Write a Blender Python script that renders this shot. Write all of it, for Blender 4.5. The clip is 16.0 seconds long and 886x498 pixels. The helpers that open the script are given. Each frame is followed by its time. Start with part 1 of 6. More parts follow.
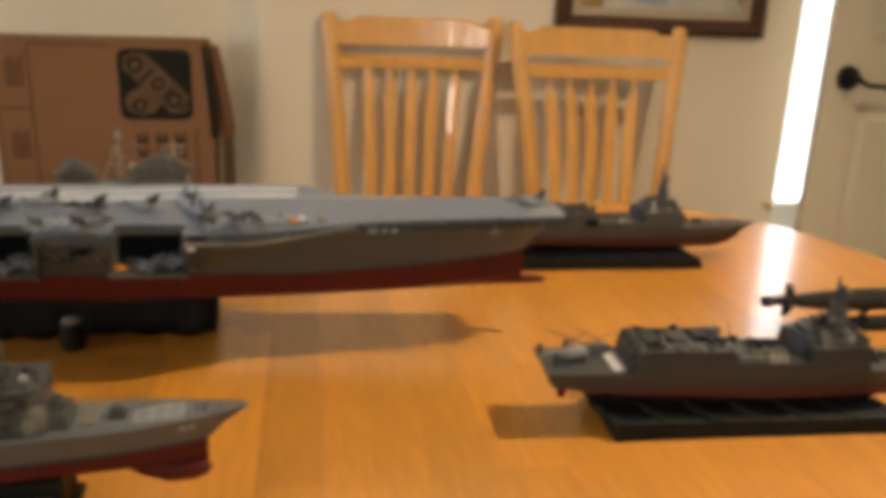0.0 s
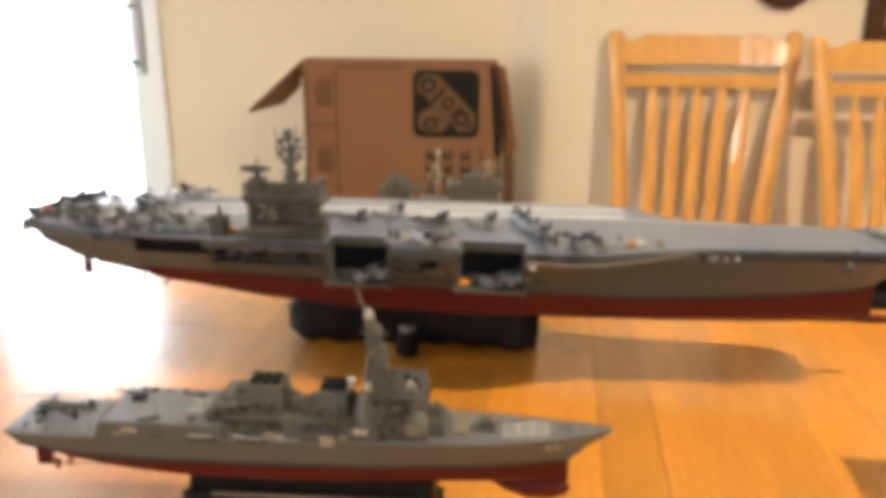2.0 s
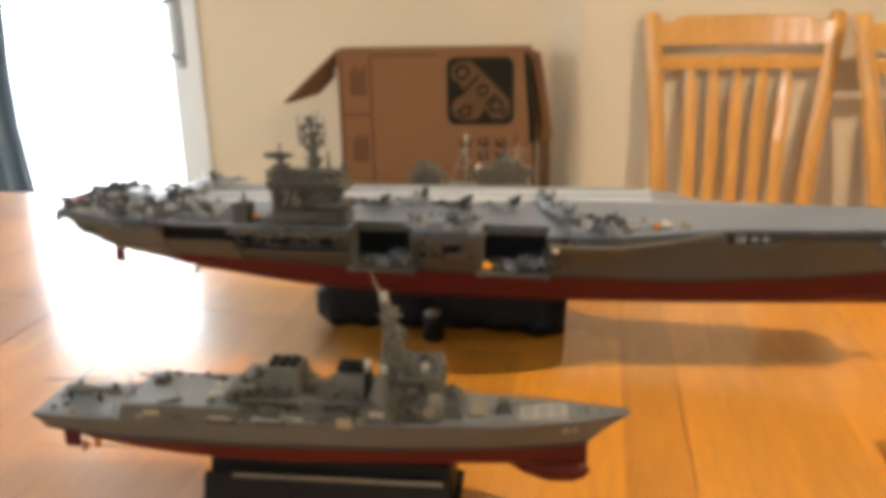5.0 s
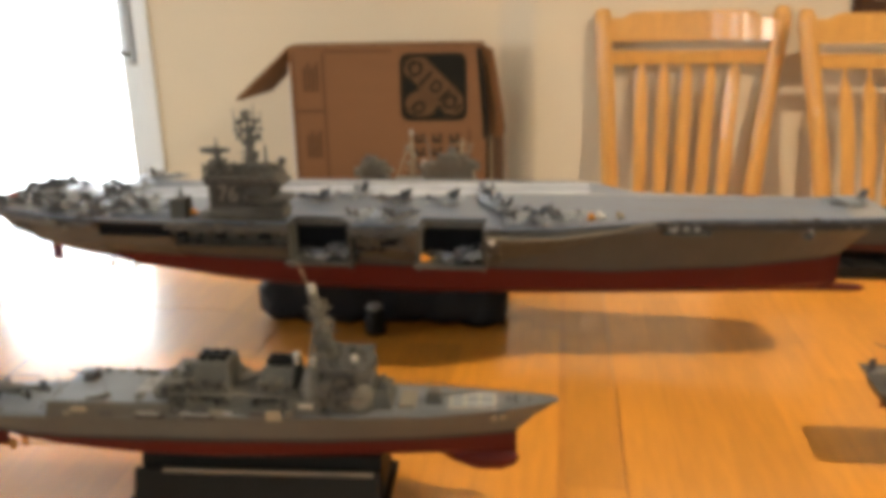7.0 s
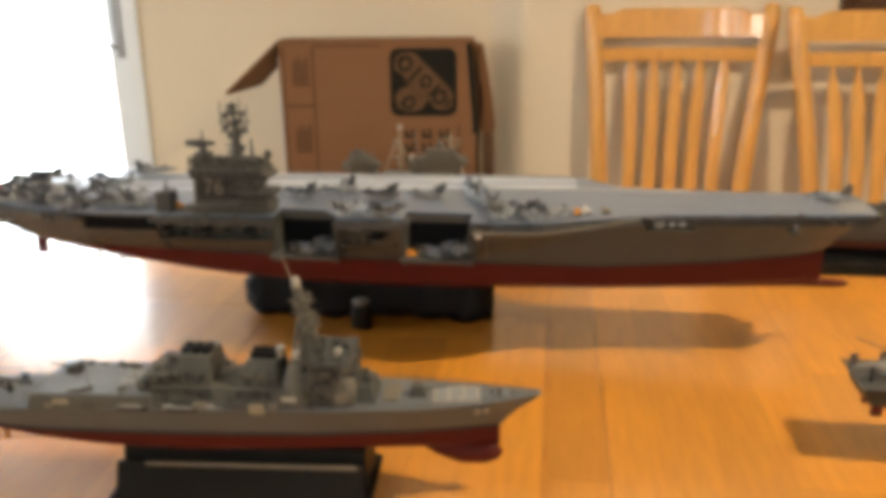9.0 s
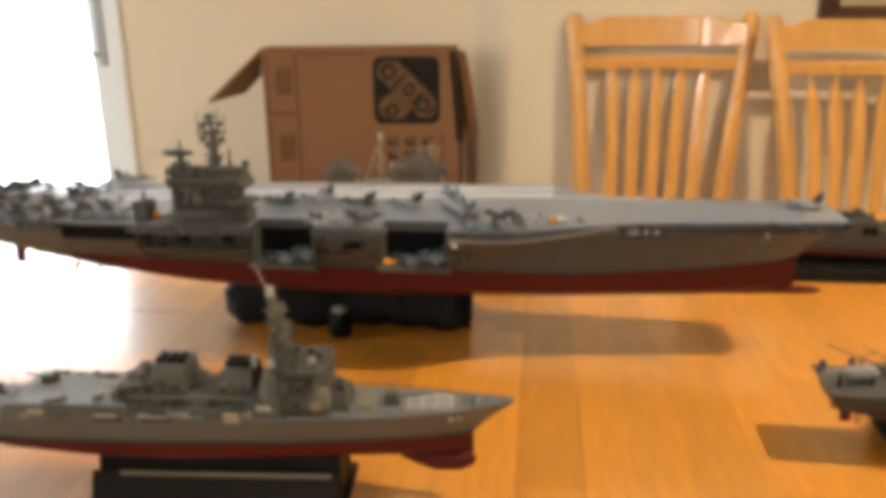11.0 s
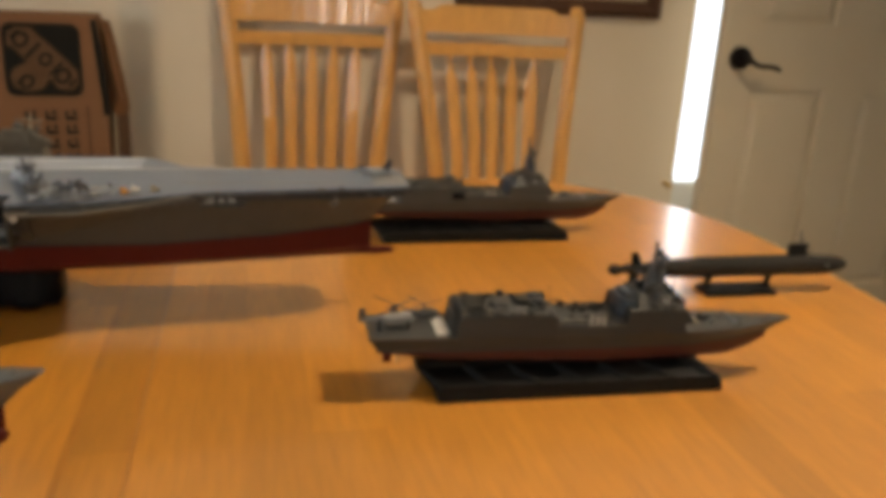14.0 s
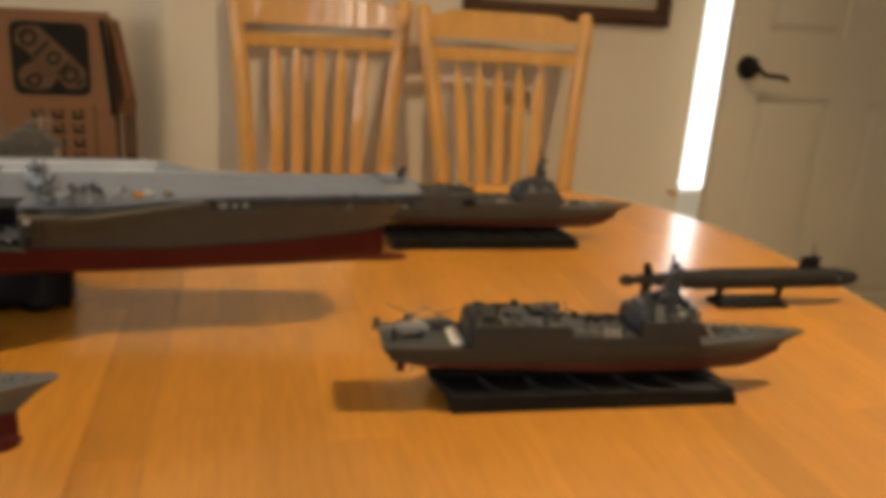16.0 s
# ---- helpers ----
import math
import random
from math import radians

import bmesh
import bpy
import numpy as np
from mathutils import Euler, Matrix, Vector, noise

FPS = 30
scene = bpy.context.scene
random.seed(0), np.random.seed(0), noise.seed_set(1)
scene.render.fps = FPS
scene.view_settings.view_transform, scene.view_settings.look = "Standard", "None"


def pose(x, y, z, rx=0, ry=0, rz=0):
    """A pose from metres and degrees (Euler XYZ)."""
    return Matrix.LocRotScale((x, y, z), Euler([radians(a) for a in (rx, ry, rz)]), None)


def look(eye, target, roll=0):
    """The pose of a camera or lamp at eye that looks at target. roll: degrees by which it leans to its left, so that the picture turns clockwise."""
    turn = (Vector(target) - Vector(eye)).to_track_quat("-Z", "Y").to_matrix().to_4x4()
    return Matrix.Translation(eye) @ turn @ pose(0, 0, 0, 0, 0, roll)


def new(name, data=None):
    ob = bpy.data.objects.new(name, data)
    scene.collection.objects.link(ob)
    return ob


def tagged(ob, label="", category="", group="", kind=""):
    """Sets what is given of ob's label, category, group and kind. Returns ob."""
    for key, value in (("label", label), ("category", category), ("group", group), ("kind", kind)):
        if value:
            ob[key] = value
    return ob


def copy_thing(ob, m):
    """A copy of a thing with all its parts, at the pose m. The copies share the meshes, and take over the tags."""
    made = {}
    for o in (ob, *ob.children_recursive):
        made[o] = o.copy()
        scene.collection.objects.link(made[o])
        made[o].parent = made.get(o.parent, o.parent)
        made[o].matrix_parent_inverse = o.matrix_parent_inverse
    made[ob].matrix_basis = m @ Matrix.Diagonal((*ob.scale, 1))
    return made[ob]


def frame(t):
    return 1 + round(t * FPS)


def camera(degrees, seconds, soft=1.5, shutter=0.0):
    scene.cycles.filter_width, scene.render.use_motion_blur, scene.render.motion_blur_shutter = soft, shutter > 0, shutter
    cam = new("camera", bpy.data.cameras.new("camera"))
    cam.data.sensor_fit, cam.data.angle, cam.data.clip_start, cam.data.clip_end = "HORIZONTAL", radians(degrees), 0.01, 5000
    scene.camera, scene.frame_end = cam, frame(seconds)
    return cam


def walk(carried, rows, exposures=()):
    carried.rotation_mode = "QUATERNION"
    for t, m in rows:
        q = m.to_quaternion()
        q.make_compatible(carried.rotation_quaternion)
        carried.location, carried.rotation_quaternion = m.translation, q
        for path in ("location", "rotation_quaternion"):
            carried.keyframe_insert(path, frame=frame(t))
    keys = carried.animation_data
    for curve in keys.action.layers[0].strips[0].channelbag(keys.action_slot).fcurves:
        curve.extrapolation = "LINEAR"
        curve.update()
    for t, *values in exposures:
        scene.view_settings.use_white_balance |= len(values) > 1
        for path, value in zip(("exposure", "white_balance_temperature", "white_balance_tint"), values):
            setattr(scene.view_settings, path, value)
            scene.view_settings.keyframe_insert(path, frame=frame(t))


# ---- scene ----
cam = camera(56.0, 16.0, soft=6.4, shutter=0.5)
PATH = [
    (0, (0.107, -0.87, 1.119), (0.414, 1.015, 0.526), 2.3),
    (0.5, (0.074, -0.866, 1.118), (0.211, 1.042, 0.534), 2.3),
    (1, (0.045, -0.863, 1.12), (0.032, 1.057, 0.559), 1.7),
    (1.5, (0.023, -0.861, 1.118), (-0.125, 1.051, 0.55), 0.7),
    (2, (0.01, -0.861, 1.12), (-0.243, 1.04, 0.554), 0.4),
    (2.5, (-0.003, -0.86, 1.117), (-0.351, 1.025, 0.545), -0.4),
    (3, (0.006, -0.859, 1.117), (-0.346, 1.023, 0.538), -0.4),
    (3.5, (0.012, -0.859, 1.118), (-0.334, 1.024, 0.539), -0.7),
    (6, (0.039, -0.856, 1.111), (-0.321, 1.02, 0.516), -1.4),
    (6.5, (0.044, -0.857, 1.112), (-0.264, 1.027, 0.517), -1.2),
    (7, (0.058, -0.858, 1.11), (-0.218, 1.031, 0.515), -1.1),
    (7.5, (0.056, -0.855, 1.106), (-0.208, 1.033, 0.502), -1.0),
    (8, (0.06, -0.856, 1.107), (-0.202, 1.03, 0.495), -0.9),
    (10.5, (0.066, -0.86, 1.11), (-0.179, 1.035, 0.521), -0.4),
    (11, (0.074, -0.862, 1.112), (-0.152, 1.036, 0.522), -0.6),
    (11.5, (0.098, -0.866, 1.111), (-0.06, 1.041, 0.531), 0.2),
    (12, (0.147, -0.874, 1.109), (0.168, 1.045, 0.546), 0.1),
    (12.5, (0.172, -0.889, 1.109), (0.376, 1.011, 0.518), 0.4),
    (13, (0.184, -0.894, 1.108), (0.482, 0.983, 0.485), 2.0),
    (13.5, (0.202, -0.9, 1.11), (0.588, 0.957, 0.476), 2.4),
    (14, (0.208, -0.902, 1.113), (0.65, 0.946, 0.488), 3.1),
    (14.5, (0.209, -0.905, 1.113), (0.691, 0.935, 0.495), 3.8),
    (15, (0.215, -0.907, 1.114), (0.715, 0.925, 0.486), 3.8),
    (15.5, (0.212, -0.906, 1.115), (0.721, 0.926, 0.492), 4.0),
    (16, (0.195, -0.893, 1.116), (0.638, 0.956, 0.498), 4.0),
]
EXPOSURES = [(0, -0.68, 6400, 10), (0.5, -0.40, 5580, 10), (1, -0.18, 5600, 10), (1.5, 0.07, 6250, 10), (2, 0.03, 6400, 10), (2.5, -0.2, 6350, 10), (3.5, -0.25, 6400, 10), (6, -0.29, 6500, 10), (8, -0.33, 6500, 10), (10.5, -0.30, 6500, 10), (11, -0.28, 6550, 10), (11.5, -0.35, 6730, 10), (12, -0.6, 6200, 10), (12.5, -0.7, 6050, 10), (13, -0.58, 6120, 10), (13.5, -0.58, 6240, 10), (14, -1.01, 6400, 10), (14.5, -1.17, 6550, 10), (15, -0.98, 6700, 10), (15.5, -0.92, 6700, 10), (16, -0.97, 6700, 10)]
walk(cam, [(t, look(eye, target, roll)) for t, eye, target, roll in PATH], EXPOSURES)

# ---- light ----
world = bpy.data.worlds.new("world")
scene.world = world
world.use_nodes = True
wn = world.node_tree.nodes
sky = wn.new("ShaderNodeTexSky")
sky.sky_type, sky.sun_disc, sky.sun_elevation, sky.sun_rotation = "NISHITA", False, radians(40), radians(20)
wn["Background"].inputs["Strength"].default_value = 0.12
world.node_tree.links.new(sky.outputs["Color"], wn["Background"].inputs["Color"])


def area_lamp(name, m, sx, sy, watts, colour):
    data = bpy.data.lights.new(name, "AREA")
    data.shape, data.size, data.size_y, data.energy, data.color = "RECTANGLE", sx, sy, watts, colour
    ob = new(name, data)
    ob.matrix_world = m
    return ob


# daylight through the glazed sliding door, the window behind the camera, the narrow glazed door by the entrance
area_lamp("slider_daylight", look((-1.98, 1.62, 0.83), (-1.5, 0.0, 0.75)), 1.7, 1.36, 96, (0.86, 0.93, 1.0))
# warm slit lamps at the unseen window, placed to mirror as stripes on chairs
for wx, ww in ((0.74, 0.060), (0.60, 0.038), (0.505, 0.030)):
    area_lamp("window_slit_lamp", look((wx, -3.19, 1.45), (wx, 1.0, 1.2)), ww, 1.1, 115 * ww, (1.0, 0.86, 0.64))
# fill lamp added from the left, at an opening assumed in the wall
area_lamp("west_fill", look((-3.15, -0.9, 1.45), (0.0, 0.5, 0.9)), 1.2, 1.1, 38, (0.97, 0.98, 1.0))
area_lamp("entry_daylight", look((2.05, 2.30, 1.2), (1.2, 0.3, 0.9)), 0.6, 1.4, 10, (0.95, 0.97, 1.0))
# unseen bulb, placed from the models' shadows; cone narrowed to dim the wall
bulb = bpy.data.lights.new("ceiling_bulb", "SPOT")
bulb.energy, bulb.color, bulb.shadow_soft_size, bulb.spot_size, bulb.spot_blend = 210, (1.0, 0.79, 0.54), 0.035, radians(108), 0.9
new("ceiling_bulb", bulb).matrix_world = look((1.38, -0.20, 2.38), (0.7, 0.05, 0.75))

# ---- materials ----


def links(mat):
    return mat.node_tree.nodes, mat.node_tree.links


def material(name, colour, rough=0.5, metal=0.0, rvar=0.05, coat_rough=0.10, vary=0.12, scale=30.0, bump=0.0, coat=0.0, fine=None, stretch=(1, 1, 1), islands=0.0, spec=0.5, coat_ior=1.5):
    """Paint, plastic or wood with tone variation at two scales and a fine relief."""
    mat = bpy.data.materials.new(name)
    mat.use_nodes = True
    n, l = links(mat)
    b = n["Principled BSDF"]
    b.inputs["Metallic"].default_value = metal
    b.inputs["Coat Weight"].default_value = coat
    b.inputs["Coat Roughness"].default_value = coat_rough
    b.inputs["Coat IOR"].default_value = coat_ior
    b.inputs["Specular IOR Level"].default_value = spec
    tc = n.new("ShaderNodeTexCoord")
    mp = n.new("ShaderNodeMapping")
    mp.inputs["Scale"].default_value = stretch
    l.new(tc.outputs["Object"], mp.inputs["Vector"])
    big, small = n.new("ShaderNodeTexNoise"), n.new("ShaderNodeTexNoise")
    big.inputs["Scale"].default_value, big.inputs["Detail"].default_value = scale, 4
    small.inputs["Scale"].default_value, small.inputs["Detail"].default_value = fine or scale * 9, 6
    l.new(mp.outputs["Vector"], big.inputs["Vector"])
    l.new(mp.outputs["Vector"], small.inputs["Vector"])
    add = n.new("ShaderNodeMath")
    add.operation = "ADD"
    l.new(big.outputs["Fac"], add.inputs[0])
    l.new(small.outputs["Fac"], add.inputs[1])
    val = n.new("ShaderNodeMapRange")
    val.inputs["From Min"].default_value, val.inputs["From Max"].default_value = 0.6, 1.4
    val.inputs["To Min"].default_value, val.inputs["To Max"].default_value = 1 - vary, 1 + vary
    l.new(add.outputs[0], val.inputs["Value"])
    last = val.outputs["Result"]
    if islands:
        info = n.new("ShaderNodeObjectInfo")
        r = n.new("ShaderNodeMapRange")
        r.inputs["To Min"].default_value, r.inputs["To Max"].default_value = 1 - islands, 1 + islands
        l.new(info.outputs["Random"], r.inputs["Value"])
        m2 = n.new("ShaderNodeMath")
        m2.operation = "MULTIPLY"
        l.new(last, m2.inputs[0])
        l.new(r.outputs["Result"], m2.inputs[1])
        last = m2.outputs[0]
    mul = n.new("ShaderNodeVectorMath")
    mul.operation = "SCALE"
    mul.inputs[0].default_value = colour
    l.new(last, mul.inputs["Scale"])
    l.new(mul.outputs["Vector"], b.inputs["Base Color"])
    rr = n.new("ShaderNodeMapRange")
    rr.inputs["To Min"].default_value, rr.inputs["To Max"].default_value = max(0.02, rough - rvar), min(1, rough + rvar)
    l.new(small.outputs["Fac"], rr.inputs["Value"])
    l.new(rr.outputs["Result"], b.inputs["Roughness"])
    if bump:
        bp = n.new("ShaderNodeBump")
        bp.inputs["Strength"].default_value, bp.inputs["Distance"].default_value = 1.0, bump
        l.new(small.outputs["Fac"], bp.inputs["Height"])
        l.new(bp.outputs["Normal"], b.inputs["Normal"])
    return mat


def emitter(name, colour, strength):
    mat = bpy.data.materials.new(name)
    mat.use_nodes = True
    n, l = links(mat)
    e = n.new("ShaderNodeEmission")
    e.inputs["Color"].default_value, e.inputs["Strength"].default_value = (*colour, 1), strength
    l.new(e.outputs[0], n["Material Output"].inputs["Surface"])
    return mat


def glass_material():
    mat = bpy.data.materials.new("window_glass")
    mat.use_nodes = True
    b = mat.node_tree.nodes["Principled BSDF"]
    b.inputs["Transmission Weight"].default_value, b.inputs["Roughness"].default_value, b.inputs["IOR"].default_value = 1.0, 0.0, 1.45
    return mat


WALL = material("cream_wall_paint", (0.715, 0.618, 0.462), 0.75, vary=0.03, scale=1.5, fine=160, bump=0.0006)
CEILING = material("ceiling_paint", (0.82, 0.80, 0.75), 0.9, vary=0.03, scale=2, fine=90, bump=0.002)
FLOOR = material("beige_carpet", (0.46, 0.38, 0.29), 0.95, vary=0.15, scale=6, fine=420, bump=0.004)
TRIM = material("white_trim_paint", (0.80, 0.78, 0.73), 0.4, vary=0.03, scale=4)
VINYL = material("white_vinyl", (0.80, 0.84, 0.86), 0.35, vary=0.02, scale=5)
DOORPAINT = material("cream_door_paint", (0.69, 0.59, 0.425), 0.45, vary=0.03, scale=5, fine=120, bump=0.0004)
STAVE = material("honey_maple_staves", (0.68, 0.280, 0.026), 0.46, rvar=0.03, coat_rough=0.17, vary=0.17, scale=6, fine=48, coat=1.0, coat_ior=1.75, spec=0.9, stretch=(3.2, 0.35, 1), islands=0.15)
STAVEDK = material("dark_maple_vein", (0.52, 0.210, 0.030), 0.36, coat_rough=0.26, vary=0.25, scale=8, fine=40, coat=1.0, stretch=(4, 0.8, 1))
TABLEWOOD = material("honey_maple_edge", (0.52, 0.25, 0.07), 0.3, vary=0.18, scale=8, fine=40, coat=0.5, stretch=(1, 6, 6))
CHAIRWOOD = material("honey_beech", (0.67, 0.345, 0.082), 0.3, rvar=0.02, coat_rough=0.03, vary=0.17, scale=9, fine=60, coat=0.8, stretch=(7, 7, 0.8))
HULL = material("haze_grey_paint", (0.104, 0.101, 0.086), 0.55, vary=0.12, scale=40, fine=500)
HULLDK = material("dark_grey_paint", (0.070, 0.070, 0.066), 0.55, vary=0.14, scale=60, fine=600)
DECK = material("deck_grey_paint", (0.158, 0.196, 0.258), 0.38, spec=1.0, vary=0.10, scale=35, fine=700)
DECKDK = material("deck_dark_grey", (0.145, 0.158, 0.172), 0.34, vary=0.12, scale=40, fine=600)
CVGREY = material("brownish_grey_paint", (0.060, 0.060, 0.050), 0.55, vary=0.14, scale=40, fine=500)
FFGREY = material("dark_haze_grey_paint", (0.027, 0.027, 0.0215), 0.5, vary=0.14, scale=50, fine=500)
RED = material("antifouling_red", (0.082, 0.0062, 0.0040), 0.55, spec=0.25, vary=0.12, scale=40, fine=400)
# darker copy of the red, for frigate bottoms shaded by their stands
REDSHADE = material("shaded_antifouling_red", (0.052, 0.0048, 0.0030), 0.55, vary=0.15, scale=40, fine=400)
# black for boot topping, windows and guns, and for painted shade
BOOT = material("boot_and_shade_black", (0.025, 0.023, 0.022), 0.5, vary=0.1)
# near-black standing in for the shade inside hangar and side openings
VOID = material("opening_shade_black", (0.006, 0.007, 0.009), 0.7, spec=0.1, vary=0.2, scale=60)
BLACK = material("black_plastic", (0.010, 0.010, 0.009), 0.5, spec=0.14, vary=0.2, scale=25)
RUBBER = material("black_foam", (0.008, 0.009, 0.011), 0.45, spec=0.2, vary=0.25, scale=30, fine=300, bump=0.0008)
WHITE = material("white_marking", (0.72, 0.70, 0.64), 0.5, vary=0.1, scale=80)
LANE = material("pale_blue_lane_paint", (0.70, 0.75, 0.80), 0.5, vary=0.18, scale=60)
CRGREY = material("pale_haze_grey_paint", (0.125, 0.122, 0.102), 0.5, vary=0.25, scale=90, fine=500)
SAND = material("tan_details", (0.34, 0.29, 0.20), 0.55, vary=0.12, scale=80)
JET = material("jet_grey", (0.25, 0.275, 0.30), 0.36, vary=0.18, scale=120)
JETDK = material("jet_dark_grey", (0.07, 0.075, 0.085), 0.4, vary=0.15, scale=120)
ORANGE = material("orange_paint", (0.75, 0.30, 0.03), 0.45, vary=0.08, scale=100)
REDFLAG = material("red_cloth", (0.55, 0.10, 0.06), 0.7, vary=0.1, scale=100)
FARGREY = material("far_frigate_grey_paint", (0.044, 0.044, 0.036), 0.55, vary=0.16, scale=60, fine=500)
SUPER = material("dark_superstructure_grey", (0.078, 0.078, 0.068), 0.5, vary=0.22, scale=90, fine=500)
ISLAND = material("mottled_island_grey", (0.088, 0.084, 0.073), 0.5, vary=0.26, scale=110, fine=600)
TANGREY = material("tan_grey_paint", (0.120, 0.110, 0.086), 0.55, vary=0.2, scale=90, fine=500)
BRIDGEBLUE = material("blue_grey_paint", (0.052, 0.066, 0.080), 0.5, vary=0.15, scale=90)
PALEGREY = material("pale_grey_paint", (0.27, 0.27, 0.26), 0.5, vary=0.15, scale=90)
DOMEGREY = material("off_white_dome_paint", (0.38, 0.355, 0.30), 0.5, vary=0.1, scale=90)
DULLTAN = material("dull_tan_paint", (0.20, 0.18, 0.14), 0.55, vary=0.12, scale=90)
SUBGREY = material("submarine_black_paint", (0.027, 0.025, 0.021), 0.7, spec=0.15, vary=0.12, scale=60)
BRONZE = material("bronze", (0.45, 0.26, 0.10), 0.35, metal=1.0, vary=0.1, scale=90)
CARD = material("corrugated_cardboard", (0.220, 0.108, 0.050), 0.8, spec=0.25, vary=0.08, scale=5, fine=160, stretch=(1, 1, 5), bump=0.0003)
CARDDK = material("raw_cardboard_inside", (0.25, 0.125, 0.06), 0.85, vary=0.08, scale=8)
INK = material("black_ink_and_gap", (0.017, 0.016, 0.013), 0.8, spec=0.1, vary=0.15, scale=20)
SHADECARD = material("box_shadow_brown", (0.12, 0.066, 0.038), 0.85, vary=0.12, scale=8)
EMBLEMBROWN = material("faded_brown_print", (0.120, 0.066, 0.034), 0.8, spec=0.15, vary=0.25, scale=30)
INKBROWN = material("brown_ink", (0.105, 0.050, 0.026), 0.8, spec=0.15, vary=0.12, scale=20)
FOAM = material("white_packing_foam", (0.78, 0.77, 0.74), 0.8, vary=0.05, scale=40, fine=300, bump=0.001)
CURTAIN = material("slate_blue_curtain", (0.21, 0.29, 0.37), 0.85, vary=0.12, scale=5, fine=300, stretch=(2, 2, 0.6))
IRON = material("oil_rubbed_bronze", (0.020, 0.017, 0.016), 0.35, metal=0.6, vary=0.2, scale=40)
ALU = material("grey_metal", (0.40, 0.41, 0.42), 0.4, metal=0.7, vary=0.08, scale=40)
BRASS = material("brass", (0.62, 0.44, 0.20), 0.3, metal=1.0, vary=0.08, scale=60)
FRAMEWOOD = material("dark_walnut_frame", (0.075, 0.036, 0.020), 0.65, spec=0.12, vary=0.22, scale=14, fine=90, coat=0.0, stretch=(1, 6, 6))
GILT = material("gilt_liner", (0.42, 0.31, 0.17), 0.6, metal=0.0, vary=0.12, scale=40)
LINEN = material("linen_liner", (0.40, 0.33, 0.22), 0.8, vary=0.06, scale=60)
PAINTING = material("painted_canvas", (0.24, 0.19, 0.11), 0.7, vary=0.55, scale=9, fine=40)
OCHREPAINT = material("ochre_grass_paint", (0.26, 0.15, 0.045), 0.7, vary=0.5, scale=22, fine=120)
SNOWPAINT = material("pale_snow_paint", (0.44, 0.41, 0.33), 0.7, vary=0.22, scale=26, fine=140)
PONDPAINT = material("grey_blue_water_paint", (0.27, 0.32, 0.36), 0.7, vary=0.3, scale=26, fine=140, stretch=(1, 1, 0.3))
GLASS = glass_material()
OUTSIDE = emitter("bright_outdoors", (0.88, 0.95, 1.0), 6.0)

# ---- building helpers ----


def part(name, bm, mat, parent=None, label="", smooth=False):
    """Links a bmesh as one mesh object under a thing or a part."""
    me = bpy.data.meshes.new(name)
    bmesh.ops.recalc_face_normals(bm, faces=bm.faces)
    bm.to_mesh(me)
    bm.free()
    me.materials.append(mat)
    if smooth:
        me.polygons.foreach_set("use_smooth", [True] * len(me.polygons))
    ob = new(name, me)
    if parent is not None:
        ob.parent = parent
    if label:
        ob["label"] = label
    return ob


def thing(name, m, label, category, group=""):
    ob = new(name)
    ob.empty_display_size = 0.02
    ob.matrix_world = m
    return tagged(ob, label, category, group)


def B():
    return bmesh.new()


def box(bm, x0, x1, y0, y1, z0, z1, bevel=0.0, top=(0, 0, 0, 0)):
    """A block; top: by how much the upper face is drawn in at x0, x1, y0, y1."""
    a, b, c, d = top
    vs = [bm.verts.new(p) for p in ((x0, y0, z0), (x1, y0, z0), (x1, y1, z0), (x0, y1, z0),
                                    (x0 + a, y0 + c, z1), (x1 - b, y0 + c, z1), (x1 - b, y1 - d, z1), (x0 + a, y1 - d, z1))]
    fs = [bm.faces.new([vs[i] for i in f]) for f in ((0, 3, 2, 1), (4, 5, 6, 7), (0, 1, 5, 4), (1, 2, 6, 5), (2, 3, 7, 6), (3, 0, 4, 7))]
    if bevel:
        es = list({e for f in fs for e in f.edges})
        bmesh.ops.bevel(bm, geom=es, offset=bevel, segments=2, profile=0.5, affect="EDGES")
    return bm


def rod(bm, p, q, r0, r1=None, n=8):
    p, q = Vector(p), Vector(q)
    r1 = r0 if r1 is None else r1
    w = (q - p).normalized()
    u = w.orthogonal().normalized()
    v = w.cross(u)
    rings = []
    for c, r in ((p, r0), (q, r1)):
        rings.append([bm.verts.new(c + r * (math.cos(2 * math.pi * k / n) * u + math.sin(2 * math.pi * k / n) * v)) for k in range(n)])
    for k in range(n):
        bm.faces.new((rings[0][k], rings[0][(k + 1) % n], rings[1][(k + 1) % n], rings[1][k]))
    bm.faces.new(rings[0][::-1])
    bm.faces.new(rings[1])
    return bm


def loft(bm, rings, close=True):
    """Skins rings of equal length; close: rings are loops."""
    made = [[bm.verts.new(p) for p in r] for r in rings]
    n = len(made[0])
    for a, b in zip(made, made[1:]):
        for k in range(n if close else n - 1):
            bm.faces.new((a[k], a[(k + 1) % n], b[(k + 1) % n], b[k]))
    bm.faces.new(made[0][::-1])
    bm.faces.new(made[-1])
    return bm


def prism(bm, outline, z0, z1, shrink=0.0):
    """An upright prism on a plan outline, its top drawn in by a share towards the middle."""
    cx = sum(p[0] for p in outline) / len(outline)
    cy = sum(p[1] for p in outline) / len(outline)
    low = [(x, y, z0) for x, y in outline]
    top = [(x + (cx - x) * shrink, y + (cy - y) * shrink, z1) for x, y in outline]
    return loft(bm, [low, top])


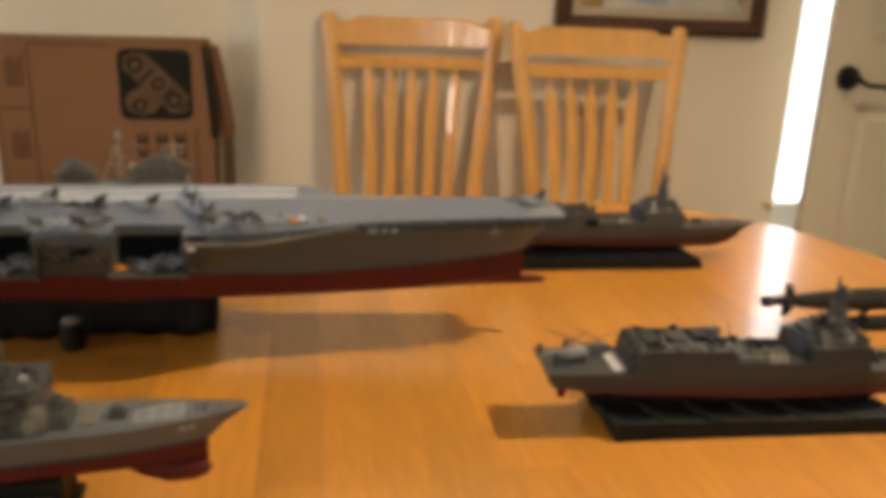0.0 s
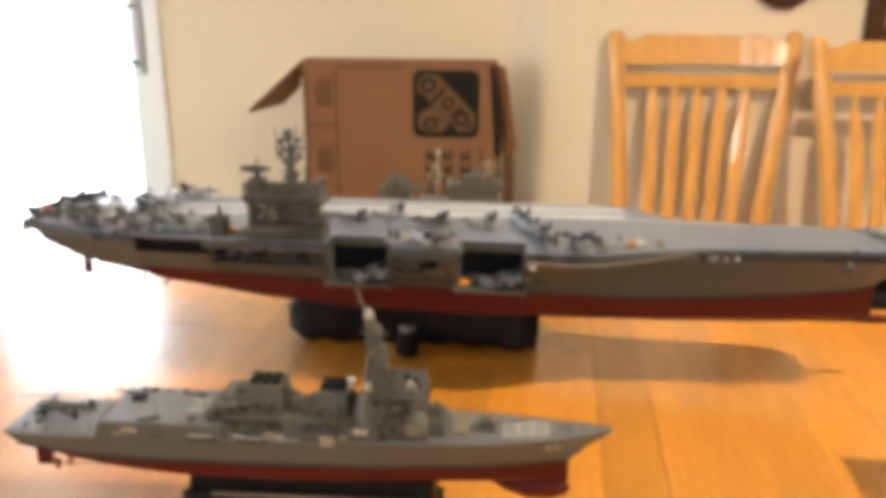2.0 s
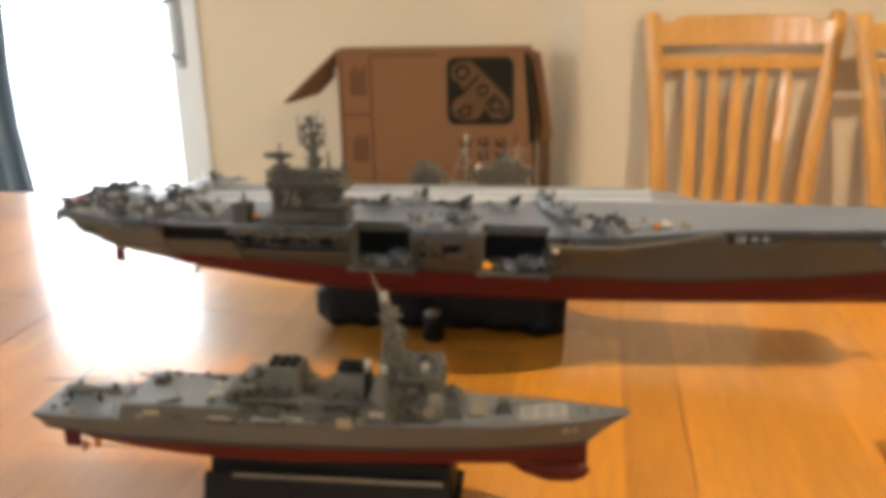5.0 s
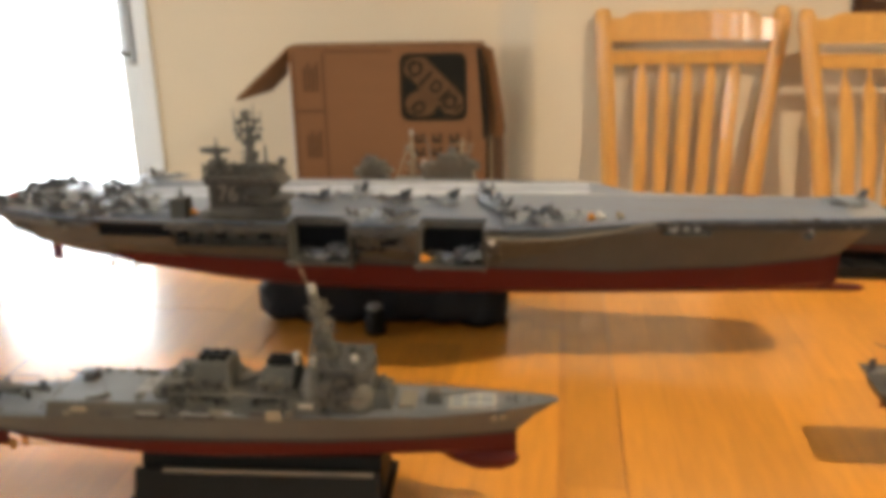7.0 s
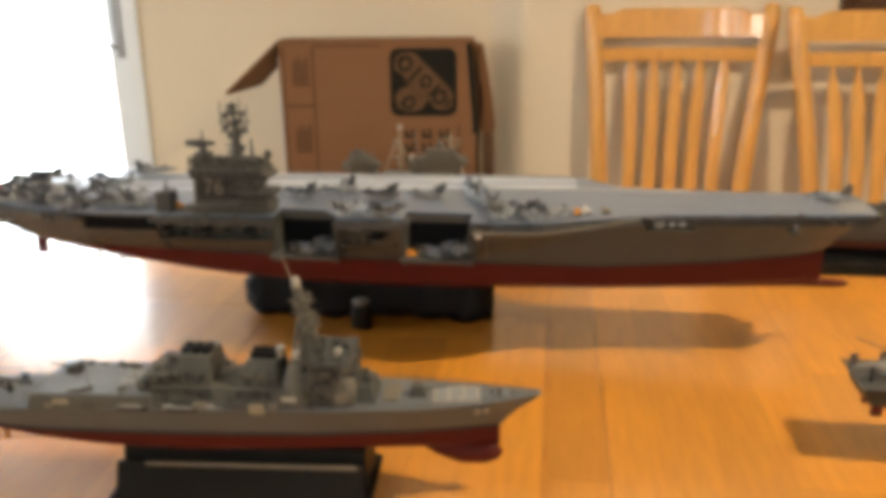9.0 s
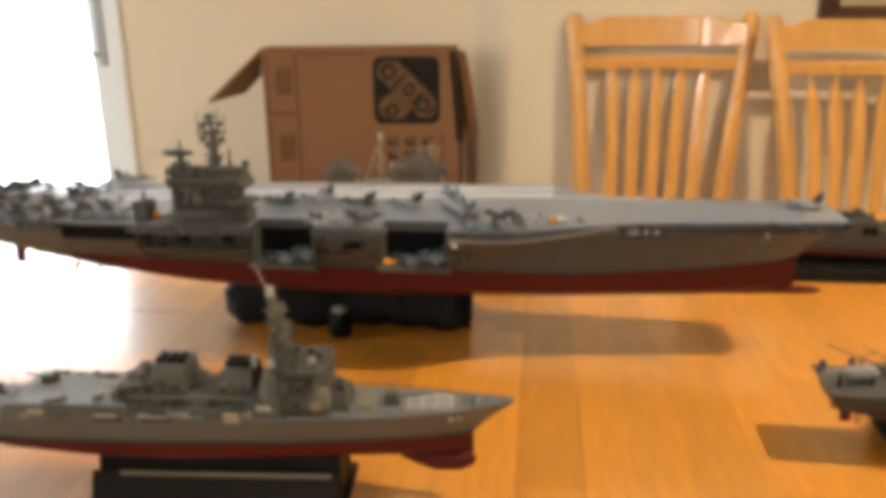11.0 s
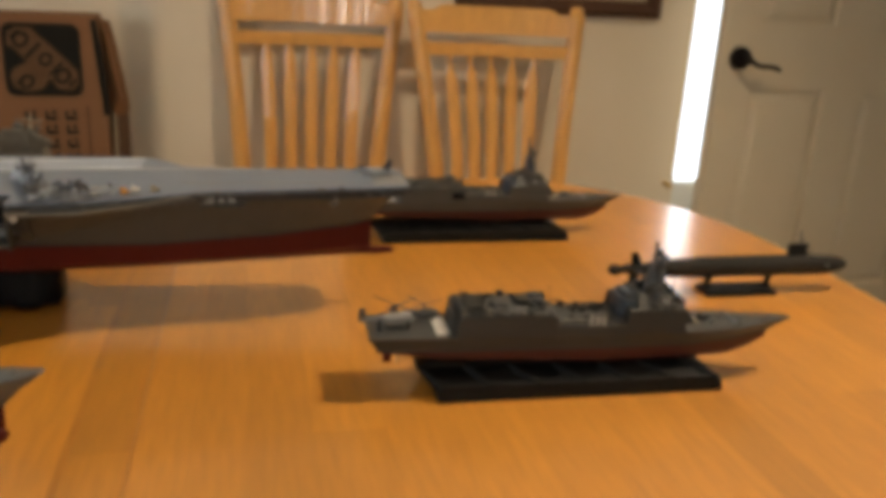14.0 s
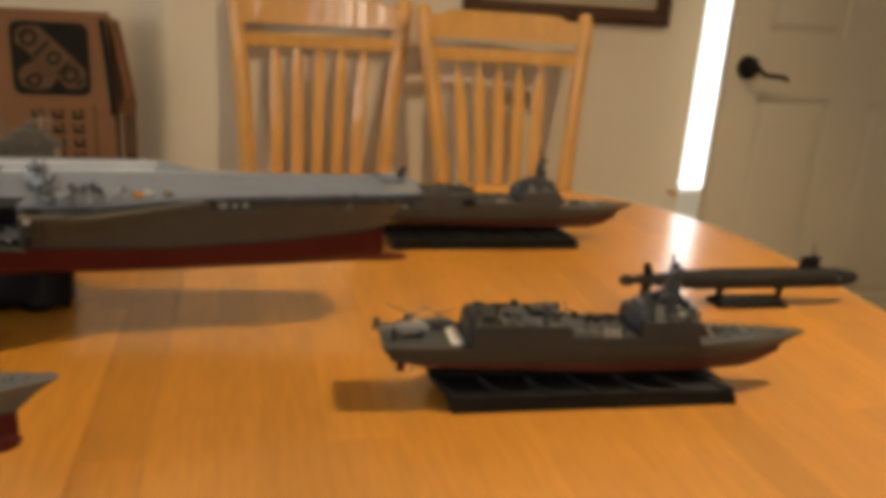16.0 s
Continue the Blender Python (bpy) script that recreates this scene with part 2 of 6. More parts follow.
def ball(bm, c, r, squash=1.0, n=10, m=6):
    rings = []
    for i in range(1, m):
        a = math.pi * i / m
        rings.append([(c[0] + r * math.sin(a) * math.cos(2 * math.pi * k / n), c[1] + r * math.sin(a) * math.sin(2 * math.pi * k / n),
                       c[2] - squash * r * math.cos(a)) for k in range(n)])
    return loft(bm, rings)


def lathe(bm, profile, c=(0, 0, 0), n=20):
    """Turns a profile of (radius, height) round the upright axis."""
    return loft(bm, [[(c[0] + r * math.cos(2 * math.pi * k / n), c[1] + r * math.sin(2 * math.pi * k / n), c[2] + z) for k in range(n)] for r, z in profile])


def mix(rows, x):
    """Smooth interpolation in rows of numbers whose first is the key."""
    if x <= rows[0][0]:
        return rows[0][1:]
    for a, b in zip(rows, rows[1:]):
        if x <= b[0]:
            f = (x - a[0]) / (b[0] - a[0])
            return [p + (q - p) * f for p, q in zip(a[1:], b[1:])]
    return rows[-1][1:]


def lettering(name, words, size, m, mat, parent, depth=0.0006):
    cu = bpy.data.curves.new(name, "FONT")
    cu.body, cu.size, cu.extrude, cu.align_x, cu.align_y = words, size, depth, "CENTER", "CENTER"
    tmp = new(name, cu)
    bpy.context.view_layer.update()
    me = bpy.data.meshes.new_from_object(tmp.evaluated_get(bpy.context.evaluated_depsgraph_get()))
    bpy.data.objects.remove(tmp)
    me.materials.clear()
    me.materials.append(mat)
    ob = new(name, me)
    ob.parent = parent
    ob.matrix_local = m
    return ob


# ---- the room ----
NORTH, CORNER = 1.338, -0.118  # the back wall, set back left of its rounded corner
BACK = 1.400
HIGH = 2.44


def structure(name, bm, mat, label, category):
    return tagged(part(name, bm, mat), label, category, kind="structure")


floor = structure("floor", box(B(), -3.2, 3.4, -3.2, 3.22, -0.1, 0.0), FLOOR, "beige short-pile carpet floor of the dining room", "floor")
structure("ceiling", box(B(), -3.2, 3.4, -3.2, 4.2, HIGH, HIGH + 0.1), CEILING, "off-white textured ceiling", "ceiling")
# left back wall with the opening of the sliding door
SL0, SL1, SLT = -2.95, -1.084, 2.06
bm = box(B(), -3.2, SL0, BACK, BACK + 0.14, 0, HIGH)
box(bm, SL1, CORNER, BACK, BACK + 0.14, 0, HIGH)
box(bm, SL0, SL1, BACK, BACK + 0.14, SLT, HIGH)
structure("wall_north_left", bm, WALL, "cream painted wall beside the sliding glass door", "wall")
# right back wall with the doorway
DX0, DX1, DT = 1.446, 2.39, 2.05
bm = prism(B(), [(CORNER + 0.112 * k / 14, BACK - (BACK - NORTH) * (1 - math.cos(math.pi * k / 14)) / 2) for k in range(15)] + [(DX0, NORTH), (DX0, BACK + 0.14), (CORNER, BACK + 0.14)], 0, HIGH)
box(bm, DX1, 3.4, NORTH, BACK + 0.14, 0, HIGH)
box(bm, DX0, DX1, NORTH, BACK + 0.14, DT, HIGH)
structure("wall_north", bm, WALL, "cream painted wall with a hung picture and two chairs against it", "wall")
# side wall out of view, opened only to let the fill lamp in
bm = box(B(), -3.3, -3.2, -3.2, -1.6, 0, HIGH)
box(bm, -3.3, -3.2, -0.2, 4.2, 0, HIGH)
box(bm, -3.3, -3.2, -1.6, -0.2, 0, 0.85)
box(bm, -3.3, -3.2, -1.6, -0.2, 2.05, HIGH)
structure("wall_west", bm, WALL, "cream painted side wall with an assumed opening for the fill lamp", "wall")
structure("wall_east", box(B(), 3.4, 3.5, -3.2, 4.2, 0, HIGH), WALL, "cream painted side wall", "wall")
bm = box(B(), -3.2, 0.25, -3.2, -3.06, 0, HIGH)
box(bm, 1.0, 3.4, -3.2, -3.06, 0, HIGH)
box(bm, 0.25, 1.0, -3.2, -3.06, 0, 0.85)
box(bm, 0.25, 1.0, -3.2, -3.06, 2.05, HIGH)
structure("wall_south", bm, WALL, "cream painted wall with a window behind the table", "wall")
# small entry behind the doorway, with a glazed outer door
bm = box(B(), 1.2, 1.62, 2.55, 2.65, 0, HIGH)
box(bm, 2.75, 3.4, 2.55, 2.65, 0, HIGH)
box(bm, 1.62, 2.75, 2.55, 2.65, 0, 0.25)
box(bm, 1.62, 2.75, 2.55, 2.65, 2.1, HIGH)
structure("wall_entry", bm, TRIM, "white wall of the entry with a bright glazed opening", "wall")
structure("wall_entry_left", box(B(), 1.10, 1.2, BACK + 0.14, 2.65, 0, HIGH), TRIM, "white side wall of the entry", "wall")
structure("backdrop", box(B(), -9, 9, 3.22, 3.27, -0.1, 5), OUTSIDE, "overexposed bright outdoors beyond the glass", "backdrop")
# unseen slab, shaped so the sliding door's table reflection ends on a slant
structure("glare_slab", box(B(), -2.95, 0.6, BACK + 0.16, 3.18, 2.42, 2.50), TRIM, "unseen white slab assumed outside the sliding door, shaping the table glare", "roof")
# unseen glowing plane behind the window assumed in the south wall
structure("backdrop_south", box(B(), -4, 6, -5.0, -4.95, -0.1, 5), OUTSIDE, "bright outdoors beyond the window", "backdrop")
bm = box(B(), SL1, CORNER, BACK - 0.012, BACK, 0, 0.085)
structure("baseboard_left", bm, TRIM, "white painted baseboard", "baseboard")
structure("baseboard", box(B(), CORNER + 0.112, DX0 - 0.06, NORTH - 0.012, NORTH, 0, 0.085), TRIM, "white painted baseboard", "baseboard")

# sliding glass door
slider = thing("sliding_door", pose(0, BACK, 0), "white vinyl sliding glass door with a grey pull handle", "door")
slider["kind"] = "structure"
bm = box(B(), SL1 - 0.045, SL1, -0.012, 0.10, 0, SLT, 0.004)
part("jamb", bm, VINYL, slider)
part("jamb", box(B(), SL0, SL0 + 0.055, -0.012, 0.10, 0, SLT, 0.004), VINYL, slider)
part("head", box(B(), SL0 + 0.055, SL1 - 0.055, -0.012, 0.10, SLT - 0.05, SLT, 0.004), VINYL, slider)
part("sill", box(B(), SL0 + 0.055, SL1 - 0.055, -0.012, 0.12, 0, 0.03, 0.004), VINYL, slider)


def sash(x0, x1, y):
    f = B()
    box(f, x0, x0 + 0.058, y, y + 0.03, 0.03, SLT - 0.05)
    box(f, x1 - 0.058, x1, y, y + 0.03, 0.03, SLT - 0.05)
    box(f, x0 + 0.058, x1 - 0.058, y, y + 0.03, 0.03, 0.10)
    box(f, x0 + 0.058, x1 - 0.058, y, y + 0.03, SLT - 0.12, SLT - 0.05)
    s = part("sash", f, VINYL, slider)
    g = part("pane", box(B(), x0 + 0.058, x1 - 0.058, y + 0.012, y + 0.018, 0.10, SLT - 0.12), GLASS, s)
    g.visible_shadow = False
    return s


front_sash = sash(-2.00, SL1 - 0.046, 0.012)
sash(SL0 + 0.056, -1.96, 0.05)
HX = -1.150
bm = box(B(), HX - 0.009, HX + 0.013, -0.006, 0.012, 0.922, 1.145, 0.004)
loop = [(HX - 0.002, -0.006, 0.952), (HX - 0.016, -0.030, 0.956), (HX - 0.030, -0.044, 0.972), (HX - 0.037, -0.048, 1.000), (HX - 0.039, -0.049, 1.032),
        (HX - 0.037, -0.048, 1.062), (HX - 0.030, -0.044, 1.090), (HX - 0.016, -0.030, 1.106), (HX - 0.002, -0.006, 1.110)]
for p, q in zip(loop, loop[1:]):
    rod(bm, p, q, 0.0068, n=10)
part("pull_handle", bm, ALU, front_sash, "grey metal pull handle")

# ring for the unseen ceiling bulb, added where the table shadows point
can = thing("ceiling_light", pose(1.38, -0.20, HIGH), "round white ring added for the unseen ceiling bulb", "ceiling light")
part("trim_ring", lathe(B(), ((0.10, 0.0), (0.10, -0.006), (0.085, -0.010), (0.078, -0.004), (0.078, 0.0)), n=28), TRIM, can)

# curtain gathered at the far side of the sliding door
cur = thing("curtain", pose(-1.874, BACK - 0.07, 0), "slate blue curtain hanging gathered beside the sliding door", "curtain")
rings = []
for i in range(15):
    z = 0.03 + i * (2.13 - 0.03) / 14
    w = 0.46 + 0.035 * math.sin(i * 0.9)
    f = [(-w / 2 + w * k / 60 + (0.04 * (1 - z / 2.2)), 0.030 * math.sin(k * 0.72 + 0.25 * math.sin(i * 0.5)), z) for k in range(61)]
    rings.append(f + [(x, y + 0.004, zz) for x, y, zz in reversed(f)])
part("cloth", loft(B(), rings), CURTAIN, cur, smooth=True)
tagged(part("curtain_rod", rod(B(), (-3.1, BACK - 0.07, 2.145), (-0.90, BACK - 0.07, 2.145), 0.012, n=12), IRON), "dark metal curtain rod above the sliding door", "curtain rod")

# south window
win = thing("window_1", pose(0.625, -3.12, 0), "white framed window with upright blind slats", "window")
win["kind"] = "structure"
part("window_frame", box(box(B(), -0.375, -0.345, -0.03, 0.03, 0.85, 2.05), 0.345, 0.375, -0.03, 0.03, 0.85, 2.05), VINYL, win)
part("window_sill", box(B(), -0.345, 0.345, -0.03, 0.05, 0.85, 0.89, 0.003), VINYL, win)
for k in range(7):
    part("blind_slat", box(B(), -0.30 + k * 0.095, -0.262 + k * 0.095, 0.0, 0.003, 0.90, 2.02), VINYL, win)

# doorway casing and the six-panel door standing ajar
casing = B()
box(casing, DX1, DX1 + 0.06, NORTH - 0.014, NORTH + 0.002, 0, DT + 0.06, 0.003)
box(casing, DX0 - 0.06, DX1, NORTH - 0.014, NORTH + 0.002, DT, DT + 0.06, 0.003)
structure("trim", casing, TRIM, "white door casing", "trim")
DW, DTK = 0.864, 0.036
DOORX, DOORY = 1.458, 1.235  # free edge of the door
hinge = Vector((2.319, 1.305, 0))
ang = math.degrees(math.atan2(DOORY - hinge.y, DOORX - hinge.x))
door = thing("door_1", pose(hinge.x, hinge.y, 0.012, 0, 0, ang), "cream six-panel door standing ajar with a dark lever handle", "door")
door["kind"] = "structure"
# door local: x from the hinge to the free edge, y positive faces the room
f = B()
st, mid, rails = 0.108, 0.134, ((0.0, 0.225), (0.842, 1.014), (1.62, 1.72), (1.925, 2.03))
for x0, x1 in ((0, st), ((DW - mid) / 2, (DW + mid) / 2), (DW - st, DW)):
    box(f, x0, x1, 0, DTK, 0, 2.03, 0.0015)
for z0, z1 in rails:
    box(f, st, (DW - mid) / 2, 0.0004, DTK - 0.0004, z0, z1)
    box(f, (DW + mid) / 2, DW - st, 0.0004, DTK - 0.0004, z0, z1)
part("door_frame", f, DOORPAINT, door)
for x0, x1 in ((st, (DW - mid) / 2), ((DW + mid) / 2, DW - st)):
    for (a, z0), (z1, b) in zip(rails, rails[1:]):
        p = box(B(), x0, x1, 0.012, DTK - 0.012, z0, z1)
        q = 0.012
        for y0, y1 in ((DTK - 0.0125, DTK - 0.002), (0.003, 0.0105)):
            sl = 0.022
            if y0 > DTK / 2:
                loft(p, [[(x0 + q, y0, z0 + q), (x1 - q, y0, z0 + q), (x1 - q, y0, z1 - q), (x0 + q, y0, z1 - q)],
                         [(x0 + q + sl, y1, z0 + q + sl), (x1 - q - sl, y1, z0 + q + sl), (x1 - q - sl, y1, z1 - q - sl), (x0 + q + sl, y1, z1 - q - sl)]])
        part("panel", p, DOORPAINT, door)
f = B()
rod(f, (DW - 0.058, DTK, 0.925), (DW - 0.058, DTK + 0.014, 0.925), 0.033, 0.030, 20)
rod(f, (DW - 0.058, DTK + 0.012, 0.925), (DW - 0.058, DTK + 0.05, 0.925), 0.010, n=12)
pts = [(DW - 0.058 - 0.100 * k / 9, DTK + 0.05, 0.925 - 0.006 * math.sin(k * 0.62) - 0.030 * k / 9) for k in range(10)]
for a, b in zip(pts, pts[1:]):
    rod(f, a, b, 0.0066, 0.0056, 10)
part("door_handle", f, IRON, door, "dark bronze lever handle")
sp = thing("door_stop", pose(DX0 - 0.030, NORTH, 0.552), "small brass bumper on the door casing", "door stop")
f = rod(B(), (0, 0, 0), (0, -0.03, 0), 0.007, 0.007, 10)
part("bumper", rod(f, (0, -0.03, 0), (0, -0.04, 0), 0.011, 0.009, 10), BRASS, sp)

# ---- dining table ----
TX0, TX1, TY, TB, TA, TN = -1.50, 0.9935, 0.05, 0.55, 0.45, 2.5  # ends, middle line, half width, length and squareness of a rounded end
TOP = 0.75


def half_width(x, inset=0.0):
    """Half the table's width at x."""
    x0, x1 = TX0 + TA, TX1 - TA
    d = (x - x1) if x > x1 else (x0 - x) if x < x0 else 0.0
    a, b = TA - inset, TB - inset
    return b * max(0.0, 1 - (d / a) ** TN) ** (1 / TN) if d < a else 0.0


table = thing("dining_table", pose(0, 0, 0), "honey maple oval dining table with glossy stave top", "table")


def squared(v):
    return math.copysign(abs(v) ** (2 / TN), v)


def table_outline(inset):
    pts = []
    for k in range(33):
        a = -math.pi / 2 + math.pi * k / 32
        pts.append((TX1 - TA + (TA - inset) * squared(math.cos(a)), TY + (TB - inset) * squared(math.sin(a))))
    for k in range(33):
        a = math.pi / 2 + math.pi * k / 32
        pts.append((TX0 + TA + (TA - inset) * squared(math.cos(a)), TY + (TB - inset) * squared(math.sin(a))))
    return pts


rings = []
for inset, z in ((0.016, 0.716), (0.004, 0.720), (0.0, 0.728), (0.0, 0.738), (0.003, 0.7445), (0.009, 0.7485), (0.018, 0.7485)):
    rings.append([(x, y, z) for x, y in table_outline(inset)])
part("tabletop", loft(B(), rings), TABLEWOOD, table, smooth=False)
for y in (TY - 0.40, TY + 0.38):
    part("apron", box(B(), -0.95, 0.45, y, y + 0.022, 0.63, 0.716), TABLEWOOD, table)
for x in (-0.98, 0.46):
    for y in (TY - 0.40, TY + 0.34):
        part("leg", box(B(), x, x + 0.07, y, y + 0.07, 0, 0.716, 0.004), TABLEWOOD, table)

# ---- chairs ----


def dining_chair(m, label, lean, slats=0.0, tip=0.0):
    """A slat-back chair; origin on the floor under the back, the back towards +y, seat towards -y."""
    ch = thing("dining_chair", m, label, "chair", "chairs against the wall")
    top = 1.045

    def side(u, z):
        return (lean[0] * (1 - u) / 2 + lean[1] * (1 + u) / 2) * (top - max(z, 0.62))

    for s in (-1, 1):
        rings = []
        for z, x, y, w in ((0.0, 0.175, 0.024, 0.016), (0.25, 0.170, -0.012, 0.019), (0.45, 0.166, -0.032, 0.020), (0.62, 0.170, -0.026, 0.019),
                           (0.78, 0.185, -0.011, 0.018), (0.93, 0.203, 0.005, 0.0185), (1.00, 0.211, 0.013, 0.019), (1.020, 0.2125, 0.0142, 0.0186), (1.038, 0.2138, 0.0205, 0.0155), (top, 0.214, 0.0225, 0.009)):
            w *= 1.12
            b = w * 0.62
            rings.append([(s * x + side(s, z) + w * c * (1 - 0.25 * (c * c + d * d - 1)), y + b * d * (1 - 0.25 * (c * c + d * d - 1)), z)
                          for c, d in ((-1, -1), (0, -1.15), (1, -1), (1.1, 0), (1, 1), (0, 1.15), (-1, 1), (-1.1, 0))])
        part("back_post", loft(B(), rings), CHAIRWOOD, ch, smooth=True)
    # crest rail with a lifted middle
    rings = []
    for k in range(25):
        u = -1 + 2 * k / 24
        x = u * 0.198
        bow = 0.012 + 0.014 * (1 - u * u)
        e = abs(u)
        up = 1.036 if e < 0.72 else 1.036 - 0.014 * min(1, (e - 0.72) / 0.12)
        lo = 0.967
        rings.append([(x, bow - 0.0135, lo), (x, bow - 0.0085, up - 0.004), (x, bow - 0.005, up), (x, bow + 0.006, up), (x, bow + 0.010, up - 0.004), (x, bow + 0.010, lo + 0.012), (x, bow + 0.002, lo)])
    part("crest_rail", loft(B(), rings), CHAIRWOOD, ch)
    rings = []
    for k in range(17):
        u = -1 + 2 * k / 16
        bow = 0.006 + 0.012 * (1 - u * u)
        x = u * 0.196
        rings.append([(x, bow - 0.0098, 0.911), (x, bow - 0.0108, 0.939), (x, bow - 0.007, 0.944), (x, bow + 0.003, 0.944), (x, bow + 0.009, 0.936), (x, bow + 0.009, 0.911)])
    part("lower_rail", loft(B(), rings), CHAIRWOOD, ch)
    for k in range(5):
        u = (k - 2) / 2
        rings = []
        for z, w, x in ((0.47, 0.012, u * 0.092), (0.56, 0.0145, u * 0.095), (0.72, 0.0165, u * 0.100), (0.83, 0.0160, u * 0.106), (0.885 - tip, 0.0130, u * 0.110), (0.916 - tip, 0.006 - 0.06 * tip, u * 0.112), (0.918, 0.0055 - 0.06 * tip, u * 0.1121)):
            x += side(u, z) + slats
            y = 0.021 - 0.006 * u * u + (z - 0.9) * 0.12
            turn = (0.055 if k == 4 else -0.075) * w
            rings.append([(x - w, y - 0.004 + turn, z), (x - w * 0.8, y - 0.0058 + turn * 0.8, z), (x, y - 0.0062, z), (x + w * 0.8, y - 0.0058 - turn * 0.8, z), (x + w, y - 0.004 - turn, z), (x + w, y + 0.004 - turn, z), (x - w, y + 0.004 + turn, z)])
        part("slat", loft(B(), rings), CHAIRWOOD, ch)
    seat = [(-0.20, -0.02), (-0.225, -0.40), (-0.20, -0.425), (0, -0.435), (0.20, -0.425), (0.225, -0.40), (0.20, -0.02)]
    part("seat", loft(B(), [[(x * 0.98, y, 0.432) for x, y in seat], [(x, y, 0.44) for x, y in seat], [(x, y, 0.455) for x, y in seat], [(x * 0.96, y * 0.98, 0.462) for x, y in seat]]), CHAIRWOOD, ch)
    for s in (-1, 1):
        part("front_leg", rod(B(), (s * 0.20, -0.40, 0), (s * 0.185, -0.37, 0.435), 0.014, 0.020, 12), CHAIRWOOD, ch)
        part("stretcher", rod(B(), (s * 0.195, -0.385, 0.20), (s * 0.172, 0.02, 0.20), 0.010, n=10), CHAIRWOOD, ch)
    part("stretcher", rod(B(), (-0.185, -0.20, 0.20), (0.185, -0.20, 0.20), 0.010, n=10), CHAIRWOOD, ch)
    return ch


dining_chair(pose(0.366, 1.302, 0, 0, 0, 1) @ Matrix.Diagonal((1, 1, 1.0125, 1)), "honey beech slat-back dining chair standing against the wall", (-0.035, 0.0))
dining_chair(pose(0.826, 1.215, 0, 0, 0, -3) @ Matrix.Diagonal((1, 1, 1.006, 1)), "honey beech slat-back dining chair beside the hung picture", (0.058, 0.050), -0.014, 0.022)

# ---- picture, plaque ----
PX0, PX1, PZ0, PZ1 = 0.739, 1.327, 1.0255, 1.50
pic = thing("framed_picture", pose(0, NORTH, 0), "landscape painting in a dark walnut frame with a pale liner", "picture")


def frame_ring(name, x0, x1, z0, z1, w, y0, y1, mat, rise):
    loops = []
    for d, y in ((0, 0.0), (0, y0), (w * 0.35, y1), (w, rise), (w, 0.0)):
        loops.append([(x0 + d, -y, z0 + d), (x1 - d, -y, z0 + d), (x1 - d, -y, z1 - d), (x0 + d, -y, z1 - d)])
    b = B()
    made = [[b.verts.new(p) for p in r] for r in loops]
    for a, c in zip(made, made[1:]):
        for k in range(4):
            b.faces.new((a[k], a[(k + 1) % 4], c[(k + 1) % 4], c[k]))
    part(name, b, mat, pic)


frame_ring("frame", PX0, PX1, PZ0, PZ1, 0.044, 0.018, 0.026, FRAMEWOOD, 0.014)
frame_ring("gilt_liner", PX0 + 0.0441, PX1 - 0.0441, PZ0 + 0.0441, PZ1 - 0.0441, 0.006, 0.012, 0.014, GILT, 0.011)
frame_ring("linen_liner", PX0 + 0.0502, PX1 - 0.0502, PZ0 + 0.0502, PZ1 - 0.0502, 0.016, 0.010, 0.010, LINEN, 0.008)
part("canvas", box(B(), PX0 + 0.066, PX1 - 0.066, -0.006, -0.001, PZ0 + 0.066, PZ1 - 0.066), PAINTING, pic, "muted landscape painting")


def paint_patch(name, x0, x1, z0, z1, y, mat, seed, label):
    """A brushed patch of colour on the canvas, with a ragged upper edge."""
    r = random.Random(seed)
    top = [(x1 - (x1 - x0) * k / 18, z1 - (z1 - z0) * (0.35 * r.random() + 0.45 * (k in (0, 18)))) for k in range(19)]
    edge = [(x0, z0), (x1, z0)] + top
    part(name, loft(B(), [[(x, -0.0061, z) for x, z in edge], [(x, -y, z) for x, z in edge]]), mat, pic, label)


CZ = PZ0 + 0.0662
paint_patch("painted_grass", PX0 + 0.067, 0.960, CZ, CZ + 0.085, 0.0064, OCHREPAINT, 1, "ochre painted grass")
paint_patch("painted_snow", 0.868, PX1 - 0.067, CZ, CZ + 0.052, 0.0068, SNOWPAINT, 2, "pale painted snow")
paint_patch("painted_water", 0.955, 1.045, CZ + 0.012, CZ + 0.090, 0.0072, PONDPAINT, 5, "grey-blue painted water")
plq = thing("wall_plaque", pose(0.545, NORTH, 1.112), "round-ended dark wooden plaque hung on the wall", "plaque")
shape = [(0.075 * math.sin(a) , 0.075 - 0.075 * math.cos(a)) for a in [math.pi * k / 24 - math.pi / 2 for k in range(25)]] + [(0.075, 0.28), (0.0, 0.33), (-0.075, 0.28)]
part("board", loft(B(), [[(x, 0.0, z) for x, z in shape], [(x, -0.014, z) for x, z in shape], [(x * 0.9, -0.019, 0.016 + z * 0.9) for x, z in shape]]), FRAMEWOOD, plq)

# ---- cardboard box ----
BX0, BX1, BTOP, BDEP = -0.628, -0.138, 0.982, 0.088
carton = thing("cardboard_box", pose(-0.138, 1.243, 0, 0, 0, 4.0) @ pose(0.138, 0, 0), "brown cardboard speaker box standing open with printed panels", "box")
W = 0.006
part("front_panel", box(B(), BX0, BX1, 0, W, 0, BTOP - 0.006), CARD, carton)
part("back_panel", box(B(), BX0, BX1, BDEP - W, BDEP, 0, BTOP - 0.006), CARD, carton)
part("bottom_panel", box(B(), BX0, BX1, W, BDEP - W, 0, W), CARD, carton)
part("top_panel", box(B(), BX0, BX1, 0, BDEP, BTOP - 0.006, BTOP, 0.002), CARD, carton)
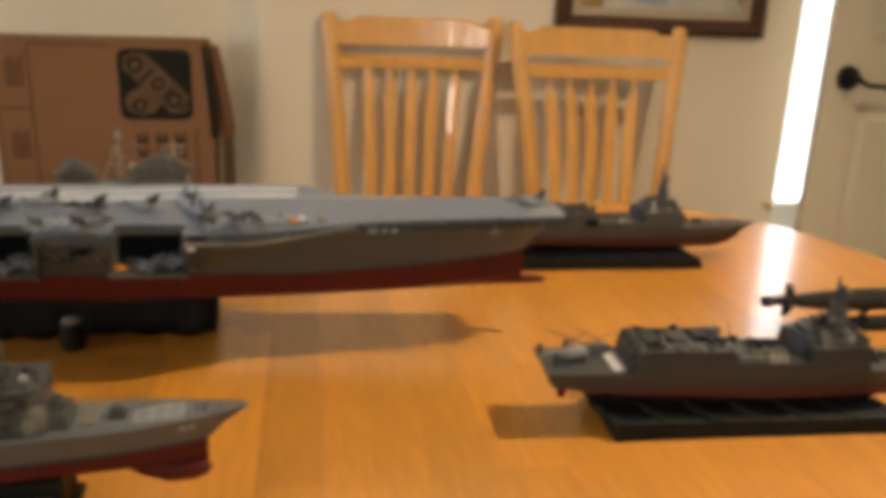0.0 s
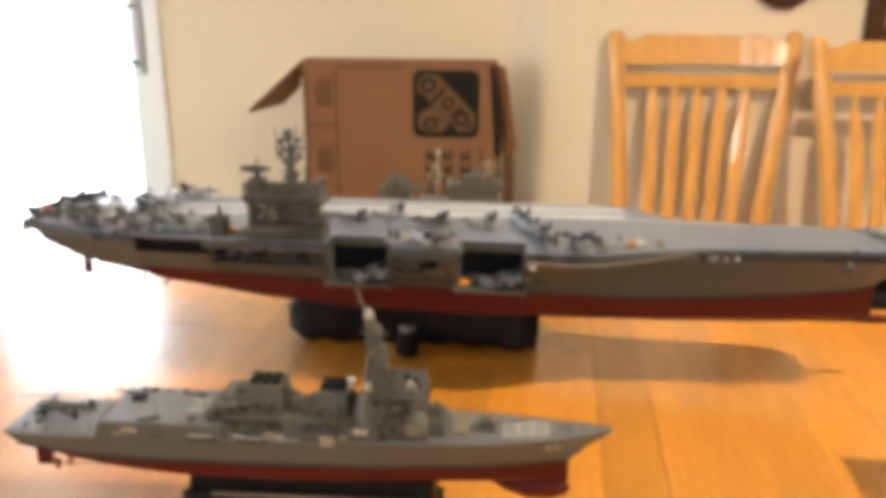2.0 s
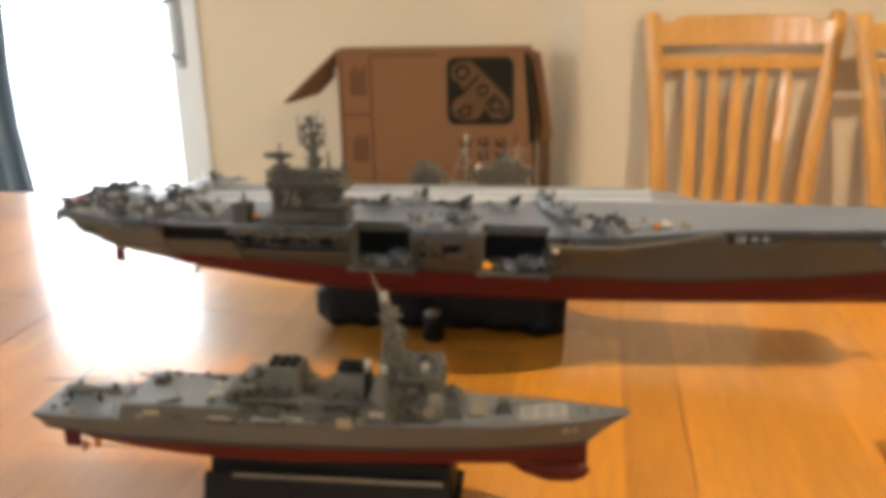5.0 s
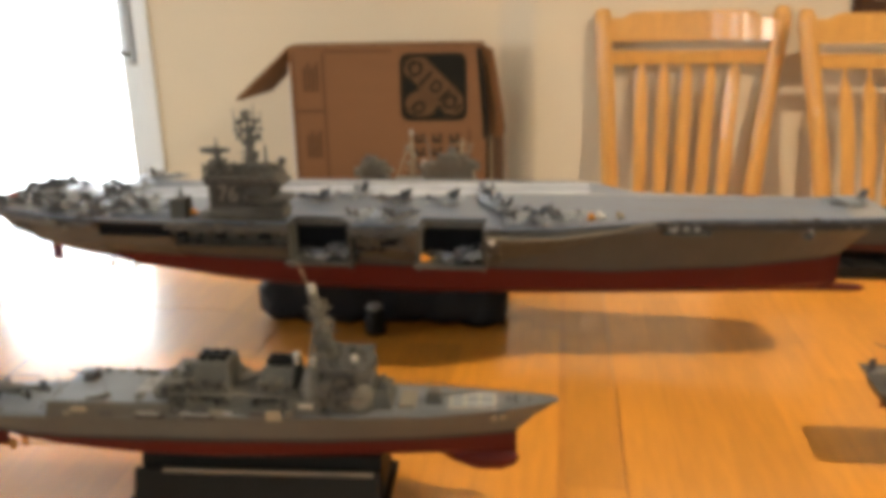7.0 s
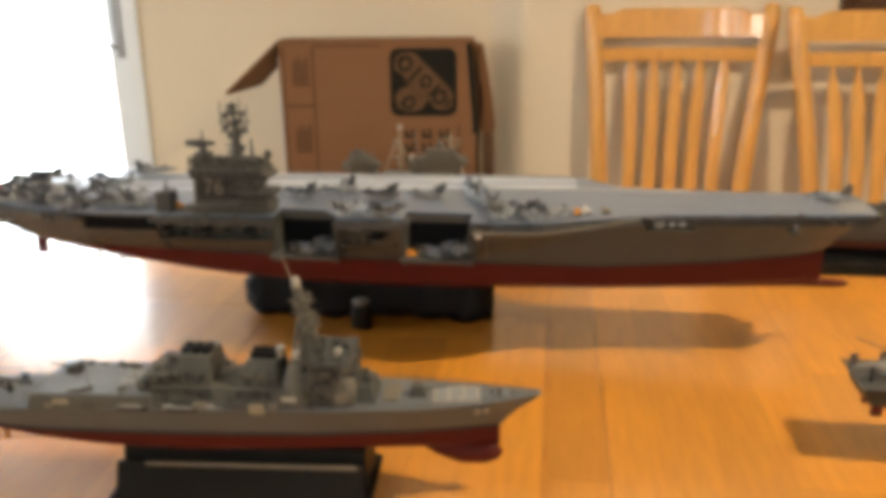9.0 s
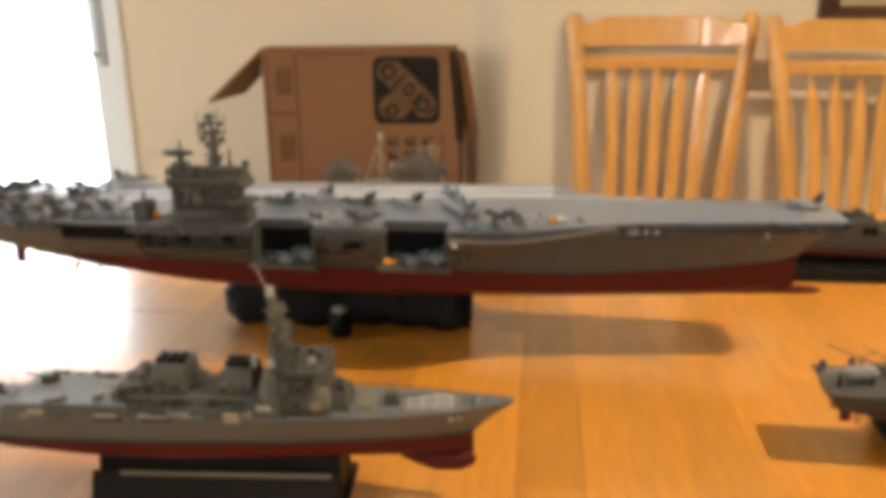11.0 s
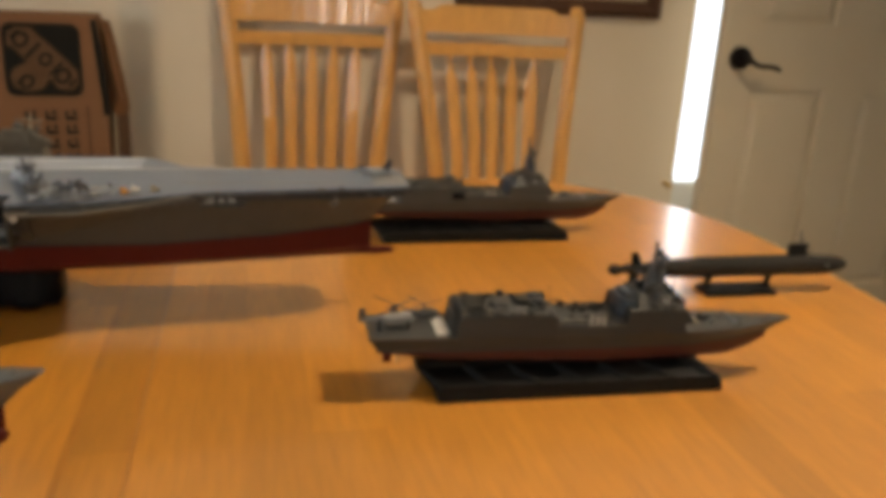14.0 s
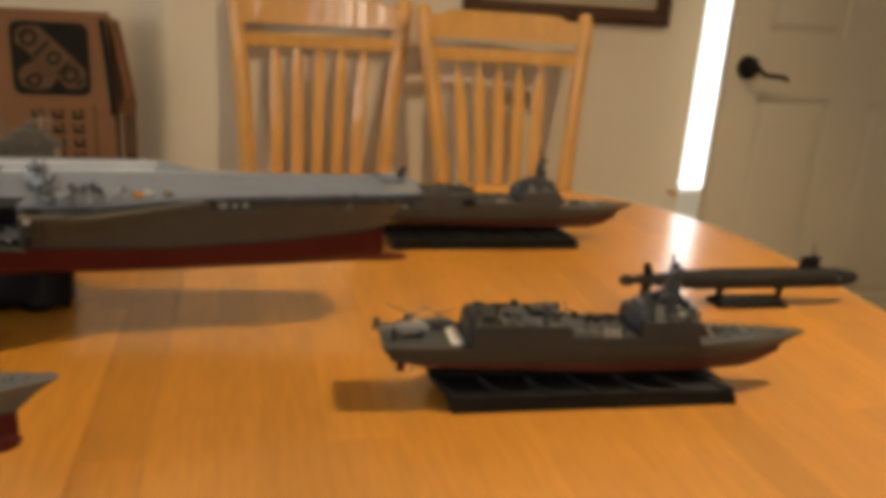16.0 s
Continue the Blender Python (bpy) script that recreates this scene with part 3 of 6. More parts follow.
# end flaps: one lifted on the far end, one hanging
f = B()
loft(f, [[(BX0, 0.0, BTOP - 0.001), (BX0 + 0.004, BDEP, BTOP - 0.040), (BX0 + 0.004, BDEP, BTOP - 0.046), (BX0, 0, BTOP - 0.007)],
         [(BX0 - 0.135, -0.03, BTOP - 0.126), (BX0 - 0.082, BDEP + 0.02, BTOP - 0.118), (BX0 - 0.078, BDEP + 0.02, BTOP - 0.123), (BX0 - 0.131, -0.03, BTOP - 0.131)]])
part("flap", f, CARD, carton, "lifted cardboard flap")
f = B()
loft(f, [[(BX1, 0.012, BTOP - 0.001), (BX1, BDEP - 0.034, BTOP - 0.001), (BX1, BDEP - 0.034, BTOP - 0.007), (BX1, 0.012, BTOP - 0.007)],
         [(BX1 + 0.016, 0.012, BTOP - 0.05), (BX1 + 0.016, BDEP - 0.034, BTOP - 0.05), (BX1 + 0.010, BDEP - 0.034, BTOP - 0.05), (BX1 + 0.010, 0.012, BTOP - 0.05)],
         [(BX1 + 0.040, 0.012, BTOP - 0.20), (BX1 + 0.040, BDEP - 0.034, BTOP - 0.20), (BX1 + 0.034, BDEP - 0.034, BTOP - 0.20), (BX1 + 0.034, 0.012, BTOP - 0.20)]])
part("flap", f, CARD, carton, "hanging cardboard flap")
# solid strip in the ink's black, painted as the dark of the gap
f = loft(B(), [[(BX1 - 0.018, -0.002, BTOP - 0.012), (BX1 - 0.005, -0.002, BTOP - 0.012), (BX1 - 0.005, 0.009, BTOP - 0.012), (BX1 - 0.018, 0.009, BTOP - 0.012)],
               [(BX1 - 0.010, -0.002, BTOP - 0.11), (BX1 + 0.005, -0.002, BTOP - 0.11), (BX1 + 0.005, 0.009, BTOP - 0.11), (BX1 - 0.010, 0.009, BTOP - 0.11)],
               [(BX1 - 0.003, -0.002, BTOP - 0.20), (BX1 + 0.012, -0.002, BTOP - 0.20), (BX1 + 0.012, 0.009, BTOP - 0.20), (BX1 - 0.003, 0.009, BTOP - 0.20)],
               [(BX1 - 0.002, -0.002, BTOP - 0.235), (BX1 + 0.010, -0.002, BTOP - 0.235), (BX1 + 0.010, 0.009, BTOP - 0.235), (BX1 - 0.002, 0.009, BTOP - 0.235)]])
part("gap_shade_strip", f, INK, carton, "black strip standing in for the dark gap by the torn flap")
f = loft(B(), [[(x, y, z) for x, z in ((BX1 - 0.01, BTOP - 0.008), (BX1 + 0.022, BTOP - 0.016), (BX1 + 0.034, BTOP - 0.075), (BX1 + 0.046, BTOP - 0.15), (BX1 + 0.056, BTOP - 0.225), (BX1 + 0.050, BTOP - 0.238), (BX1 + 0.024, BTOP - 0.244), (BX1 - 0.01, BTOP - 0.20))] for y in (BDEP - 0.040, BDEP - 0.034)])
part("rear_flap", f, CARD, carton, "brown rear flap standing out towards the wall")
# dark panel coloured as the box's soft shadow on the wall
f = loft(B(), [[(x, y, z) for x, z in ((BX1 - 0.01, BTOP - 0.20), (BX1 + 0.050, BTOP - 0.20), (BX1 + 0.052, BTOP - 0.30), (BX1 + 0.048, 0.30), (BX1 - 0.01, 0.30))] for y in (BDEP - 0.028, BDEP - 0.022)])
part("shadow_panel", f, SHADECARD, carton, "dark brown panel standing in for the box's shadow on the wall")
part("packing_edge", box(B(), BX1 + 0.014, BX1 + 0.021, BDEP - 0.036, BDEP - 0.031, 0.45, BTOP - 0.235), LINEN, carton, "pale strip of packing")
part("side_panel", box(B(), BX0, BX0 + 0.004, 0.02, BDEP - 0.02, 0.01, BTOP - 0.30), CARD, carton)
part("packing_foam", box(B(), BX0 - 0.012, BX0 + 0.06, 0.030, BDEP - 0.02, 0.60, BTOP - 0.045, 0.004), FOAM, carton, "white packing foam showing at the open end")
part("end_panel", box(B(), BX1 - 0.004, BX1 + 0.004, 0.010, BDEP - 0.01, 0.0, BTOP - 0.20, 0.001), CARDDK, carton, "darker folded end panel")


def print_bar(name, x0, x1, z0, z1, mat, y=-0.0006, label=""):
    return part(name, box(B(), x0, x1, y, 0.0002, z0, z1), mat, carton, label)


print_bar("printed_line", BX0 + 0.083, BX0 + 0.088, 0.45, BTOP - 0.02, INKBROWN)
print_bar("printed_line", BX0 + 0.014, BX0 + 0.083, BTOP - 0.166, BTOP - 0.161, INKBROWN)
print_bar("printed_line", BX0 + 0.008, BX0 + 0.012, 0.45, BTOP - 0.02, INKBROWN)
print_bar("printed_line", BX0 + 0.088, BX0 + 0.26, BTOP - 0.018, BTOP - 0.014, INKBROWN)
for z in (BTOP - 0.115, BTOP - 0.285):
    for k in range(4):
        print_bar("printed_bar", BX0 + 0.034 + k * 0.0105, BX0 + 0.041 + k * 0.0105, z, z + 0.06 + 0.012 * (k % 2), INKBROWN)
# emblem: a rounded black square with a slanting pale band and two loops
LX, LZ, LH = -0.264, 0.876, 0.084
sq = []
for cx, cz, a0 in ((1, 1, 0), (-1, 1, 90), (-1, -1, 180), (1, -1, 270)):
    for k in range(6):
        a = radians(a0 + 18 * k)
        sq.append((LX + cx * (LH - 0.022) + 0.022 * math.cos(a), LZ + cz * (LH - 0.022) + 0.022 * math.sin(a)))
emblem = part("emblem", loft(B(), [[(x, 0.0002, z) for x, z in sq], [(x, -0.0008, z) for x, z in sq]]), INK, carton, "black rounded square emblem")
f = B()
d = LH - 0.010
pale = [(-d, d - 0.040), (-d + 0.004, d - 0.012), (-d + 0.022, d), (-d + 0.052, d), (-d + 0.066, d - 0.014), (d - 0.018, -d + 0.070), (d, -d + 0.048), (d, -d + 0.018), (d - 0.016, -d + 0.004),
        (d - 0.046, -d + 0.008), (0.012, -0.042), (-0.006, -d + 0.006), (-0.036, -d), (-d + 0.008, -d + 0.010), (-d, -d + 0.034), (-d + 0.010, -0.020), (-0.034, -0.004), (-d + 0.016, 0.024)]
loft(f, [[(LX + u, y, LZ + v) for u, v in pale] for y in (-0.0006, -0.0013)])
part("emblem_band", f, EMBLEMBROWN, emblem)


def ring_mark(cx, cz, r0, r1, mat, parent, squash=0.86, turn=45, y0=-0.0011, y1=-0.0019):
    """A flat ring on the box's face."""
    f, n, c, s = B(), 20, math.cos(radians(turn)), math.sin(radians(turn))
    pts = [[], []]
    for k in range(n):
        a = 2 * math.pi * k / n
        for row, r in zip(pts, (r0, r1)):
            u, v = r * math.cos(a), r * squash * math.sin(a)
            row.append((cx + u * c - v * s, cz + u * s + v * c))
    lo = [[f.verts.new((x, y, z)) for x, z in row] for row in pts for y in (y0, y1)]
    for k in range(n):
        j = (k + 1) % n
        f.faces.new((lo[1][k], lo[1][j], lo[3][j], lo[3][k]))
        f.faces.new((lo[0][k], lo[0][j], lo[1][j], lo[1][k]))
        f.faces.new((lo[2][k], lo[2][j], lo[3][j], lo[3][k]))
    part("emblem_mark", f, mat, parent)


for u, v, r in ((-0.044, 0.046, 0.026), (0.006, 0.002, 0.022), (0.040, -0.036, 0.026), (-0.038, -0.050, 0.023)):
    ring_mark(LX + u, LZ + v, r * 0.46, r * 0.76, INK, emblem)
for u, v, w in ((-0.022, 0.024, 0.017), (0.024, -0.018, 0.014), (0.058, -0.050, 0.008), (-0.058, 0.060, 0.009), (-0.052, -0.044, 0.008)):
    c = 0.0046
    part("emblem_mark", loft(B(), [[(LX + u - w, y, LZ + v - w), (LX + u + w, y, LZ + v + w), (LX + u + w + c, y, LZ + v + w - c), (LX + u - w + c, y, LZ + v - w - c)] for y in (-0.0011, -0.0019)]), INK, emblem)
# three columns of unreadable print below the emblem
for k, x in enumerate((-0.314, -0.270, -0.226)):
    for j in range(6):
        z = 0.735 - j * 0.034
        f = box(B(), x, x + 0.026, -0.0007, 0.0002, z, z + 0.009)
        box(f, x, x + 0.007, -0.0007, 0.0002, z + 0.009, z + 0.022)
        box(f, x + 0.016, x + 0.024, -0.0007, 0.0002, z + 0.012, z + 0.024)
        part("printed_bar", f, INK, carton)
print_bar("printed_line", -0.178, -0.173, 0.45, 0.77, INKBROWN)

# ---- ship models ----


def hull_parts(ship, keys, n=44, red=RED, upper=HULL, deckmat=DECKDK, boot=True, bulwark=0.0):
    """Hull of a model. keys: (x, keel z, half keel, half beam at the waterline, half beam at deck, waterline z, deck z, deck x shift)."""
    x0, x1 = keys[0][0], keys[-1][0]
    low, up, top, strip = [], [], [], []
    for i in range(n + 1):
        u = i / n
        x = x0 + (x1 - x0) * (1 - (1 - u) ** 1.35)
        zk, hk, hw, hd, zw, zd, dx = mix(keys, x)
        zb = zk + (zw - zk) * 0.30
        hb = hk + (hw - hk) * 0.82
        sx = lambda z: x + dx * (max(0.0, z - zw) / max(1e-6, zd - zw)) ** 1.25
        low.append([(x, hw, zw), (x, hb, zb), (x, hk, zk), (x, -hk, zk), (x, -hb, zb), (x, -hw, zw)])
        zm = zw + (zd - zw) * 0.5
        hm = hw + (hd - hw) * 0.42
        up.append([(x, hw, zw), (sx(zm), hm, zm), (sx(zd), hd, zd), (sx(zd), -hd, zd), (sx(zm), -hm, zm), (x, -hw, zw)])
        top.append([(sx(zd), hd * 0.985, zd - 0.0004), (sx(zd), hd * 0.985, zd + 0.0006), (sx(zd), -hd * 0.985, zd + 0.0006), (sx(zd), -hd * 0.985, zd - 0.0004)])
        k = 0.0008
        strip.append([(x, hw + k, zw - 0.0012), (x, hw + k, zw + 0.0014), (x, -hw - k, zw + 0.0014), (x, -hw - k, zw - 0.0012)])
    part("lower_hull", loft(B(), low), red, ship, "dull red lower hull")
    part("hull", loft(B(), up), upper, ship)
    part("main_deck", loft(B(), top), deckmat, ship)
    if boot:
        part("boot_topping", loft(B(), strip), BOOT, ship, "black waterline stripe")


def solo(ship, name, mat, *boxes, label="", smooth=False):
    """One part made of several blocks."""
    b = B()
    for args in boxes:
        box(b, *args[:6], **(args[6] if len(args) > 6 else {}))
    return part(name, b, mat, ship, label)


def rails_along(ship, pts, h=0.0032, step=0.006):
    b = B()
    for p, q in zip(pts, pts[1:]):
        p, q = Vector(p), Vector(q)
        n = max(1, int((q - p).length / step))
        for k in range(n + 1):
            c = p.lerp(q, k / n)
            rod(b, c, c + Vector((0, 0, h)), 0.00022, n=3)
        for s in (0.5, 1.0):
            rod(b, p + Vector((0, 0, h * s)), q + Vector((0, 0, h * s)), 0.0002, n=3)
    return part("railing", b, HULL, ship)


def jet(m, label="grey model jet parked on the flight deck", folded=True, dark=False):
    """A twin-tailed jet of about 5 cm; nose towards +x."""
    j = thing("model_jet", m, label, "model aircraft", "aircraft on the flight deck")
    rings = []
    for x, w, h, z in ((-0.022, 0.0034, 0.0028, 0.0050), (-0.012, 0.0042, 0.0034, 0.0052), (0.0, 0.0040, 0.0036, 0.0054), (0.010, 0.0026, 0.0034, 0.0056), (0.018, 0.0018, 0.0022, 0.0053), (0.026, 0.0003, 0.0003, 0.0048)):
        rings.append([(x, w * math.cos(a), z + h * math.sin(a)) for a in [2 * math.pi * k / 8 for k in range(8)]])
    body = part("fuselage", loft(B(), rings), JETDK if dark else JET, j, smooth=True)
    body_mat = JETDK if dark else JET
    for s in (-1, 1):
        y1 = 0.0105 if folded else 0.017
        f = loft(B(), [[(0.004, s * 0.003, 0.0052), (-0.014, s * 0.003, 0.0052), (-0.014, s * 0.003, 0.0060), (0.004, s * 0.003, 0.0060)],
                 [(-0.004, s * y1, 0.0054), (-0.013, s * y1, 0.0054), (-0.013, s * y1, 0.0059), (-0.004, s * y1, 0.0059)]])
        wing = part("wing", f, body_mat, j)
        if folded:
            f = loft(B(), [[(-0.004, s * y1, 0.0054), (-0.013, s * y1, 0.0054), (-0.013, s * (y1 - 0.0006), 0.0058), (-0.004, s * (y1 - 0.0006), 0.0058)],
                     [(-0.007, s * (y1 - 0.003), 0.0125), (-0.012, s * (y1 - 0.003), 0.0125), (-0.012, s * (y1 - 0.0036), 0.0125), (-0.007, s * (y1 - 0.0036), 0.0125)]])
            part("folded_tip", f, body_mat, wing)
        f = loft(B(), [[(-0.016, s * 0.003, 0.005), (-0.023, s * 0.003, 0.005), (-0.023, s * 0.003, 0.0056), (-0.016, s * 0.003, 0.0056)],
                 [(-0.021, s * 0.0092, 0.005), (-0.025, s * 0.0092, 0.005), (-0.025, s * 0.0092, 0.0055), (-0.021, s * 0.0092, 0.0055)]])
        part("tailplane", f, body_mat, j)
        f = loft(B(), [[(-0.010, s * 0.0030, 0.0075), (-0.019, s * 0.0030, 0.0075), (-0.019, s * 0.0036, 0.0075), (-0.010, s * 0.0036, 0.0075)],
                 [(-0.017, s * 0.0048, 0.0168), (-0.0215, s * 0.0048, 0.0168), (-0.0215, s * 0.0053, 0.0168), (-0.017, s * 0.0053, 0.0168)]])
        part("tail_fin", f, JETDK, j)
    part("canopy", ball(B(), (0.0115, 0, 0.0083), 0.0022, 0.9, 8, 5), BLACK, j)
    for x, y in ((0.014, 0.0), (-0.006, 0.0030), (-0.006, -0.0030)):
        part("landing_wheel", rod(B(), (x, y, 0.0), (x, y, 0.0045), 0.0009, n=6), WHITE, j)
    return j


def helicopter(m, label, paint=HULL):
    h = thing("model_helicopter", m, label, "model aircraft")
    rings = []
    for x, w, hh, z in ((-0.030, 0.0007, 0.0008, 0.0095), (-0.012, 0.0012, 0.0016, 0.0090), (-0.006, 0.0034, 0.0042, 0.0070), (0.006, 0.0036, 0.0046, 0.0068), (0.013, 0.0030, 0.0034, 0.0060), (0.0165, 0.001, 0.0012, 0.0052)):
        rings.append([(x, w * math.cos(a), z + hh * math.sin(a)) for a in [2 * math.pi * k / 8 for k in range(8)]])
    part("fuselage", loft(B(), rings), paint, h, smooth=True)
    part("tail_fin", box(B(), -0.032, -0.027, -0.0004, 0.0004, 0.009, 0.0165), JETDK, h)
    f = rod(B(), (0.001, 0, 0.011), (0.001, 0, 0.0155), 0.0009)
    for a in (20, 110, 200, 290):
        c, s = math.cos(radians(a)), math.sin(radians(a))
        rod(f, (0.001, 0, 0.0152), (0.001 + 0.023 * c, 0.023 * s, 0.0146), 0.0005, 0.0004, 4)
    part("rotor", f, JETDK, h)
    for x, y in ((0.009, 0.003), (0.009, -0.003), (-0.014, 0.0)):
        part("landing_wheel", rod(B(), (x, y, 0), (x, y, 0.0085 if x < 0 else 0.005), 0.001, n=6), BLACK, h)
    return h


# ---- aircraft carrier ----
CVX, CVY, CVZ = -0.09, -0.015, 0.803
rng = random.Random(7)
cv = thing("aircraft_carrier_model", pose(CVX, CVY, CVZ), "grey aircraft carrier model with red lower hull and crowded flight deck", "ship model", "ship models on the table")
WL, FD = 0.039, 0.094
hull_parts(cv, ((-0.446, 0.0660, 0.020, 0.040, 0.050, 0.0690, 0.086, -0.008), (-0.41, 0.0520, 0.022, 0.045, 0.053, 0.0570, 0.086, 0), (-0.37, 0.0410, 0.024, 0.048, 0.056, 0.0510, 0.086, 0), (-0.29, 0.0235, 0.028, 0.051, 0.057, WL + 0.0090, 0.086, 0), (-0.20, 0.0125, 0.032, 0.054, 0.058, WL + 0.0055, 0.086, 0), (-0.10, 0.0070, 0.034, 0.056, 0.059, WL + 0.0030, 0.086, 0),
                (0.0, 0.006, 0.036, 0.057, 0.060, WL + 0.0025, 0.086, 0), (0.20, 0.0078, 0.028, 0.050, 0.057, WL, 0.087, 0), (0.32, 0.0078, 0.013, 0.034, 0.048, WL + 0.003, 0.088, 0.004),
                (0.40, 0.0085, 0.005, 0.013, 0.038, WL + 0.006, 0.088, 0.022), (0.426, 0.0090, 0.001, 0.002, 0.030, WL + 0.009, 0.088, 0.028)), deckmat=HULLDK, upper=CVGREY)
rings = []
for x, r in ((0.395, 0.002), (0.41, 0.0045), (0.435, 0.0045), (0.448, 0.0035), (0.454, 0.0012)):
    rings.append([(x, r * math.cos(a), 0.0115 + r * math.sin(a)) for a in [2 * math.pi * k / 10 for k in range(10)]])
part("bulbous_bow", loft(B(), rings), RED, cv, smooth=True)
outline = [(-0.458, -0.046), (-0.458, 0.052), (-0.43, 0.066), (-0.33, 0.084), (-0.14, 0.098), (0.0, 0.104), (0.16, 0.104), (0.188, 0.098), (0.225, 0.056), (0.26, 0.048),
           (0.40, 0.043), (0.456, 0.037), (0.462, 0.030), (0.462, -0.030), (0.454, -0.038), (0.40, -0.044), (0.26, -0.056), (0.238, -0.062), (0.19, -0.078), (0.145, -0.094), (0.10, -0.098), (0.0782, -0.098), (0.0782, -0.0645), (0.0135, -0.0645), (0.0135, -0.096),
           (-0.0500, -0.096), (-0.0500, -0.0645), (-0.1150, -0.0645), (-0.1150, -0.094), (-0.240, -0.094), (-0.29, -0.094), (-0.317, -0.0917), (-0.36, -0.088), (-0.40, -0.072), (-0.43, -0.060)]
part("flight_deck", prism(B(), outline, FD - 0.0022, FD), DECK, cv, "smooth blue-grey flight deck")
# underside coloured black for the shade under the deck edge
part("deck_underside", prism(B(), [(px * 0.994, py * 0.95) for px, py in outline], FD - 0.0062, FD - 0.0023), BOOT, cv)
# catwalks and sponsons under the deck edge
for p, q in zip(outline[3:], outline[4:] + outline[:1]):
    p, q = Vector((*p, 0)), Vector((*q, 0))
    if p.y < 0 and q.y < 0 and -0.318 < (p.x + q.x) / 2 < -0.240:
        continue
    if (q - p).length > 0.03 and max(p.y, q.y) > 0 or (q - p).length > 0.03 and min(abs(p.y), abs(q.y)) != 0.0645:
        o = Vector(((q - p).y, -(q - p).x, 0)).normalized() * 0.004
        o = -o if (p + o).length < p.length else o
        low = FD - (0.0100 if p.x > 0.19 and q.x > 0.19 else 0.009)
        b = loft(B(), [[p + Vector((0, 0, low)), p + o + Vector((0, 0, low)), p + o + Vector((0, 0, FD - 0.004)), p + Vector((0, 0, FD - 0.004))],
                 [q + Vector((0, 0, low)), q + o + Vector((0, 0, low)), q + o + Vector((0, 0, FD - 0.004)), q + Vector((0, 0, FD - 0.004))]])
        # forward catwalks turn black in place of the deck's shadow on them
        part("catwalk", b, BOOT if p.x > 0.19 and q.x > 0.19 else HULLDK, cv)
walk_in = ((0.080, -0.098), (0.10, -0.098), (0.145, -0.094), (0.19, -0.078), (0.238, -0.062))
for (ax, ay), (bx, by) in zip(walk_in, walk_in[1:]):
    da, db = (0.0085, 0.0085) if bx < 0.2 else (0.0085, 0.0015)
    za, zb = (FD - 0.0095, FD - 0.0095) if bx < 0.15 else (FD - 0.0095, FD - 0.0070) if bx < 0.2 else (FD - 0.0070, FD - 0.0035)
    part("edge_walkway", loft(B(), [[(ax, ay + 0.004, za), (ax, ay - da, za), (ax, ay - da, za + 0.0012), (ax, ay + 0.004, za + 0.0012)],
                                    [(bx, by + 0.004, zb), (bx, by - db, zb), (bx, by - db, zb + 0.0012), (bx, by + 0.004, zb + 0.0012)]]), DULLTAN, cv, "pale walkway below the deck edge")
EL = ((-0.117, -0.052), (0.011, 0.079))  # lift openings in the starboard side
AFT = (-0.317, -0.240)  # opening under the raised after lift
for x0, x1 in ((-0.40, AFT[0]), (AFT[1], EL[0][0]), (EL[0][1], EL[1][0]), (EL[1][1], 0.092)):
    a = 0.025 if x0 < -0.3 else 0.0
    b = loft(B(), [[(x0 + a * 1.6, -0.055, 0.048), (x1, -0.058, 0.046), (x1, -0.050, 0.046), (x0 + a, -0.045, 0.046)],
             [(x0, -0.074 + a * 0.3, 0.062), (x1, -0.078, 0.062), (x1, -0.05, 0.062), (x0, -0.045, 0.062)],
             [(x0, -0.086 + a * 0.5, FD - 0.0062), (x1, -0.088, FD - 0.0062), (x1, -0.05, FD - 0.0062), (x0, -0.045, FD - 0.0062)]])
    # lighter grey than the hull, standing in for glare haze over the side
    part("side_gallery", b, SUPER, cv)
part("side_gallery", loft(B(), [[(AFT[0], -0.0555, 0.048), (AFT[1], -0.058, 0.046), (AFT[1], -0.050, 0.046), (AFT[0], -0.045, 0.046)],
                                [(AFT[0], -0.0765, 0.062), (AFT[1], -0.078, 0.062), (AFT[1], -0.05, 0.062), (AFT[0], -0.045, 0.062)],
                                [(AFT[0], -0.0840, 0.0735), (AFT[1], -0.0850, 0.0735), (AFT[1], -0.05, 0.0735), (AFT[0], -0.045, 0.0735)]]), SUPER, cv)
# black block painted as the shade below the raised lift
part("hangar_shade_panel", box(B(), AFT[0], AFT[1], -0.0820, -0.050, 0.0736, FD - 0.0064), VOID, cv, "black panel for the shaded opening under the raised lift")
b = loft(B(), [[(0.0921, -0.0575, 0.050), (0.0921, -0.072, 0.068), (0.0921, -0.094, FD - 0.0062), (0.0921, -0.05, FD - 0.0062)],
               [(0.15, -0.053, 0.058), (0.15, -0.066, 0.076), (0.15, -0.090, FD - 0.0062), (0.15, -0.04, FD - 0.0062)],
               [(0.235, -0.046, 0.072), (0.235, -0.050, 0.084), (0.235, -0.056, FD - 0.0062), (0.235, -0.04, FD - 0.0062)]])
part("forward_sponson", b, CVGREY, cv)
b = loft(B(), [[(-0.40, 0.04, 0.05), (-0.40, 0.070, FD - 0.0062), (-0.40, 0.03, FD - 0.0062)], [(0.0, 0.055, 0.05), (0.0, 0.100, FD - 0.0062), (0.0, 0.03, FD - 0.0062)],
               [(0.188, 0.050, 0.055), (0.188, 0.095, FD - 0.0062), (0.188, 0.03, FD - 0.0062)]])
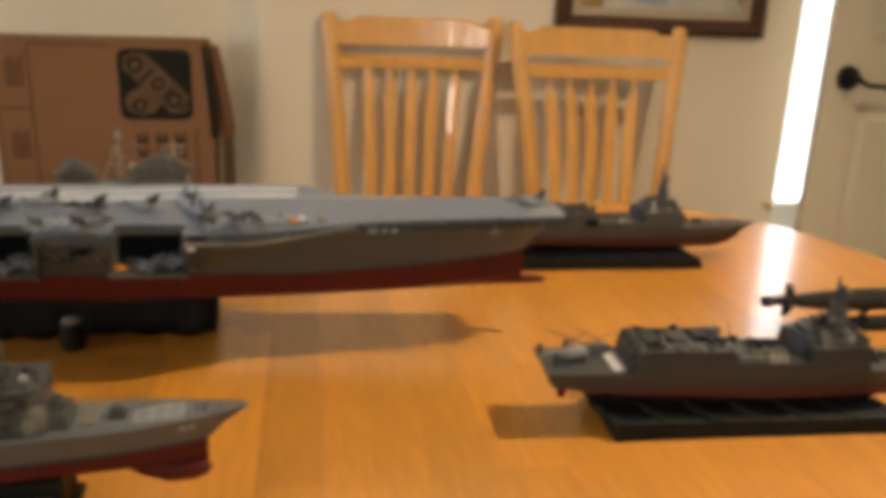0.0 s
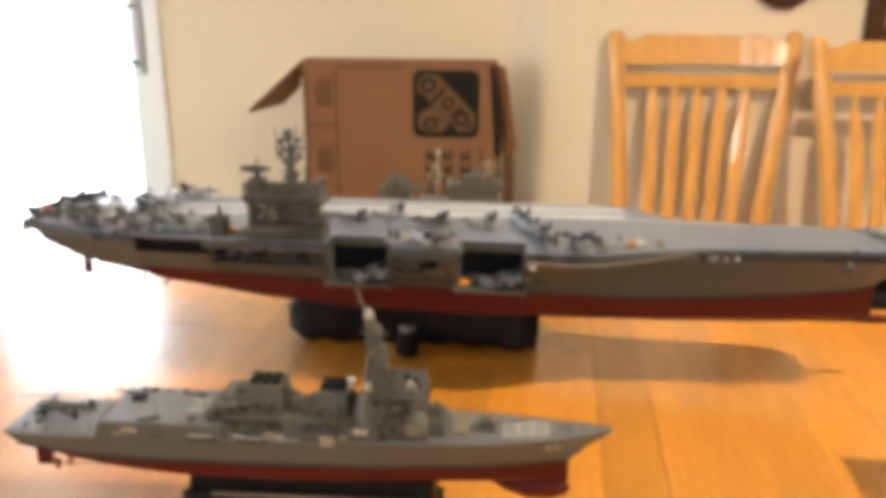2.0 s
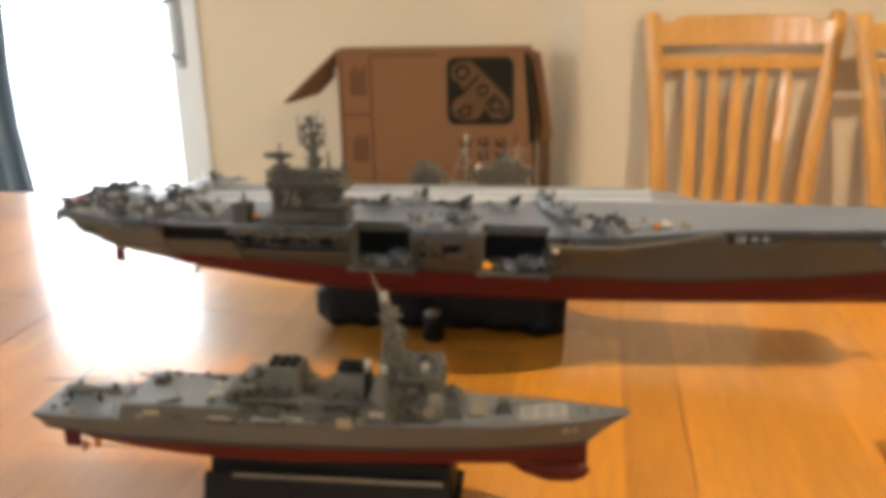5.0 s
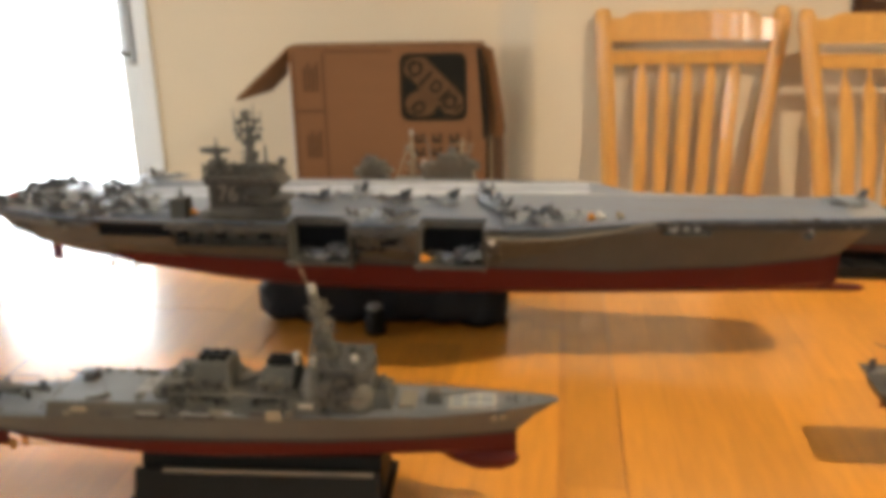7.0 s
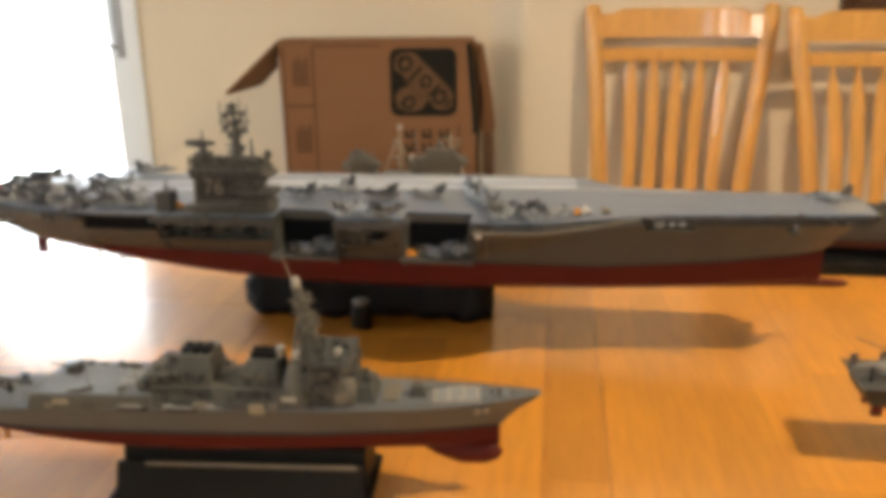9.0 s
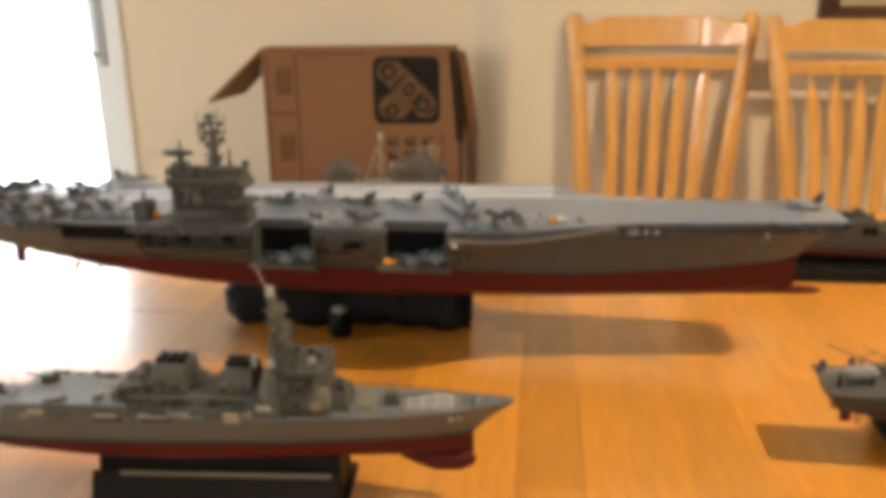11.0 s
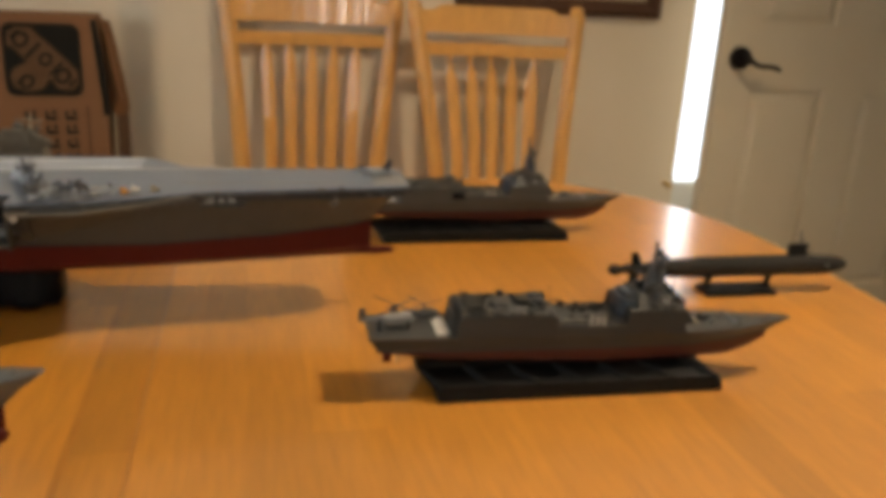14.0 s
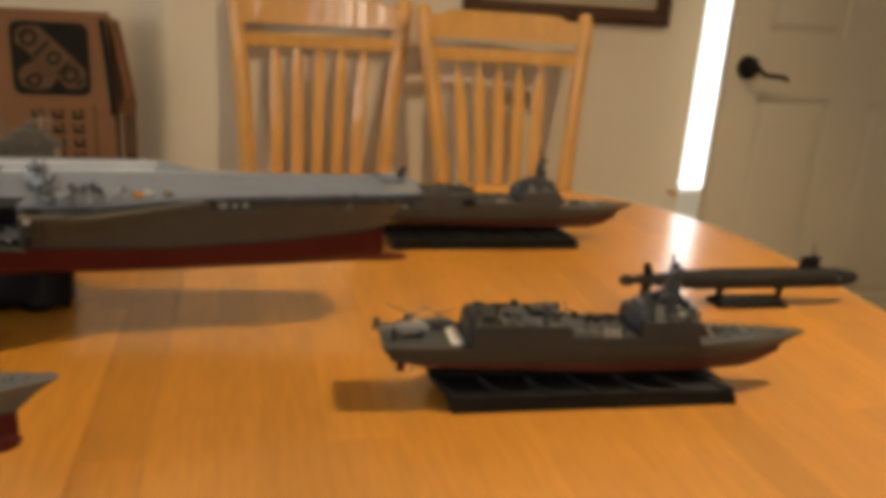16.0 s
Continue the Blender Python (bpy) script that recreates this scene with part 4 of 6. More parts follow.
part("port_sponson", b, HULL, cv)
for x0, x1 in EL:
    # the dark of the hangar is this black panel's colour
    part("hangar_shade_panel", box(B(), x0 + 0.002, x1 - 0.002, -0.0640, -0.050, 0.050, FD - 0.0064), VOID, cv, "black panel for the shaded hangar opening")
    part("lift_platform", box(B(), x0 - 0.001, x1 + 0.001, -0.098, -0.0642, 0.0515, 0.0545, 0.0006), SUPER, cv)
    part("lift_bracket", box(B(), x0 + 0.0005, x0 + 0.0035, -0.088, -0.0642, 0.046, FD - 0.0064), CVGREY, cv)
    part("lift_bracket", box(B(), x1 - 0.0035, x1 - 0.0005, -0.088, -0.0642, 0.046, FD - 0.0064), CVGREY, cv)
# solid black boxes give the ports their shade; nothing is cut open
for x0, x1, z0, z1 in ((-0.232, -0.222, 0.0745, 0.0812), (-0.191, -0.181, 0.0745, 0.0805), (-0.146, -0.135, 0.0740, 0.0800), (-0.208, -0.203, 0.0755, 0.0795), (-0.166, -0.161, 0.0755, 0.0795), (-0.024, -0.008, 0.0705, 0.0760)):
    part("port_shade_panel", box(B(), x0, x1, -0.0885, -0.074, z0, z1), VOID, cv, "black panel for a shaded opening in the side")
for x0, x1 in ((0.245, 0.290), (0.375, 0.382), (0.09, 0.094)):
    part("raft_shelf", box(B(), x0, x1, -0.061, -0.048, FD - 0.0165, FD - 0.0130, 0.0006), CVGREY, cv)
    b = box(B(), x0 + 0.006, min(x1, x0 + 0.014), -0.0585, -0.048, FD - 0.0125, FD - 0.0075, 0.0006)
    for k in range(3):
        if x1 - x0 > 0.02:
            ball(b, (x0 + 0.012 + 0.010 * k, -0.0585, FD - 0.0085), 0.0034, 0.9, 8, 5)
    part("life_raft_shelf", b, PALEGREY, cv, "pale canisters on a side shelf")
solo(cv, "deck_marking", WHITE, (-0.45, 0.175, 0.082, 0.0845, FD, FD + 0.0004), (-0.20, 0.30, 0.0425, 0.0445, FD, FD + 0.0004))
b = B()
for y0, y1, w in ((0.020, 0.088, 0.0075), (-0.014, 0.054, 0.0075), (0.003, 0.071, 0.0030)):
    loft(b, [[(-0.46, y0 - w / 2, FD), (-0.46, y0 + w / 2, FD), (-0.46, y0 + w / 2, FD + 0.0005), (-0.46, y0 - w / 2, FD + 0.0005)],
             [(0.18, y1 - w / 2, FD), (0.18, y1 + w / 2, FD), (0.18, y1 + w / 2, FD + 0.0005), (0.18, y1 - w / 2, FD + 0.0005)]])
part("landing_lane", b, LANE, cv, "white landing lane lines")
b = box(B(), 0.225, 0.455, 0.018, 0.0188, FD, FD + 0.0004)
box(b, 0.225, 0.455, -0.0208, -0.020, FD, FD + 0.0004)
part("catapult_track", b, SAND, cv)
b = loft(B(), [[(0.425, -0.034, FD), (0.458, -0.026, FD), (0.458, 0.026, FD), (0.425, 0.034, FD)], [(0.426, -0.033, FD + 0.0006), (0.457, -0.025, FD + 0.0006), (0.457, 0.025, FD + 0.0006), (0.426, 0.033, FD + 0.0006)]])
part("bow_marking", b, PALEGREY, cv, "pale grey bow patch")
# island
isl = part("island", box(B(), -0.194, -0.130, -0.088, -0.060, FD, 0.1285, 0.0008), ISLAND, cv)
part("lower_gallery", box(B(), -0.202, -0.118, -0.0935, -0.058, 0.0995, 0.1025, 0.0004), ISLAND, isl)
part("bridge", box(B(), -0.197, -0.122, -0.0925, -0.057, 0.1335, 0.1385, 0.0008), ISLAND, isl)
part("middle_bridge", box(B(), -0.196, -0.118, -0.0905, -0.058, 0.1285, 0.1335, 0.0006), ISLAND, isl)
part("upper_bridge", box(B(), -0.192, -0.136, -0.0885, -0.060, 0.1385, 0.1415, 0.0008), ISLAND, isl)
part("bridge_wing", box(B(), -0.132, -0.114, -0.092, -0.062, 0.112, 0.117, 0.0006), HULLDK, isl)
for z0, x0, n, yy in ((0.1345, -0.1950, 8, -0.0928), (0.1392, -0.190, 6, -0.0888)):
    for k in range(n):
        part("bridge_window", box(B(), x0 + k * 0.0090, x0 + 0.0055 + k * 0.0090, yy, yy + 0.0013, z0, z0 + 0.0022), BOOT, isl)
lettering("number", "76", 0.0215, pose(-0.1730, -0.0892, 0.1200, 90, 0, 0), DULLTAN, isl, 0.0004)
part("number_panel", box(B(), -0.1895, -0.1500, -0.0889, -0.0878, 0.1075, 0.1283), BOOT, isl, "dark panel behind the number")
part("funnel", box(B(), -0.155, -0.134, -0.084, -0.062, 0.138, 0.147, 0.001), HULLDK, isl)
MX = -0.154
b = rod(B(), (MX, -0.070, 0.138), (MX, -0.070, 0.178), 0.0064, 0.0032, 10)
rod(b, (MX, -0.070, 0.178), (MX, -0.070, 0.200), 0.0026, 0.0014, 8)
for dx, h in ((-0.013, 0.2000), (0.0125, 0.1985), (-0.007, 0.1925), (0.0065, 0.2040)):
    part("dipole", rod(B(), (MX + dx, -0.070, 0.178), (MX + dx * 1.05, -0.070, h), 0.0007, 0.0005, 5), HULLDK, isl)
for z, w in ((0.158, 0.010), (0.171, 0.014), (0.181, 0.015), (0.190, 0.010), (0.196, 0.006)):
    part("yard", rod(rod(B(), (MX - w, -0.070, z), (MX + w, -0.070, z), 0.0011, n=6), (MX, -0.070 - w, z), (MX, -0.070 + w, z), 0.0011, n=6), ISLAND, isl)
for dx, z, w in ((-0.011, 0.185, 0.003), (0.010, 0.187, 0.0035), (-0.005, 0.194, 0.0022), (0.012, 0.173, 0.003), (-0.012, 0.174, 0.0035), (0.006, 0.180, 0.003), (-0.004, 0.165, 0.005), (0.005, 0.153, 0.005)):
    part("sensor", box(B(), MX + dx * 0.8 - w * 0.75, MX + dx * 0.8 + w * 0.75, -0.073, -0.067, z, z + 0.0038), HULLDK, isl)
    part("bracket", rod(B(), (MX + dx * 0.8, -0.070, z + 0.001), (MX + dx * 0.3, -0.070, z - 0.008), 0.0012, n=5), ISLAND, isl)
part("mast", b, ISLAND, isl)
b = rod(B(), (-0.188, -0.070, 0.138), (-0.188, -0.070, 0.160), 0.0046, 0.0030, 8)
rm = part("radar_mast", rod(b, (-0.188, -0.070, 0.160), (-0.188, -0.070, 0.172), 0.0012, 0.0008, 6), HULLDK, isl)
part("radar_screen", loft(B(), [[(-0.204, -0.0735, 0.1580), (-0.204, -0.0720, 0.1580), (-0.204, -0.0720, 0.1625), (-0.204, -0.0735, 0.1625)], [(-0.188, -0.0760, 0.1560), (-0.188, -0.0745, 0.1560), (-0.188, -0.0745, 0.1645), (-0.188, -0.0760, 0.1645)],
                                [(-0.174, -0.0735, 0.1590), (-0.174, -0.0720, 0.1590), (-0.174, -0.0720, 0.1620), (-0.174, -0.0735, 0.1620)]]), HULLDK, rm, "curved dark radar screen")
part("platform", box(B(), -0.195, -0.180, -0.077, -0.065, 0.149, 0.1515), ISLAND, rm)
part("pole", rod(B(), (-0.140, -0.066, 0.146), (-0.140, -0.066, 0.164), 0.0018, 0.001, 8), HULLDK, isl)
part("dome_mast", ball(rod(B(), (-0.124, -0.066, 0.130), (-0.124, -0.066, 0.147), 0.0026, 0.0018, 8), (-0.124, -0.066, 0.149), 0.0042, 1, 8, 5), HULLDK, isl, smooth=True)
b = B()
for k in range(60):
    x, y = rng.uniform(-0.200, -0.122), rng.uniform(-0.091, -0.060)
    z = 0.1412 if x < -0.137 else 0.1382
    w, h = rng.uniform(0.0008, 0.0026), rng.uniform(0.002, 0.0095)
    box(b, x - w, x + w, y - w, y + w, z - 0.001, z + h)
for k in range(26):
    x, z = rng.uniform(-0.156, -0.126), rng.uniform(0.097, 0.124)
    w = rng.uniform(0.001, 0.0035)
    box(b, x - w, x + w, -0.0905, -0.086, z - 0.001, z + rng.uniform(0.0005, 0.003))
for k in range(9):
    x, z, w = MX + rng.uniform(-0.004, 0.004), rng.uniform(0.143, 0.172), rng.uniform(0.003, 0.0065)
    box(b, x - w, x + w, -0.070 - w, -0.070 + w, z, z + 0.0016)
tagged(part("roof_fittings", b, ISLAND, isl), kind="stuff")
# raised black boxes stand in for shade on the lower island face
b = B()
for k in range(44):
    x, z = rng.uniform(-0.192, -0.120), rng.choice((0.1035, 0.1095, 0.1145, 0.1200, 0.1255)) if k % 2 else 0.0975
    w, h = rng.uniform(0.0008, 0.0034), rng.uniform(0.0006, 0.0018)
    if z > 0.1 and x < -0.150:
        continue
    y = -0.0886 if x < -0.131 else -0.0868
    box(b, x - w, x + w, y - 0.0006, y + 0.006, z - h, z + h)
tagged(part("island_shade_boxes", b, BOOT, isl), kind="stuff")
part("window_band", box(B(), -0.1955, -0.1195, -0.0909, -0.0890, 0.1296, 0.1322), BOOT, isl, "dark window band below the bridge")
for x0, x1, z, y in ((-0.158, -0.116, 0.1060, -0.0950), (-0.152, -0.120, 0.1150, -0.0930), (-0.204, -0.120, 0.0965, -0.0965)):
    part("walkway", box(B(), x0, x1, y, -0.086, z, z + 0.0012), ISLAND, isl)
part("forward_tier", box(B(), -0.130, -0.118, -0.086, -0.063, FD, 0.112, 0.0008, (0, 0.003, 0, 0)), CVGREY, isl)
b = box(B(), -0.236, -0.219, -0.090, -0.068, FD - 0.004, 0.114, 0.001, (0.001, 0.001, 0.002, 0.002))
part("aft_radar_house", rod(b, (-0.227, -0.078, 0.114), (-0.227, -0.078, 0.124), 0.002, 0.001), CVGREY, cv)
part("antenna_dome", ball(rod(B(), (0.0855, -0.086, 0.0795), (0.0855, -0.094, 0.0795), 0.0012, n=6), (0.0855, -0.0965, 0.0795), 0.0034, 1.0, 8, 5), WHITE, cv, "small white dome by the lift", smooth=True)
# ledges and small fittings along the starboard side
for x0, x1, z in ((-0.235, -0.12, 0.0665), (-0.20, -0.118, 0.0825), (-0.048, 0.008, 0.0830)):
    part("side_ledge", box(B(), x0, x1, -0.0915, -0.076, z, z + 0.0014), CVGREY, cv)
b = B()
for k in range(22):
    x = rng.uniform(-0.40, 0.008) if k < 12 else rng.uniform(0.10, 0.23)
    if any(p - 0.006 < x < q + 0.006 for p, q in EL + (AFT,)):
        continue
    y = -0.0900 if x < 0.01 else -0.086 + (x - 0.10) * 0.20
    z = rng.uniform(0.066, 0.084) if x < 0.01 else rng.uniform(0.080, 0.088)
    w, h = rng.uniform(0.0012, 0.0045), rng.uniform(0.001, 0.0032)
    box(b, x - w, x + w, y - 0.002, y + 0.012, z - h, z + h)
tagged(part("side_fittings", b, CVGREY, cv), kind="stuff")
# lighter plates, and black boxes painted as shaded gallery openings
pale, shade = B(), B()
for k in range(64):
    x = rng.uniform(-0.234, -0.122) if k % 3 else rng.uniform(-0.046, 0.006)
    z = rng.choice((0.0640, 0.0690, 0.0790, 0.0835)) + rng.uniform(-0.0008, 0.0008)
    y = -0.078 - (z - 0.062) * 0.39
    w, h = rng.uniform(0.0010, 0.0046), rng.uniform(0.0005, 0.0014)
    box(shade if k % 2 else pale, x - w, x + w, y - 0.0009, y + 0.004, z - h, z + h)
tagged(part("gallery_shade_boxes", shade, VOID, cv), kind="stuff")
tagged(part("gallery_plates", pale, HULL, cv), kind="stuff")
for x, y, r in ((-0.413, -0.018, 0.010), (-0.413, 0.018, 0.010)):
    b = box(B(), x - 0.004, x + 0.009, y - 0.0012, y + 0.0012, 0.024, 0.0545, 0.0, (0.002, 0, 0, 0))
    part("rudder", b, RED, cv)
for x, y in ((-0.315, -0.026), (-0.345, 0.020), (-0.315, 0.026), (-0.345, -0.020)):
    b = rod(B(), (x + 0.05, y * 0.9, 0.030), (x, y, 0.022), 0.0012, n=6)
    for a in range(5):
        c, s = math.cos(a * 1.2566), math.sin(a * 1.2566)
        box(b, x - 0.0006, x + 0.0006, y + 0.0050 * c - 0.0022, y + 0.0050 * c + 0.0022, 0.022 + 0.004 * s - 0.0018, 0.022 + 0.004 * s + 0.0018)
    part("propeller", b, BRONZE, cv)
b = loft(B(), [[(-0.448, -0.030, 0.074), (-0.448, 0.040, 0.074), (-0.456, 0.050, FD - 0.0062), (-0.456, -0.042, FD - 0.0062)], [(-0.425, -0.035, 0.070), (-0.425, 0.045, 0.070), (-0.425, 0.050, FD - 0.0062), (-0.425, -0.042, FD - 0.0062)]])
part("fantail", b, CVGREY, cv)
b = loft(B(), [[(-0.4575, -0.046, FD - 0.0062), (-0.4575, 0.050, FD - 0.0062), (-0.4582, 0.050, FD), (-0.4582, -0.046, FD)],
               [(-0.4640, -0.044, FD - 0.0105), (-0.4640, 0.048, FD - 0.0105), (-0.4655, 0.048, FD - 0.0050), (-0.4655, -0.044, FD - 0.0050)],
               [(-0.4690, -0.040, FD - 0.0200), (-0.4690, 0.044, FD - 0.0200), (-0.4710, 0.044, FD - 0.0180), (-0.4710, -0.040, FD - 0.0180)]])
part("stern_ramp", b, HULLDK, cv)
b = B()
for k in range(75):
    x = rng.uniform(-0.45, 0.01) if k < 50 else rng.uniform(0.09, 0.45)
    if any(p - 0.004 < x < q + 0.004 for p, q in EL + (AFT,)):
        continue
    y = -0.097 if -0.36 < x < 0.05 else -0.060 - (x + 0.43) * 0.5 if x <= -0.36 else -0.100 + max(0, x - 0.10) * 0.32 if x < 0.24 else -0.0575 + (x - 0.24) * 0.085
    w = rng.uniform(0.0008, 0.0040)
    z = FD - rng.uniform(0.004, 0.012)
    box(b, x - w, x + w, y - 0.002, y + 0.005, z - 0.001, z + rng.uniform(0.001, 0.0045))
tagged(part("catwalk_fittings", b, HULL, cv), kind="stuff")
# deck-edge fittings, with darker boxes as shade between them
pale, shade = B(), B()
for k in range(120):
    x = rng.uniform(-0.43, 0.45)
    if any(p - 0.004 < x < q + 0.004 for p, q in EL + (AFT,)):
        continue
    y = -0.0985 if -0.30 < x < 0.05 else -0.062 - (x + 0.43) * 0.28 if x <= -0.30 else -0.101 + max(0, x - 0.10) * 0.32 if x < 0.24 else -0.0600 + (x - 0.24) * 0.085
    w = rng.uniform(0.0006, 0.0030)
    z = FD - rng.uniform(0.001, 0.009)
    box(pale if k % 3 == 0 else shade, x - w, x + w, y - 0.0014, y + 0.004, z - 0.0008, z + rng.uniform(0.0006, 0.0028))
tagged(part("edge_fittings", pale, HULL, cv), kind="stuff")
tagged(part("edge_shade_boxes", shade, HULLDK, cv), kind="stuff")

ZD = CVZ + FD + 0.0003


def on_deck(x, y, turn, **kw):
    return jet(pose(CVX + x, CVY + y, ZD, 0, 0, turn), **kw)


first = on_deck(-0.448, -0.030, 200)
dark = on_deck(-0.452, 0.030, 165, label="dark grey model jet parked on the flight deck", dark=True)
park = []
for k in range(8):
    park.append((-0.426 + 0.024 * k, -0.052 - 0.0035 * k * (k < 6) - 0.002 * k, 62 + rng.uniform(-10, 10)))
for k in range(5):
    park.append((-0.400 + 0.030 * k, -0.030 - 0.003 * k, 80 + rng.uniform(-14, 14)))
for k in range(4):
    park.append((-0.436 + 0.034 * k, 0.036 + 0.006 * k, 300 + rng.uniform(-12, 12)))
for k in range(3):
    park.append((-0.440 + 0.004 * k, -0.006 + 0.022 * k, 185 + rng.uniform(-15, 15)))
park += [(-0.332, 0.000, 40), (-0.322, 0.012, 75), (-0.316, 0.078, 20),
         (-0.112, -0.014, 160), (-0.076, 0.004, 200), (-0.026, -0.013, 165), (0.024, -0.012, 170),
         (0.074, -0.010, 120), (0.066, 0.036, 110), (0.086, -0.032, 125), (0.098, -0.056, 100),
         (-0.042, -0.079, 70), (-0.022, -0.081, 118), (-0.002, -0.079, 55),
         (0.110, -0.078, 62), (0.124, -0.060, 130), (0.136, -0.080, 95), (0.156, -0.072, 40)]
for k, (x, y, a) in enumerate(park):
    copy_thing(dark if k % 5 in (0, 3) else first, pose(CVX + x, CVY + y, ZD, 0, 0, a))
jet(pose(CVX + 0.428, CVY + 0.012, ZD, 0, 0, 170), "pale model jet parked at the bow", False)
for (x0, x1), a in zip(EL, (160, 150)):
    copy_thing(dark, pose(CVX + x0 + 0.028, CVY - 0.080, CVZ + 0.0547, 0, 0, a))
    copy_thing(first, pose(CVX + x0 + 0.048, CVY - 0.082, CVZ + 0.0547, 0, 0, a + 60))


def tractor(x, y, z, mat, label, w=0.004):
    t = thing("deck_tractor", pose(CVX + x, CVY + y, z, 0, 0, rng.uniform(0, 90)), label, "model vehicle")
    part("body", box(box(B(), -w, w, -w * 0.6, w * 0.6, 0.001, 0.0042, 0.0005), -w * 0.9, -w * 0.1, -w * 0.5, w * 0.5, 0.0042, 0.0075, 0.0004), mat, t)
    for sx in (-1, 1):
        for sy in (-1, 1):
            part("wheel", rod(B(), (sx * w * 0.6, sy * w * 0.45, 0.0012), (sx * w * 0.6, sy * w * 0.75, 0.0012), 0.0012, n=8), BLACK, t)


tractor(0.020, -0.085, CVZ + 0.0547, ORANGE, "orange model tractor on the lowered lift", 0.005)
tractor(0.178, -0.066, ZD, ORANGE, "orange model tractor on the flight deck")
tractor(0.187, -0.060, ZD, WHITE, "white model tractor on the flight deck")
tractor(-0.216, -0.075, ZD, ORANGE, "orange model tractor beside the island")
tractor(0.205, -0.058, ZD, SAND, "tan model tractor on the flight deck")
fl = thing("model_flag", pose(CVX - 0.428, CVY - 0.046, ZD), "small red flag on the stern of the carrier", "flag")
part("staff", rod(B(), (0, 0, 0), (0, 0, 0.015), 0.0005, n=5), HULLDK, fl)
part("cloth", box(B(), -0.009, -0.0005, -0.0004, 0.0004, 0.006, 0.0145), REDFLAG, fl)

# support under the carrier: a black foam saddle, with a small capped pot before it
sup = thing("carrier_support", pose(-0.142, 0.030, TOP), "black padded support under the carrier model", "display stand")
rings = []
for k in range(29):
    u = -1 + 2 * k / 28
    x = 0.142 * u
    e = max(0, abs(u) - 0.82) / 0.18
    zt = 0.0585 - 0.018 * e * e - 0.002 * math.sin(k * 0.8)
    zb = 0.0 + (0.010 * e * e if u < 0 else 0.0) + 0.004 * max(0, math.sin((u + 0.2) * 3.0)) * (abs(u) < 0.85)
    w = 0.034 * (1 - 0.35 * e * e) + 0.0016 * math.sin(k * 1.3)
    f = 0.0062 * math.sin(k * 2.7) + 0.0036 * math.sin(k * 1.1 + 1)
    zb += 0.003 * max(0, math.sin(k * 1.7))
    rings.append([(x, -w, zb), (x + f * 0.6, -w - 0.003 + f, zb + 0.012), (x - f * 0.5, -w + 0.004 - f, zb + 0.028), (x + f, -w + 0.002 + f * 0.8, zt - 0.006), (x, -w + 0.008, zt), (x, w - 0.008, zt), (x, w, zt - 0.008), (x, w, zb)])
part("pad", loft(B(), rings), RUBBER, sup, smooth=True)
for x in (-0.09, 0.02, 0.09):
    part("foot", box(B(), x - 0.02, x + 0.02, -0.026, 0.026, 0.0, 0.012, 0.002), RUBBER, sup)
pot = thing("capped_pot", pose(-0.140, -0.028, TOP), "small black pot with a pale cap before the support", "pot")
part("body", lathe(B(), ((0.010, 0), (0.0120, 0.002), (0.0120, 0.018), (0.0105, 0.025), (0.007, 0.029))), BLACK, pot, smooth=True)
part("cap", lathe(B(), ((0.0075, 0.028), (0.0095, 0.030), (0.0080, 0.0330), (0.003, 0.0345))), PALEGREY, pot, "pale domed cap", smooth=True)

# ---- destroyers ----


